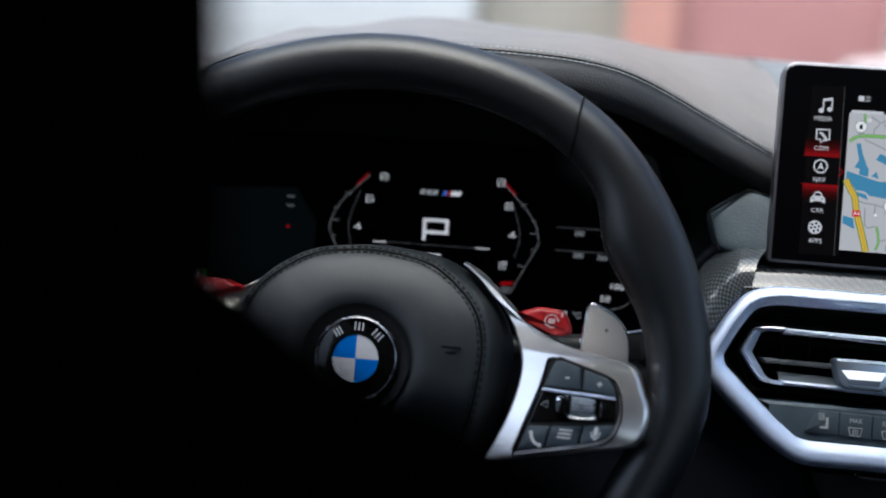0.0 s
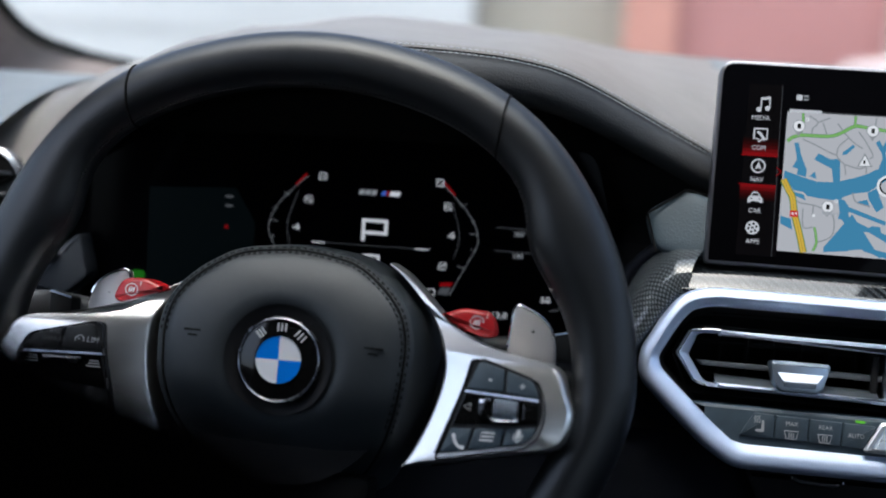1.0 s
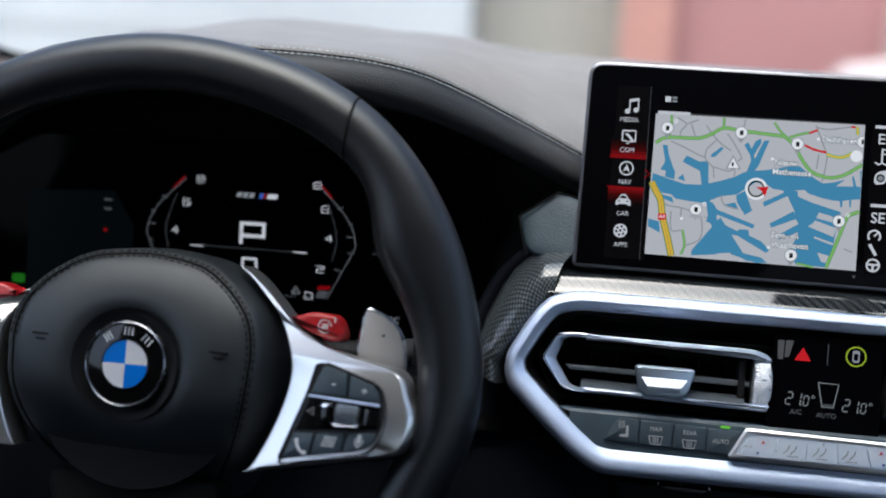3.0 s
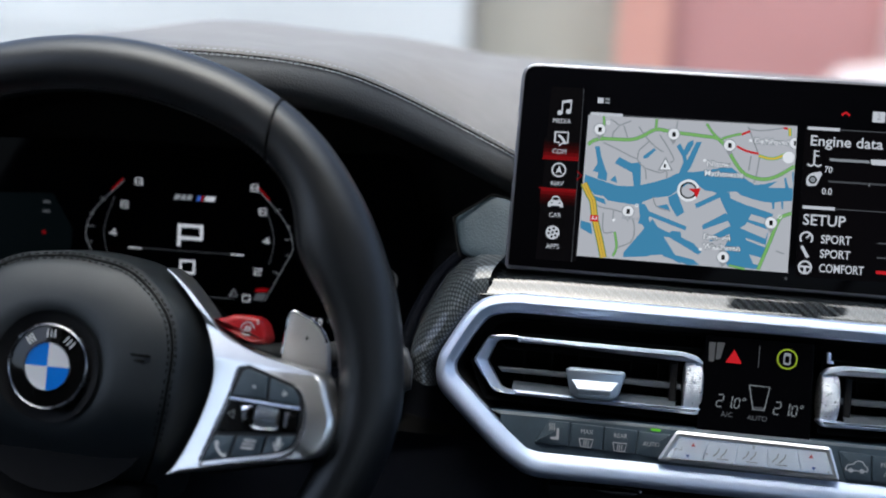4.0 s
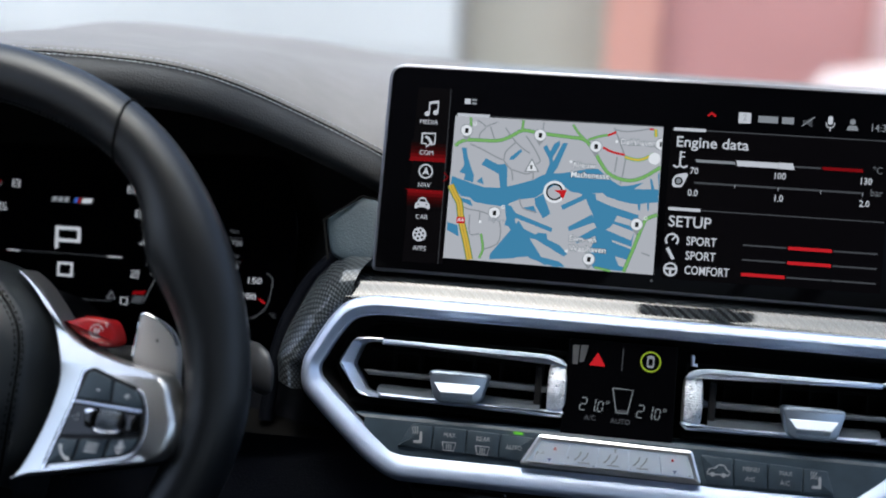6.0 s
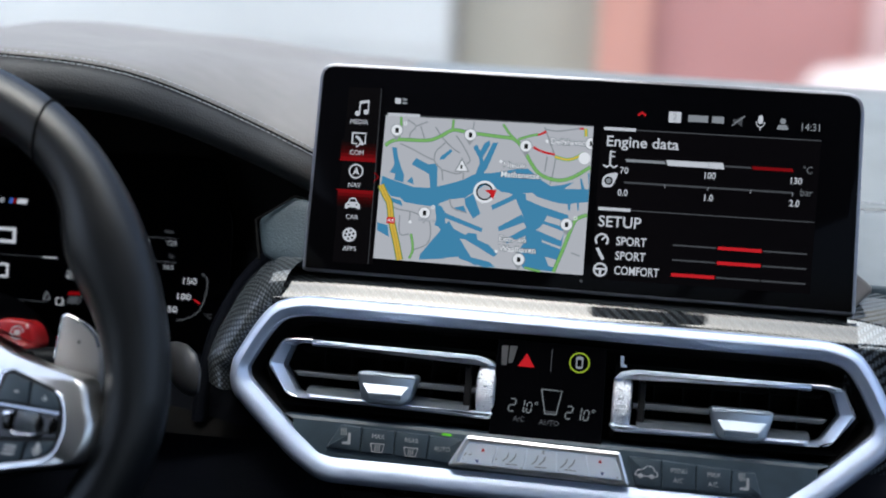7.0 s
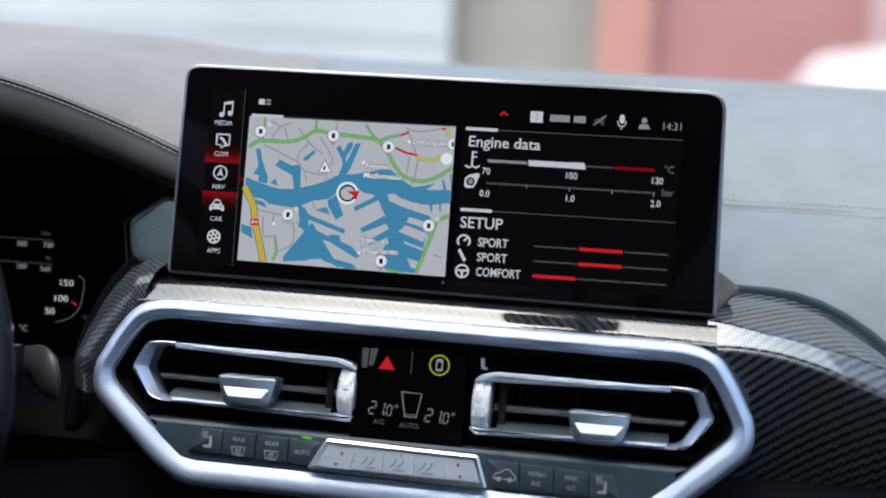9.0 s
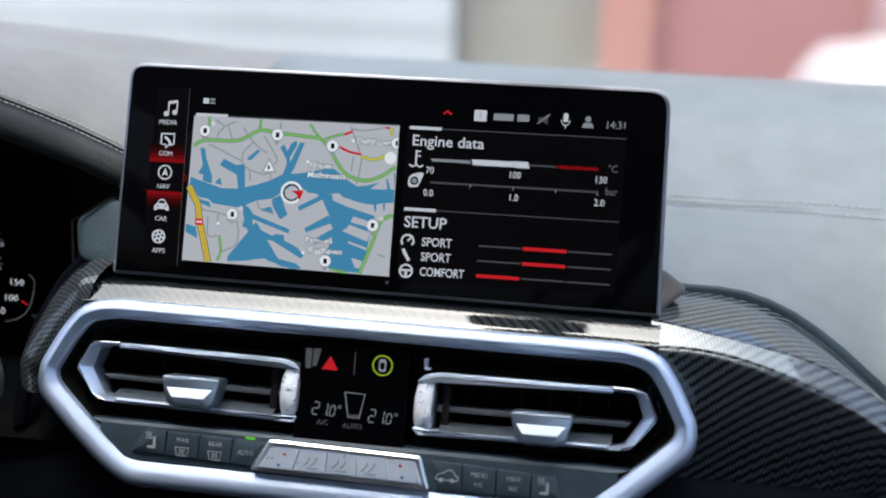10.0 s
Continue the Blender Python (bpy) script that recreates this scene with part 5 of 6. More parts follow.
    facet = [[((tx + x) * MM, (tab_y + y) * MM, z * MM) for x, y, z in row] for row in (((-13.6, -4.0, 5.6), (13.2, -3.8, 5.6)), ((-13.0, -4.8, 7.3), (12.8, -4.6, 7.3)), ((-9.6, -9.3, 9.2), (9.4, -9.1, 9.2)), ((-9.3, -10.2, 8.9), (9.1, -10.0, 8.9)), ((-8.8, -13.6, 5.6), (8.6, -13.4, 5.6)))]
    part("tab_face", loft(facet, closed=False), M["rocker_silver"], tab, "bright satin facet", smooth=15)
    # knurled thumbwheel
    loops = []
    teeth = 72
    for x, r in ((32.6, 11.5), (33.4, 13.4), (35.2, 14.4), (38, 14.8), (40.8, 14.4), (42.6, 13.2), (43.4, 11.2)):
        loops.append([(s * x * MM, (-5.8 + (r + 0.3 * (k % 2)) * math.cos(k * math.tau / (2 * teeth))) * MM, (-10.6 + (r + 0.3 * (k % 2)) * math.sin(k * math.tau / (2 * teeth))) * MM) for k in range(2 * teeth)])
    part("thumbwheel", loft(loops, caps=(True, True)), M["knurled_chrome"], v, "knurled chrome thumbwheel", smooth=25)
    if s > 0:                                      # bright L-shaped piece over the thumbwheel
        piece = part("wheel_catch", slab(f(round_poly([(35.8, 14.6), (37.6, 14.6), (37.4, 20.2), (35.4, 20.2)], 0.6)), -9, -3.6, 0.5), M["bar_metal"], v, "small bright L-shaped piece above the thumbwheel", smooth=40)
        part("catch_foot", slab(f(round_poly([(35.8, 14.0), (39.4, 13.8), (39.2, 15.4), (36.4, 15.4)], 0.5)), -9, -3.2, 0.4), M["bar_metal"], piece, smooth=40)
    part("wheel_cheek", slab(f([(47, 7), (51, 6), (51, -17), (47, -19)]), -30, -7, 1), M["black_plastic"], v)
    return v


vent(-1, -93.6, -3.4, 0.0)
vent(1, 103.2, -5.2, 0.0)
plate("display_mark", round_poly([(-30.5, 9.3), (-27.6, 9.2), (-27.2, 20.3), (-31.0, 20.2)], 0.6), -0.75, M["print_faint"], disp)
plate("display_mark", round_poly([(-26.8, 10.6), (-24.2, 11.0), (-22.0, 20.6), (-26.4, 20.4)], 0.6), -0.75, M["print_faint"], disp)

# lower console edge just below the frame
con = thing("console_edge", PANEL, "black lower console with a chrome piece for the glint on its lip", "console")
part("console_lip", slab(round_poly([(-122, -64), (122, -64), (108, -94), (-108, -94)], 8), -40, -10, 6), M["black_plastic"], con, smooth=40)
# dark chrome piece put in for a glint on the lip
part("lip_glint", slab(round_poly([(-95, -67.5), (-60, -68), (-66, -73), (-88, -72.5)], 3), -14, -6.5, 2), M["dark_chrome"], con, smooth=40)

# ================= infotainment display =================
SCREEN = panel_frame(0, 0.8264, 1.139, math.degrees(math.atan(0.31)))
monitor = thing("infotainment_display", SCREEN, "wide black infotainment screen in a thin silver frame showing a map", "car display")
case = round_poly([(-149.5, 70.4), (160.5, 69.0), (162.3, -55.6), (-151.3, -52.4)], [10, 12, 3, 3], 6)
part("housing", slab(case, -12, -0.6, 1.4), M["housing_silver"], monitor, "satin silver housing edge", smooth=40)
glass = part("glass", slab(grow([Vector(p) for p in case], -2.0), -3, 0.0, 0.4), M["screen_glass"], monitor, "gloss black glass front", smooth=30)
part("foot", slab(round_poly([(-130, -56), (140, -56), (146, -30), (120, 10), (-120, 10)], 6), -40, -15, 4), M["black_plastic"], monitor, smooth=40)

# side menu
Z = 0.25
plate("menu_strip", [(-131.5, 56.5), (-112.4, 56.5), (-109.6, -46), (-133.5, -46)], 0.1, M["lit_panel"], glass)
bar("menu_edge", -112.5, -46, -112.2, 56.5, 0.22, M["lit_dim"], glass)
for y0, y1 in ((13.6, 26.0), (-15.0, -3.6)):
    for k in range(6):
        f = k / 6
        if y0 > 0:
            a, b = y0 + (y1 - y0) * f, y0 + (y1 - y0) * (f + 1 / 6)
        else:
            a, b = y1 - (y1 - y0) * (f + 1 / 6), y1 - (y1 - y0) * f
        bar("menu_glow", -133.4, a, -112.6, b, 0.16, (M["lit_dark_red"], M["lit_red_mid"], M["lit_red_low"], M["lit_red_dim"], M["lit_red_faint"], M["lit_panel"])[k], glass)
bar("menu_line", -134.0, 13.2, -112.4, 13.8, 0.22, M["lit_dark_red"], glass)
bar("menu_line", -134.6, -4.0, -112.4, -3.4, 0.22, M["lit_dark_red"], glass)
ribbon("menu_arrow", [(-112.8, 7.2), (-110.0, 4.8), (-112.8, 2.2)], 0.8, 0.3, M["lit_dark_red"], glass)
for w, y in (("MEDIA", 36.2), ("COM", 18.2), ("NAV", -0.8), ("CAR", -19.4), ("APPS", -37.8)):
    lettering(w, -124.0, y, Z, 2.8, M["lit_white"], glass, wide=0.92)


def icon(pts, width=1.0, mat="lit_white", z=Z):
    return ribbon("icon", pts, width, z, M[mat], glass)


def disc(x, y, r, mat="lit_white", z=Z, n=20):
    return plate("icon", circle(x, y, r, n), z, M[mat], glass)


# note
disc(-125.4, 41.2, 1.5), disc(-120.4, 42.2, 1.5)
icon([(-124.2, 41.2), (-124.2, 48.2)], 0.8), icon([(-119.2, 42.2), (-119.2, 49.2)], 0.8), icon([(-124.4, 47.6), (-119.0, 48.6)], 1.6)
# message with a handset
icon([(-127.2, 29.6), (-119.6, 29.8), (-119.6, 23.6), (-122.6, 23.4), (-124.4, 21.6), (-124.6, 23.6), (-127.2, 23.6), (-127.2, 29.9)], 1.0)
icon(spline([(-125.4, 27.8), (-123.4, 26.6), (-120.8, 23.0)], 3), 1.5)
# compass
icon([(-123.6 + 3.9 * math.cos(k * math.tau / 20), 7.4 + 3.9 * math.sin(k * math.tau / 20)) for k in range(21)], 0.9)
plate("icon", [(-125.6, 5.2), (-123.4, 10.2), (-121.6, 5.2), (-123.6, 6.4)], Z, M["lit_white"], glass)
# car seen from the front
plate("icon", round_poly([(-128.6, -14.6), (-128.4, -11.8), (-127.0, -10.6), (-125.9, -8.4), (-124.8, -7.9), (-123.4, -7.9), (-122.3, -8.4), (-121.2, -10.6), (-119.8, -11.8), (-119.6, -14.6), (-121.4, -14.6), (-121.6, -13.8), (-126.6, -13.8), (-126.8, -14.6)], 0.5, 2), Z, M["lit_white"], glass)
plate("icon", round_poly([(-126.2, -10.5), (-125.4, -8.9), (-122.8, -8.9), (-122.0, -10.5)], 0.4, 2), Z + 0.1, M["map_black"], glass)
for x in (-127.1, -122.3):
    plate("icon", round_poly([(x, -12.5), (x + 1.2, -12.5), (x + 1.2, -11.8), (x, -11.8)], 0.2, 2), Z + 0.1, M["map_black"], glass)
# globe of apps
disc(-124.6, -29.6, 4.1, "lit_white")
for dx, dy in ((0, 0), (2.3, 0.7), (-2.3, -0.5), (0.6, 2.4), (-0.5, -2.4), (-1.8, 1.6), (1.8, -1.7)):
    disc(-124.6 + dx, -29.6 + dy, 0.75, "map_black", Z + 0.1, 10)

# top of the picture
bar("icon", -103.8, 48.2, -100.4, 51.4, Z, M["lit_white"], glass), bar("icon", -99.6, 50.2, -96.8, 51.4, Z, M["lit_grey"], glass), bar("icon", -99.6, 48.2, -96.8, 49.4, Z, M["lit_grey"], glass)
ribbon("icon", [(36.0, 49.2), (38.2, 51.0), (40.4, 49.2)], 1.2, Z, M["lit_red"], glass)
plate("icon", round_poly([(53.2, 46.2), (60.2, 46.2), (60.2, 52.4), (53.2, 52.4)], 0.6), Z, M["lit_white"], glass)
lettering("2", 56.7, 49.3, Z + 0.12, 3.6, M["map_road"], glass)
bar("station_mark", 64.2, 47.2, 75.2, 51.0, Z, M["lit_grey"], glass)
bar("station_mark", 77.4, 47.2, 84.0, 51.0, Z, M["lit_grey"], glass)
plate("icon", [(89.0, 48.0), (91.0, 48.0), (94.2, 46.0), (94.2, 52.0), (91.0, 50.0), (89.0, 50.0)], Z, M["lit_dim"], glass)
ribbon("icon", [(88.6, 46.4), (95.4, 52.0)], 0.6, Z + 0.1, M["lit_grey"], glass)
plate("icon", round_poly([(102.8, 48.2), (105.4, 48.2), (105.4, 53.0), (102.8, 53.0)], 1.2), Z, M["lit_white"], glass)
icon(spline([(101.8, 49.4), (102.6, 46.8), (105.6, 46.8), (106.4, 49.4)], 3), 0.5), icon([(104.1, 46.8), (104.1, 44.6)], 0.6)
disc(116.4, 50.4, 1.6, "lit_grey"), plate("icon", round_poly([(113.0, 45.6), (119.8, 45.6), (118.6, 48.4), (114.2, 48.4)], 0.8), Z, M["lit_grey"], glass)
lettering("14:31", 131.8, 47.6, Z, 4.2, M["lit_grey"], glass, wide=0.9)

# right half: engine data and setup
plate("data_panel", [(16.0, 41.5), (138.0, 40.5), (137.0, -45), (15.6, -45)], 0.12, M["lit_panel"], glass)
for y, x1 in ((40.7, 138.0), (-5.0, 136.8)):
    bar("rule", 17.4, y - 0.9, 35.4, y + 0.9, Z + 0.06, M["lit_white"], glass)
    bar("rule", 35.0, y - 0.35, x1, y + 0.25, Z, M["lit_dim"], glass)
lettering("Engine data", 19.0, 33.4, Z, 6.0, M["lit_white"], glass, align="LEFT", wide=1.04, bold=0.1)
lettering("SETUP", 17.8, -12.4, Z, 6.2, M["lit_white"], glass, align="LEFT", wide=0.98, bold=0.1)
for y, vals, unit in ((23.2, ("70", "100", "130"), "°C"), (10.6, ("0.0", "1.0", "2.0"), "bar")):
    xs_b = (31.0, 54.0, 78.0, 101.5, 124.5)
    for i in range(4):
        hot = y > 20
        mat = ("lit_grey", "lit_white", "lit_dim", "lit_dark_red")[i] if hot else "lit_dim"
        h = (0.8, 1.6, 0.5, 0.9)[i] if hot else 0.55
        plate("scale_bar", [(xs_b[i] + 0.3, y - h), (xs_b[i + 1] - 0.5, y - h), (xs_b[i + 1] - 1.3, y + h), (xs_b[i] - 0.5, y + h)], Z, M[mat], glass)
        if not hot:
            bar("tick", xs_b[i + 1] - 0.6, y - 1.8, xs_b[i + 1] - 0.1, y + 0.4, Z, M["lit_grey"], glass)
    if y > 20:
        plate("scale_bar", [(77.6, y - 1.8), (86.0, y - 1.8), (85.0, y + 1.8), (76.8, y + 1.8)], Z + 0.05, M["lit_white"], glass)
    for x, w in zip((30.4, 78.0, 125.4), vals):
        lettering(w, x, y - 6.0, Z, 3.7, M["lit_white"], glass, wide=0.9, bold=0.05)
    lettering(unit, 131.6, y + 0.4, Z, 4.0, M["lit_faint"], glass, wide=0.9)
icon([(22.2, 19.8), (22.2, 28.2)], 1.1), icon([(22.2, 27.6), (24.8, 27.6)], 0.7), icon([(22.2, 25.0), (24.8, 25.0)], 0.7)
icon([(18.4, 20.0), (20.4, 18.8), (22.4, 20.0), (24.4, 18.8), (26.4, 20.0)], 1.0)
plate("icon", round_poly([(18.4, 8.6), (19.6, 7.2), (24.2, 7.6), (25.4, 10.4), (27.2, 15.0), (26.0, 16.0), (20.8, 14.8), (18.6, 12.6)], 1.2, 3), Z, M["lit_white"], glass)
disc(22.0, 11.0, 2.4, "map_black", Z + 0.06), disc(22.0, 11.0, 1.5, "lit_grey", Z + 0.12)
for i, (w, on) in enumerate((("SPORT", 1), ("SPORT", 1), ("COMFORT", 0))):
    y = -23.0 - 8.3 * i
    lettering(w, 28.6, y, Z, 4.8, M["lit_white"], glass, align="LEFT", wide=0.76 if i == 2 else 0.83, bold=0.1)
    for j in range(3):
        x0 = 60.4 + 24.9 * j
        bar("setting_bar", x0, y - (0.95 if j == on else 0.45), x0 + 24.0, y + (0.95 if j == on else 0.45), Z, M["lit_red" if j == on else "lit_dim"], glass)
icon([(20.6 + 3.4 * math.cos(radians(-40 + 260 * k / 16)), -22.8 + 3.4 * math.sin(radians(-40 + 260 * k / 16))) for k in range(17)], 1.1), icon([(20.6, -22.8), (22.6, -20.6)], 1.0)
icon([(18.2, -27.4), (22.0, -33.8)], 1.8)
icon([(20.8 + 3.5 * math.cos(k * math.tau / 18), -39.6 + 3.5 * math.sin(k * math.tau / 18)) for k in range(19)], 1.1), icon([(17.6, -39.2), (24.0, -39.2)], 1.2), icon([(20.8, -39.4), (20.8, -42.6)], 1.4)

# ---- the map on the display ----
map_sheet = plate("map", [(-108.6, 41.0), (11.5, 41.3), (11.4, -43.5), (-109.6, -42.2)], 0.24, M["map_land"], glass, label="lit navigation map of a harbour")


def water(pts, level):
    plate("harbour_water", pts, 0.30 + 0.001 * level, M["map_water"], map_sheet, 0.04)


def road(name, pts, width, z, mat, steps=4):
    ribbon(name, spline(pts, steps), width, z, M[mat], map_sheet, 0.03)


# the river with its basins
water([(-108.0, 5.7), (-101.8, 3.8), (-94.0, 1.6), (-88.9, 0.3), (-80.7, 0.5), (-75.9, 1.4), (-67.9, 3.8), (-60.5, 6.5), (-55.3, 9.6), (-49.9, 10.8), (-45.6, 11.1), (-41.8, 3.0), (-48.4, 4.0), (-54.0, -0.2), (-58.7, -3.8), (-67.8, -5.5), (-73.6, -8.1), (-74.5, -10.4), (-86.6, -9.5), (-93.8, -8.6), (-96.5, -6.3), (-102.2, -5.6), (-105.3, -1.4), (-108.4, 0.7)], 0)
water([(-45.6, 11.1), (-39.8, 12.2), (-30.7, 14.4), (-24.1, 15.1), (-19.8, 11.8), (-14.8, 8.3), (-10.3, 5.9), (-4.5, 6.8), (2.3, 8.9), (-2.8, 4.7), (11.3, 5.4), (11.3, -2.0), (5.7, -2.6), (0.4, -3.8), (-4.9, -3.6), (-10.3, -2.6), (-17.9, -0.6), (-20.4, 1.4), (-25.0, 0.9), (-30.8, -0.7), (-34.1, 0.5), (-38.4, 0.8), (-41.8, 3.0)], 1)
water([(-103.5, 22.6), (-100.8, 22.7), (-99.4, 16.7), (-96.8, 10.3), (-95.2, 7.0), (-95.4, 2.6), (-100.9, 3.9), (-100.4, 7.3), (-103.8, 8.1), (-101.8, 11.6), (-101.4, 13.3)], 2)
water([(-89.0, 17.2), (-91.3, 13.4), (-80.8, 8.5), (-79.4, 0.3), (-75.5, 1.0), (-76.3, 14.9), (-81.7, 14.0)], 3)
water([(-93.5, 3.3), (-90.5, 6.2), (-89.1, 1.9)], 4)
water([(-54.6, 8.0), (-51.9, 16.4), (-52.7, 19.6), (-56.4, 25.5), (-54.3, 27.2), (-52.1, 23.5), (-50.0, 28.1), (-47.1, 29.9), (-46.7, 27.2), (-50.5, 19.8), (-49.2, 15.5), (-50.9, 9.9)], 5)
water([(-45.2, 28.7), (-42.2, 28.9), (-47.4, 13.9), (-49.9, 10.1), (-53.7, 10.2), (-50.3, 16.5)], 6)
water([(-75.2, 17.1), (-74.9, 18.8), (-69.3, 23.6), (-68.1, 22.5), (-72.7, 17.5)], 7)
water([(-75.9, -9.1), (-72.4, -9.4), (-68.8, -14.4), (-69.6, -17.7), (-68.3, -20.9), (-63.7, -25.0), (-62.7, -31.5), (-62.8, -35.0), (-59.6, -37.9), (-49.6, -40.7), (-49.5, -42.6), (-67.3, -17.7), (-68.1, -39.6), (-82.7, -41.2), (-82.6, -38.2), (-67.3, -35.7), (-65.8, -33.9), (-66.7, -28.5), (-71.6, -28.9), (-69.6, -26.0), (-73.2, -21.3), (-75.4, -20.9), (-74.6, -17.0), (-75.5, -12.6)], 8)
water([(-70.2, -13.2), (-47.5, -20.8), (-48.1, -23.1), (-70.0, -16.1)], 9)
water([(-68.4, -20.4), (-57.2, -25.1), (-55.6, -23.9), (-50.8, -24.1), (-50.0, -27.4), (-43.0, -30.2), (-38.1, -35.0), (-40.0, -36.7), (-45.8, -33.6), (-57.0, -27.8), (-63.6, -27.2)], 10)
water([(-62.8, -35.4), (-58.5, -36.7), (-42.4, -39.7), (-38.9, -42.5), (-45.2, -42.9), (-59.5, -39.0)], 11)
water([(-65.8, -10.3), (-59.4, -8.5), (-57.2, -12.7)], 12)
water([(-59.2, -4.4), (-54.0, -1.3), (-52.0, -6.7), (-49.4, -12.5), (-53.5, -15.6), (-58.4, -8.2)], 13)
water([(-30.9, 0.2), (-24.4, 0.6), (-23.7, -2.8), (-15.5, -5.6), (0.8, -9.9), (1.0, -15.1), (-1.1, -20.7), (-2.1, -29.5), (-5.5, -42.7), (-22.6, -42.0), (-27.4, -35.6), (-22.7, -25.5), (-22.5, -18.7), (-24.4, -15.6), (-25.1, -11.5), (-28.5, -5.3)], 14)
water([(-31.4, 0.4), (-29.1, -2.4), (-42.6, -9.9), (-43.7, -7.4), (-32.4, -1.2)], 15)
water([(-25.6, -11.3), (-23.8, -15.7), (-38.0, -21.9), (-38.9, -19.5)], 16)
water([(-22.7, -18.7), (-21.8, -23.0), (-33.2, -28.6), (-34.4, -26.3)], 17)
water([(-108.8, -21.3), (-102.6, -22.7), (-101.4, -29.3), (-108.7, -25.9)], 18)
water([(-102.4, -6.5), (-96.0, -7.9), (-94.7, -11.2), (-100.9, -9.0)], 19)
water([(-0.2, -3.6), (1.5, -3.5), (1.5, -7.3), (0.5, -7.3)], 20)
water([(5.1, -2.7), (6.3, -2.6), (6.4, -6.9), (5.6, -7.0)], 21)
water([(5.9, 11.1), (6.9, 11.1), (9.0, 4.8), (7.1, 4.6)], 22)
water([(10.1, 14.3), (11.1, 14.9), (11.3, 5.4), (11.3, 5.4)], 23)
# quays between the basins
plate("quay", [(-24.2, 0.9), (-20.4, 1.2), (-15.7, -2.1), (0.7, -8.4), (0.9, -10.1), (-15.4, -5.8), (-23.6, -2.8)], 0.345, M["map_land"], map_sheet, 0.03)
plate("quay", [(-11.3, -11.1), (-4.1, -12.8), (0.1, -15.4), (-1.4, -16.9), (-12.7, -14.4)], 0.345, M["map_land"], map_sheet, 0.03)
plate("quay", [(-13.2, -15.9), (-0.9, -19.6), (-2.4, -24.8), (-17.2, -19.6), (-14.6, -17.8)], 0.345, M["map_land"], map_sheet, 0.03)
plate("quay", [(-13.3, -25.1), (-2.0, -28.4), (-2.5, -29.7), (-13.2, -26.3)], 0.345, M["map_land"], map_sheet, 0.03)
plate("quay", [(-10.9, -34.4), (-3.3, -36.1), (-4.4, -40.3), (-8.4, -39.7)], 0.345, M["map_land"], map_sheet, 0.03)
# streets, main roads, the motorway and jams
road("street", [(-98.9, 25.1), (-92.2, 22.5), (-83.1, 18.3), (-78.4, 16.7)], 0.85, 0.38, "map_road", 3)
road("street", [(-78.4, 16.4), (-77.9, 21.4), (-74.8, 24.9), (-72.3, 27.5)], 0.85, 0.38, "map_road", 3)
road("street", [(-78.4, 16.4), (-76.4, 13.7), (-73.6, 11.2), (-72.6, 5.2)], 0.85, 0.38, "map_road", 3)
road("street", [(-73.3, 11.5), (-65.0, 9.5), (-61.2, 10.8), (-60.9, 6.5)], 0.85, 0.38, "map_road", 3)
road("street", [(-78.9, 35.7), (-74.0, 29.4), (-68.2, 24.2), (-63.7, 21.7)], 0.85, 0.38, "map_road", 3)
road("street", [(-66.6, 31.5), (-63.6, 27.8), (-60.0, 22.5), (-57.5, 17.7), (-59.5, 15.7)], 0.85, 0.38, "map_road", 3)
road("street", [(-95.6, 39.1), (-90.4, 35.6), (-93.4, 31.5), (-93.6, 27.6)], 0.85, 0.38, "map_road", 3)
road("street", [(-90.4, 35.6), (-83.5, 38.7)], 0.85, 0.38, "map_road", 3)
road("street", [(-87.6, 35.7), (-84.9, 28.7)], 0.85, 0.38, "map_road", 3)
road("street", [(-100.7, -11.6), (-97.3, -13.0), (-90.7, -13.7), (-85.7, -15.0), (-79.5, -17.3), (-77.3, -24.9), (-79.0, -32.1), (-87.4, -36.0)], 0.85, 0.38, "map_road", 3)
road("street", [(-96.0, -16.2), (-95.2, -27.2), (-89.7, -26.8)], 0.85, 0.38, "map_road", 3)
road("street", [(-90.1, -14.2), (-90.2, -20.2)], 0.85, 0.38, "map_road", 3)
road("street", [(-67.8, -5.0), (-65.6, -10.3), (-57.5, -12.5)], 0.85, 0.38, "map_road", 3)
road("street", [(-16.3, 39.4), (-12.5, 30.9), (-8.7, 21.8)], 0.85, 0.38, "map_road", 3)
road("street", [(-13.6, 22.6), (-14.4, 13.8)], 0.85, 0.38, "map_road", 3)
road("street", [(-8.7, 22.2), (-9.7, 13.0), (-10.9, 6.9)], 0.85, 0.38, "map_road", 3)
road("street", [(-16.0, 38.3), (-8.7, 37.5), (4.0, 39.8)], 0.85, 0.38, "map_road", 3)
road("street", [(-56.8, 40.3), (-57.1, 35.9)], 0.85, 0.38, "map_road", 3)
road("street", [(3.9, -31.4), (8.7, -32.8)], 0.85, 0.38, "map_road", 3)
road("main_road", [(-107.6, 23.4), (-101.3, 27.1), (-83.8, 27.7), (-76.3, 30.3), (-69.0, 34.6), (-61.3, 34.0), (-54.2, 33.3), (-41.7, 32.4), (-33.0, 31.3), (-27.2, 25.6), (-22.4, 18.2), (-16.6, 12.0), (-6.8, 9.4), (1.6, 11.6), (9.7, 17.0), (11.3, 18.0)], 2.1, 0.415, "map_verge")
road("main_road", [(-107.6, 23.4), (-101.3, 27.1), (-83.8, 27.7), (-76.3, 30.3), (-69.0, 34.6), (-61.3, 34.0), (-54.2, 33.3), (-41.7, 32.4), (-33.0, 31.3), (-27.2, 25.6), (-22.4, 18.2), (-16.6, 12.0), (-6.8, 9.4), (1.6, 11.6), (9.7, 17.0), (11.3, 18.0)], 1.4, 0.43, "map_green")
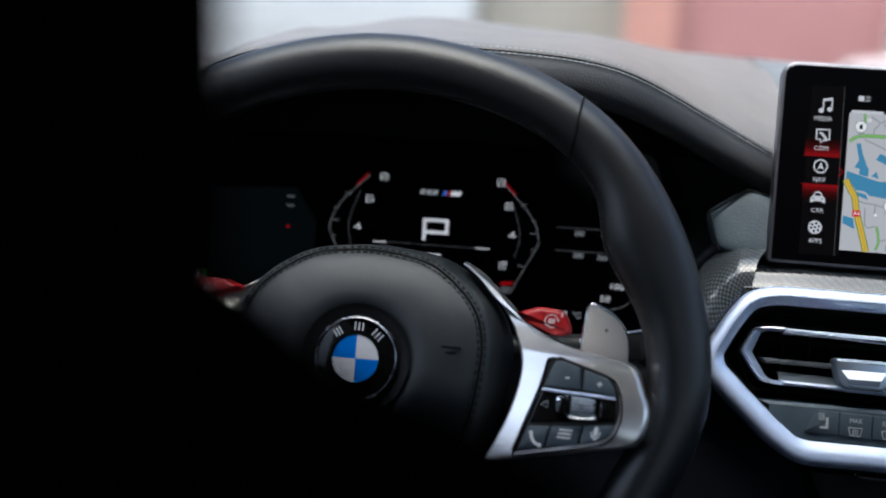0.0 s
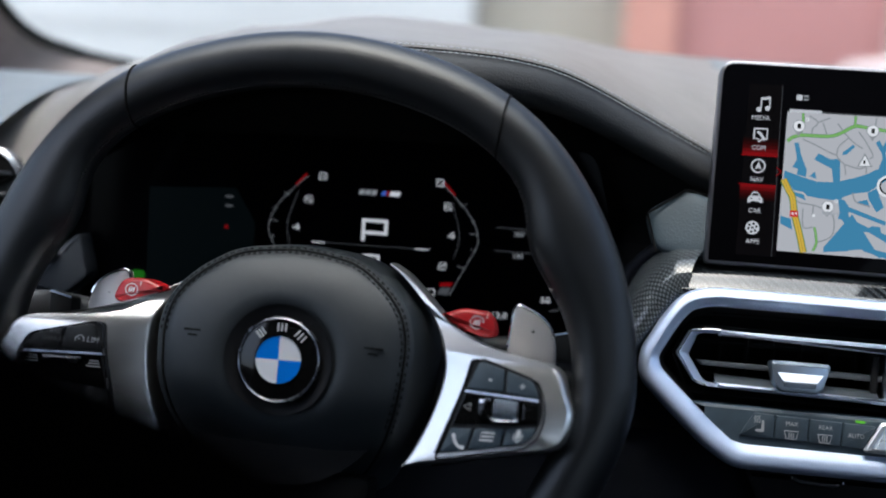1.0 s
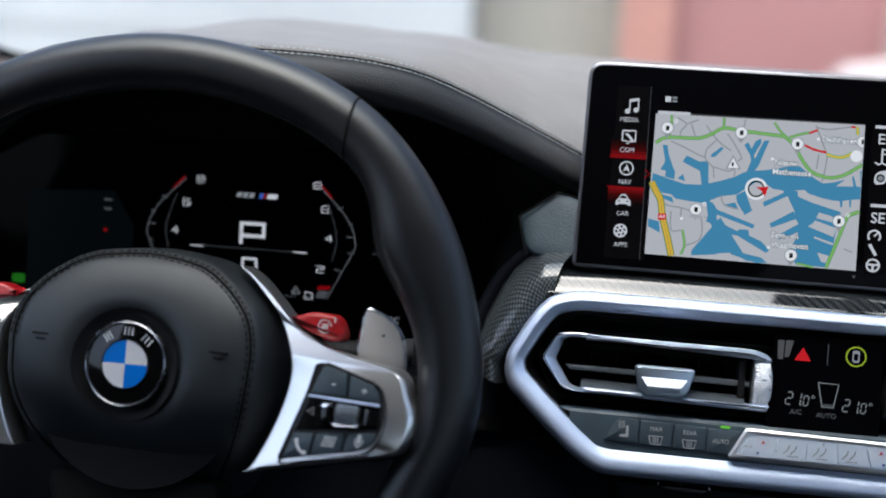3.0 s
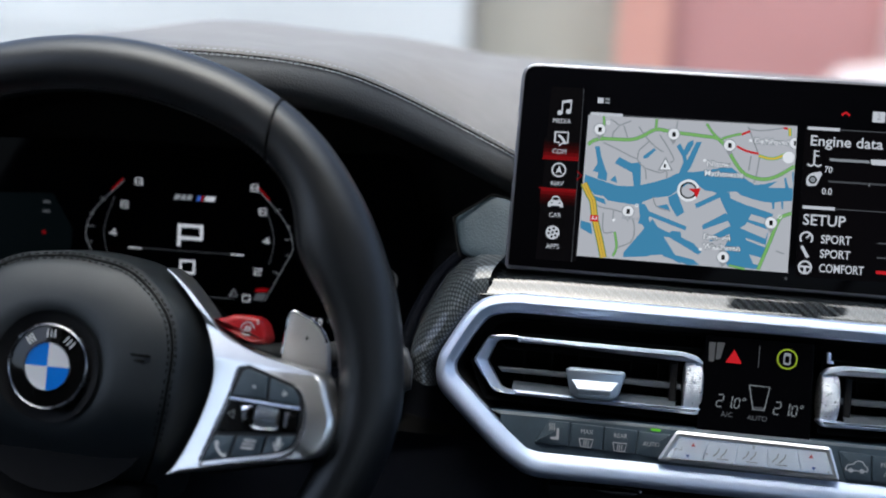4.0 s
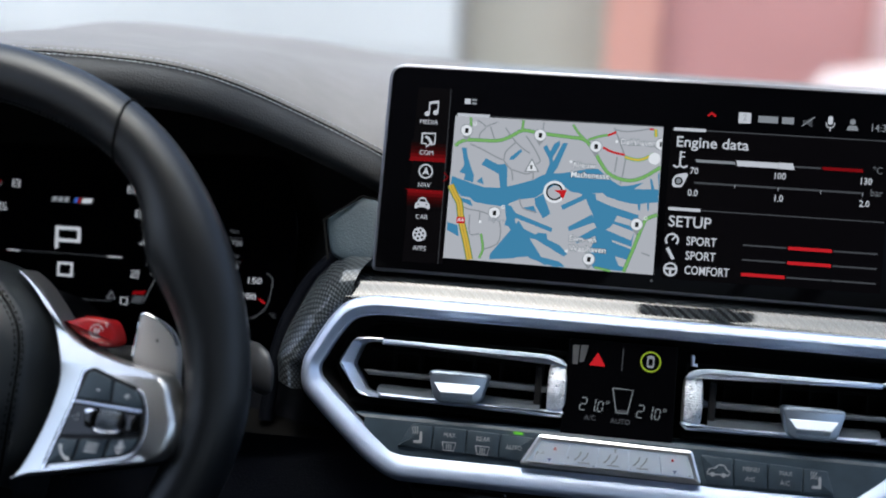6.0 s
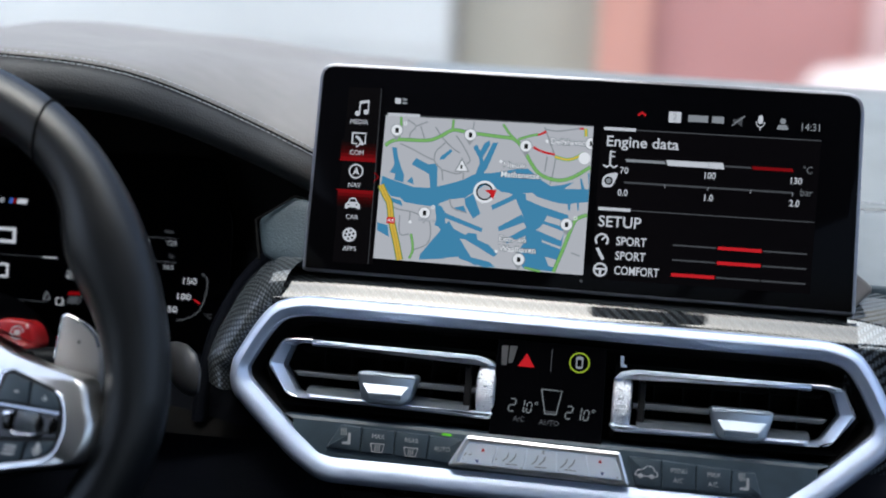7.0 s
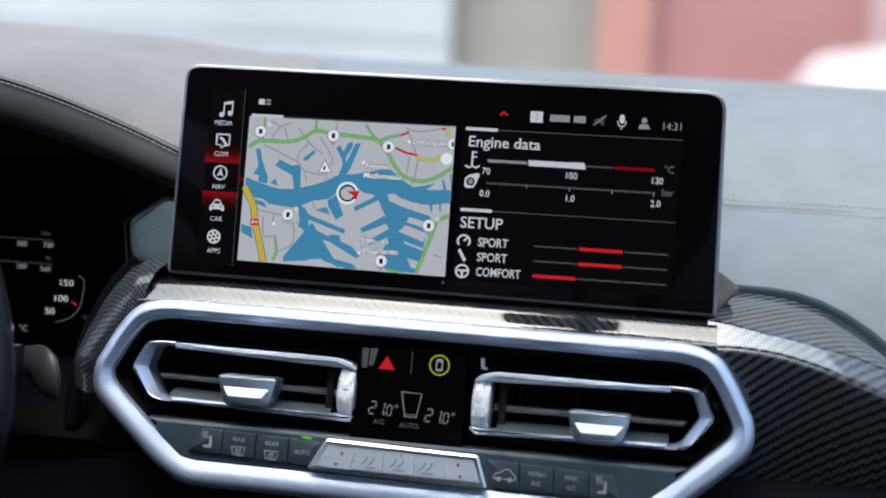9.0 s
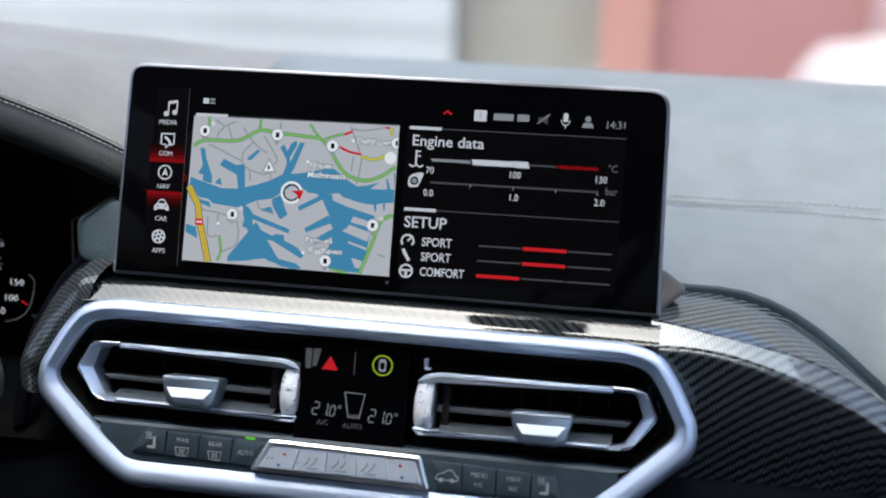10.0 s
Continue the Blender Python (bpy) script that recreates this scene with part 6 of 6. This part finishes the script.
road("main_road", [(-99.5, 40.6), (-99.1, 34.5), (-100.2, 27.8)], 1.5, 0.415, "map_verge")
road("main_road", [(-99.5, 40.6), (-99.1, 34.5), (-100.2, 27.8)], 0.9, 0.43, "map_green")
road("main_road", [(-68.8, 40.7), (-69.0, 34.6)], 1.5, 0.415, "map_verge")
road("main_road", [(-68.8, 40.7), (-69.0, 34.6)], 0.9, 0.43, "map_green")
road("main_road", [(-40.0, 39.7), (-36.4, 34.9), (-31.9, 30.8)], 1.5, 0.415, "map_verge")
road("main_road", [(-40.0, 39.7), (-36.4, 34.9), (-31.9, 30.8)], 0.9, 0.43, "map_green")
road("main_road", [(-30.8, 31.4), (-25.0, 33.6), (-19.8, 35.0)], 1.5, 0.415, "map_verge")
road("main_road", [(-30.8, 31.4), (-25.0, 33.6), (-19.8, 35.0)], 0.9, 0.43, "map_green")
road("main_road", [(-5.5, -42.9), (-0.1, -27.2), (4.3, -13.8), (7.3, -10.9), (11.3, -9.2)], 2.1, 0.415, "map_verge")
road("main_road", [(-5.5, -42.9), (-0.1, -27.2), (4.3, -13.8), (7.3, -10.9), (11.3, -9.2)], 1.4, 0.43, "map_green")
road("main_road", [(-22.1, -41.5), (-13.0, -43.0)], 1.5, 0.415, "map_verge")
road("main_road", [(-22.1, -41.5), (-13.0, -43.0)], 0.9, 0.43, "map_green")
road("main_road", [(-88.6, -26.7), (-86.9, -35.4), (-88.7, -41.0)], 1.5, 0.415, "map_verge")
road("main_road", [(-88.6, -26.7), (-86.9, -35.4), (-88.7, -41.0)], 0.9, 0.43, "map_green")
for width, z, mat in ((4.2, 0.425, "map_verge"), (3.4, 0.44, "map_ochre"), (2.6, 0.47, "map_yellow"), (0.4, 0.50, "map_ochre")):
    road("motorway", [(-108.4, 0.4), (-105.0, -5.8), (-102.5, -10.0), (-100.6, -19.8), (-97.0, -31.7), (-94.1, -42.2)], width, z, mat)
road("main_road", [(-9.3, 22.9), (-3.4, 21.6), (1.4, 22.3), (7.0, 25.5)], 2.0, 0.445, "map_green", 3)
road("main_road", [(-9.3, 22.9), (-3.4, 21.6), (1.4, 22.3), (7.0, 25.5)], 1.0, 0.46, "map_yellow", 3)
road("main_road", [(7.2, 39.9), (7.7, 35.4)], 2.0, 0.445, "map_green", 3)
road("main_road", [(7.2, 39.9), (7.7, 35.4)], 1.0, 0.46, "map_yellow", 3)
road("jam", [(-19.7, 34.6), (-15.1, 36.8)], 1.3, 0.47, "lit_red", 3)
road("jam", [(-22.0, 27.6), (-16.4, 25.2), (-9.4, 24.0)], 1.3, 0.47, "lit_red", 3)
road("jam", [(3.8, 39.7), (6.1, 39.7)], 1.3, 0.47, "lit_red", 3)
PINS = [(-101.4, 32.7), (-58.5, 32.5), (-26.1, 27.9), (-81.7, -14.2), (0.1, -15.4), (-25.7, -37.1), (10.9, 31.4)]
for i, (x, y) in enumerate(PINS):
    if i < 6:
        plate("pin", [(x - 2.6, y - 2.4), (x + 2.6, y - 2.4), (x, y - 6.2)], 0.50, M["map_road"], map_sheet, 0.04)
    plate("pin", [(min(px, 11.3), py) for px, py in circle(x, y, 3.7, 20)], 0.52, M["map_road"], map_sheet, 0.04)
    plate("pin", [(min(px, 11.3), py) for px, py in circle(x, y, 3.2, 20)], 0.58, M["map_pin"], map_sheet, 0.04)
    bar("pin_mark", x - 0.9, y - 1.5, min(x + 1.1, 11.2), y + 1.3, 0.64, M["map_black"], map_sheet)
for x, y in ((-96.7, 36.9), (-76.9, -10.5), (4.9, -11.6)):
    ribbon("pin_ring", [(x + 0.9 * math.cos(k * math.tau / 10), y + 0.9 * math.sin(k * math.tau / 10)) for k in range(11)], 0.5, 0.56, M["map_pin"], map_sheet, 0.03)
plate("pin", circle(7.6, 22.9, 3.4, 20), 0.56, M["map_pin"], map_sheet, 0.04)
plate("warning", [(-66.4, 10.6), (-57.4, 11.0), (-62.3, 19.2)], 0.52, M["map_road"], map_sheet, 0.04)
plate("warning", [(-65.1, 11.4), (-58.8, 11.7), (-62.2, 17.6)], 0.56, M["map_pin"], map_sheet, 0.04)
bar("warning", -62.9, 12.6, -61.7, 14.8, 0.62, M["map_black"], map_sheet)
ribbon("own_place", [(-47.9 + 5.7 * math.cos(radians(20 + 320 * k / 24)), 0.2 + 5.7 * math.sin(radians(20 + 320 * k / 24))) for k in range(25)], 1.5, 0.56, M["map_pin"], map_sheet, 0.04)
ribbon("own_place", [(-47.9 + 4.5 * math.cos(radians(20 + 320 * k / 24)), 0.2 + 4.5 * math.sin(radians(20 + 320 * k / 24))) for k in range(25)], 1.0, 0.55, M["map_black"], map_sheet, 0.04)
plate("own_place", [(-48.2, 1.2), (-41.0, 1.8), (-42.8, -4.2), (-44.8, -0.8)], 0.64, M["lit_red"], map_sheet, 0.04)
plate("road_shield", round_poly([(-103.4, -21.6), (-98.6, -21.6), (-98.6, -17.8), (-103.4, -17.8)], 0.4), 0.58, M["lit_red"], map_sheet, 0.04)
for x0, x1, y in ((-85, -76, -18.2),):
    x = x0
    while x < x1:
        w = 1.4 + 0.5 * math.sin(7 * x)
        bar("place_name", x, y - 1.0, x + w, y + 0.9 + 0.5 * math.sin(5 * x), 0.60, M["map_text"], map_sheet)
        x += w + 0.6
for words, x, y, size in (("Nieuw", -38.4, 16.4, 3.3), ("Mathenesse", -39.4, 10.9, 3.3), ("Eem- en", -37.8, -26.0, 3.3), ("Waalhaven", -37.2, -31.6, 3.3), ("Delfshaven", -12.4, 31.4, 3.2)):
    lettering(words, x, y, 0.56, size, M["map_halo"], map_sheet, name="place_name", align="LEFT", bold=0.38, wide=1.0)
    lettering(words, x, y, 0.74, size, M["map_pin"], map_sheet, name="place_name", align="LEFT", bold=0.06, wide=1.0)
for x, y in ((-39.8, 18.2), (-38.8, -33.4), (-14.4, 31.4), (-89.6, -19.9)):
    plate("place_dot", circle(x, y, 0.9, 10), 0.60, M["map_pin"], map_sheet, 0.04)
lettering("A4", -101.0, -19.7, 0.66, 2.2, M["map_pin"], map_sheet, name="shield_mark")
bar("title_bar", -107.4, 41.0, -88.6, 42.6, 0.5, M["lit_white"], glass)
bar("title_rule", -88.6, 41.4, 11.5, 41.9, 0.4, M["lit_dim"], glass)
disc(10.6, -46.8, 0.9, "lit_dim")

# ================= instrument cluster =================
CLUSTER = panel_frame(-0.36, 0.862, 1.0806, math.degrees(math.atan(0.17)))
cluster = thing("instrument_cluster", CLUSTER, "black digital instrument cluster with lit dials behind the steering wheel", "instrument cluster")
face = part("face", slab(round_poly([(-190, 56), (140, 60), (152, 20), (150, -62), (-190, -62)], 10), -6, 0, 0.5), M["screen_glass"], cluster, "black glass face")
CZ = 0.2
# square figures drawn with even strokes; corner points in units of width and height
GLYPHS = {"P": [(0, 0), (0, 1), (1, 1), (1, 0.36), (0, 0.36)], "0": [(0, 0), (0, 1), (1, 1), (1, 0), (0, 0)], "8": [(0, 0), (0, 1), (1, 1), (1, 0), (0, 0), (0, 0.5), (1, 0.5)],
          "6": [(1, 1), (0, 1), (0, 0), (1, 0), (1, 0.52), (0, 0.52)], "4": [(0.72, 0), (0.72, 1), (0, 0.3), (1, 0.3)], "2": [(0, 1), (1, 1), (1, 0.52), (0, 0.52), (0, 0), (1, 0)]}


def glyph(ch, x, y, w, h, line, name, mat="lit_white"):
    """A figure of a square typeface as one mesh, centred on x, y; line is the stroke's width."""
    bm = bmesh.new()
    pts = [Vector((x - w / 2 + line / 2 + p * (w - line), y - h / 2 + line / 2 + q * (h - line))) for p, q in GLYPHS[ch]]
    for i, (p, q) in enumerate(zip(pts, pts[1:])):
        d = (q - p).normalized() * line / 2
        slab(stroke([p - d, q + d], line), CZ - 0.25, CZ + 0.002 * i, bm=bm)
    return part(name, bm, M[mat], face)


for ch, x, y in (("8", -34.6, 33.3), ("6", -43.3, 17.9), ("4", -50.3, -0.6), ("8", 42.2, 34.1), ("6", 48.2, 19.1), ("4", 51.6, 0.7), ("2", 46.8, -19.6), ("0", 40.2, -37.2), ("2", -46.0, -20)):
    glyph(ch, x, y, 5.0, 4.6, 0.5, "dial_figure")
glyph("P", 1.2, 0.6, 17.0, 14.6, 2.2, "gear_letter")
glyph("0", 0.1, -19.8, 10.4, 9.2, 1.5, "speed_figure")
for s in (-1, 1):
    arc = spline([(s * 44, 33.5), (s * 59.5, 18.2), (s * 66.4, 8.0), (s * 68.6, 0.5), (s * 68.4, -5.6), (s * 61.5, -19.5), (s * 52.5, -38)], 5)
    ribbon("dial_line", arc, 0.45, CZ, M["lit_faint"], face)
    ribbon("dial_line", spline([(s * 50, 23), (s * 56.5, 2), (s * 54, -14)], 5), 0.35, CZ, M["lit_dim"], face)
    ribbon("red_zone", [(s * 45.0, 34.4), (s * 52.4, 26.8)], 1.1, CZ + 0.1, M["lit_dark_red"], face)
    for (x, y), (dx, dy) in (((60, 21.5), (-4, -1.6)), ((66.5, 11), (-2.6, -0.6)), ((68.3, 2.5), (-5, 0)), ((67, -8), (-2.6, 0.4)), ((61, -20), (-4.5, 1.2))):
        ribbon("tick", [(s * x, y), (s * (x + dx), y + dy)], 0.45, CZ, M["lit_faint"], face)
plate("red_zone", [(46.4, -30.4), (54.8, -29.8), (53.2, -32.2), (45.4, -32.7)], CZ + 0.1, M["lit_dark_red"], face)
plate("low_zone", [(44.6, -38.0), (51.4, -38.1), (53.2, -33.2), (46.6, -33.4)], CZ, M["lit_dim"], face)
bar("needle", -39.5, -10.2, -31.0, -9.4, CZ, M["lit_white"], face), bar("needle", 28.4, -10.0, 37.4, -9.2, CZ, M["lit_white"], face)
bar("rule", -31, -9.7, 28.4, -9.4, CZ, M["lit_dim"], face), bar("rule", -4, -38.4, 32, -38.0, CZ, M["lit_dim"], face)
for x0, x1, m in ((-10.6, -7.4, "lit_grey"), (-6.4, -3.4, "lit_grey"), (-2.4, 0.6, "lit_grey"), (4.2, 6.6, "lit_blue"), (6.8, 8.6, "lit_dark_red"), (9.4, 16.0, "lit_white")):
    plate("model_mark", [(x0, 23.4), (x1, 23.4), (x1 + 1, 26.6), (x0 + 1, 26.6)], CZ, M[m], face)
ribbon("warning_icon", [(29.0, -36.2), (34.2, -36.2), (31.6, -31.6), (29.0, -36.2)], 0.6, CZ, M["lit_grey"], face)
lettering("+13.0", 83.5, -49.0, CZ, 4.4, M["lit_white"], face, name="temperature")
lettering("°C", 97.0, -49.0, CZ, 4.0, M["lit_grey"], face, name="unit")
for w, x, y in (("150", 124.9, -18.3), ("100", 121.5, -28.4), ("50", 114.6, -36.9)):
    lettering(w, x, y, CZ, 4.0, M["lit_white"], face, name="dial_figure", wide=1.2)
ribbon("dial_line", spline([(133, -13), (137, -17.5), (134, -33), (127, -40.5), (118, -43.6)], 4), 0.4, CZ, M["lit_faint"], face)
ribbon("red_zone", [(128.5, -29.5), (132.5, -32)], 0.9, CZ, M["lit_red"], face)
lettering("°C", 138, -39.5, CZ, 3.0, M["lit_dim"], face, name="unit")
for w, x, y in (("720", 112.6, 4.8), ("560", 111.0, -10.3), ("360", 95, 4.6), ("280", 95.2, -9.7)):
    lettering(w, x, y, CZ, 3.2, M["lit_grey"], face, name="dial_figure")
for w, x, y in (("Nm", 110.9, 12.1), ("hp", 113.0, -3.0)):
    lettering(w, x, y, CZ, 2.6, M["lit_dim"], face, name="unit")
for y in (8.0, -7.0):
    bar("rule", 80, y - 0.2, 116, y + 0.2, CZ, M["lit_dim"], face)
plate("left_panel", [(-150, 19), (-92, 22), (-78, 0), (-80, -48), (-150, -48)], 0.12, M["lit_slate"], face, label="dim slate area of the display")
plate("red_dot", circle(-97.2, -3.9, 1.2, 12), CZ + 0.1, M["lit_dark_red"], face)
for y in (10, 16):
    bar("faint_mark", -98.6, y - 0.8, -93.6, y + 0.8, CZ + 0.1, M["lit_dim"], face)
plate("green_lamp", round_poly([(-160, -43), (-151, -43), (-151, -37), (-160, -37)], 2), CZ + 0.1, M["lit_green_low"], face, label="green side-light lamp")

# ================= driver's seat, door side, street =================
seat = thing("front_seat", pose(-0.475, 0.0, 0.0), "black leather front seat with a tall headrest", "car seat")


def cushion(sections, mat, name, label=""):
    """A padded body lofted upwards through rounded sections: z, y, half width, half depth."""
    loops = []
    for z, y, w, d in sections:
        loops.append([(w * math.copysign(abs(math.cos(a)) ** 0.6, math.cos(a)), y + d * math.copysign(abs(math.sin(a)) ** 0.6, math.sin(a)), z) for a in [k * math.tau / 28 for k in range(28)]])
    return part(name, loft(loops, caps=(True, True)), mat, seat, label, smooth=60)


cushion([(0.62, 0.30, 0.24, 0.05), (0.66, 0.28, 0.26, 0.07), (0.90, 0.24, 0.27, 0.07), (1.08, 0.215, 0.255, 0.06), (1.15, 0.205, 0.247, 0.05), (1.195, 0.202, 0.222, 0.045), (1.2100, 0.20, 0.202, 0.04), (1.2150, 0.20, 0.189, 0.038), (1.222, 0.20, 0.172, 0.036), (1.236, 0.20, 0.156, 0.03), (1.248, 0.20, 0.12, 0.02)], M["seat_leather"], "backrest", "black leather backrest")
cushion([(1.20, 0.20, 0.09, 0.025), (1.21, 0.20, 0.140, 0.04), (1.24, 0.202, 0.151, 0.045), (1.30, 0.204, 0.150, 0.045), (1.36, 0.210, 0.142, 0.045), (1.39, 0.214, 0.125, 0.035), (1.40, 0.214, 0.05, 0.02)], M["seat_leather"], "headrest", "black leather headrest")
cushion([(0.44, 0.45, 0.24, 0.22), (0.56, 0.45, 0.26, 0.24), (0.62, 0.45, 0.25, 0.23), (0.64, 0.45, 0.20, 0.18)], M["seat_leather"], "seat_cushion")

# vent and switches near the driver's door
side_vent = thing("side_air_vent", panel_frame(-0.632, 0.845, 1.09, 14.0), "dark side air vent with a chrome ring", "air vent")
sv = round_poly([(-46, 34), (30, 30), (44, 8), (34, -26), (-46, -28)], 10, 5)
part("vent_ring", sweep([Vector(p) for p in sv], [(3, -8), (3, 1), (0, 3), (-3, 0), (-3.4, -12)]), M["dark_chrome"], side_vent, "dark chrome ring", smooth=40)
part("vent_back", slab(grow([Vector(p) for p in sv], -2), -30, -22), M["deep_black"], side_vent)
for y in (-12, 2, 16):
    part("slat", slab([(-44, y - 1.5), (32, y - 1.5), (32, y + 1.5), (-44, y + 1.5)], -20, -6, 1), M["vent_grey"], side_vent)
door_top = thing("door_ledge", pose(0, 0, 0), "grey leather ledge between dash and door", "door trim")
rows = []
for x in (-0.80, -0.74, -0.68, -0.62):
    rows.append(spline([(x, 0.82, 1.02), (x, 0.835, 1.10), (x, 0.87, 1.128), (x, 1.0, 1.142), (x, 1.2, 1.12), (x, 1.42, 1.07)], 4))
part("ledge_pad", loft(rows, closed=False), M["dash_leather"], door_top, smooth=60)
sw = thing("light_switch", panel_frame(-0.545, 0.835, 1.05, 12), "dark light switch panel with a chrome edge beside the wheel", "switch")
part("switch_body", slab(round_poly([(-4, 22), (3, -6), (-12, -19), (-36, -14), (-22, 8)], 4), -20, 0, 3), M["switch_slate"], sw, smooth=40)
part("switch_edge", tube([(-0.025, 0.002, 0.002), (-0.022, 0.007, 0.003), (-0.018, 0.010, 0.002)], 0.0035, 8), M["chrome"], sw, smooth=60)

# windscreen
pane = bmesh.new()
loft([spline([(x, 1.44 - 0.16 * x * x, 1.085), (x, 1.04 - 0.12 * x * x, 1.36), (x, 0.48, 1.62)], 4) for x in [-0.78 + 0.12 * k for k in range(14)]], closed=False, bm=pane)
wind = part("windscreen", pane, M["clear_glass"], None, smooth=60)
tagged(wind, "clear curved windscreen glass", "windscreen", kind="structure")
wind.visible_shadow = False

# ---- outside ----
ground = part("ground", loft([[(-400, -400, 0), (400, -400, 0)], [(-400, 400, 0), (400, 400, 0)]], closed=False), M["paving"], None)
tagged(ground, "pale worn concrete paving", "ground", kind="structure")


def wall(name, x0, x1, y, z1, mat, label, groove=0.0, z0=0.0):
    t = thing(name, pose(0, 0, 0), label, "building")
    n = max(1, round((z1 - z0) / groove)) if groove else 1
    step = (z1 - z0) / n
    part("wall_core", box(x0, y + 0.05, z0, x1, y + 0.35, z1), mat, t)
    for k in range(n):
        part("wall_panel", box(x0 + 0.005, y, z0 + k * step + (0.012 if groove else 0), x1 - 0.005, y + 0.045, z0 + (k + 1) * step), mat, t)
    return t


wall("white_building", -9.0, -0.78, 6.1, 2.4, M["white_cladding"], "white clad building front with level panels", 0.6)
wall("concrete_building", -0.78, -0.10, 6.3, 2.4, M["beige_concrete"], "beige concrete wall between two building fronts", 1.2)
wall("red_building", -0.10, 5.5, 6.0, 2.46, M["red_cladding"], "red painted building front with an orange corner", 1.0, 0.46)
# unseen storey, added so that the carbon wing reflects beige
wall("upper_storey", -0.10, 5.5, 6.0, 3.9, M["beige_concrete"], "beige wall over the red front, unseen, added for the trim's reflection", 0.7, 2.464)
pl = thing("plinth", pose(0, 0, 0), "low pale stone plinth along the red building", "plinth")
part("plinth_body", box(-0.16, 5.93, 0.0, 5.5, 6.3, 0.46), M["pale_stone"], pl)
cp = thing("corner_pillar", pose(0, 0, 0), "orange-red painted corner pillar", "pillar")
part("pillar_body", box(-0.12, 5.90, 0.46, 0.10, 5.995, 2.46), M["orange_paint"], cp)
win = thing("pink_panel", pose(0, 0, 0), "pale pink facade panel", "wall panel")
part("panel_body", box(0.98, 5.94, 0.50, 2.2, 5.995, 2.46), M["pink_paint"], win)
# a parked white car, far off
van = thing("parked_car", pose(2.72, 4.9, 0.0, 0, 0, -90), "white parked car beside the red building", "car")
secs = []
for y, w, z0, z1 in ((-2.1, 0.55, 0.38, 0.62), (-2.0, 0.75, 0.26, 0.73), (-1.2, 0.85, 0.22, 0.86), (-0.6, 0.86, 0.22, 0.88), (0.8, 0.86, 0.22, 0.88), (1.8, 0.84, 0.22, 0.84), (2.05, 0.7, 0.3, 0.7)):
    secs.append([(w * math.copysign(abs(math.cos(a)) ** 0.5, math.cos(a)), y, (z0 + z1) / 2 + (z1 - z0) / 2 * math.copysign(abs(math.sin(a)) ** 0.6, math.sin(a))) for a in [k * math.tau / 24 for k in range(24)]])
part("body", loft(secs, caps=(True, True)), M["white_paint"], van, "white painted car body", smooth=60)
secs = []
for y, w, z in ((-0.7, 0.72, 0.86), (-0.1, 0.66, 1.28), (1.0, 0.64, 1.30), (1.7, 0.68, 0.86)):
    secs.append([(-w, y, 0.82), (-w * 0.9, y, z), (w * 0.9, y, z), (w, y, 0.82)])
part("cabin", loft(secs, caps=(True, True)), M["screen_glass"], van, "dark glass cabin", smooth=30)
for x in (-0.8, 0.8):
    for y in (-1.35, 1.3):
        part("tyre", loft([[(x + dx, y + r * math.cos(k * math.tau / 24), 0.32 + r * math.sin(k * math.tau / 24)) for k in range(24)] for dx, r in ((-0.1, 0.2), (-0.1, 0.31), (0.1, 0.31), (0.1, 0.2))], caps=(True, True)), M["black_plastic"], van, smooth=40)
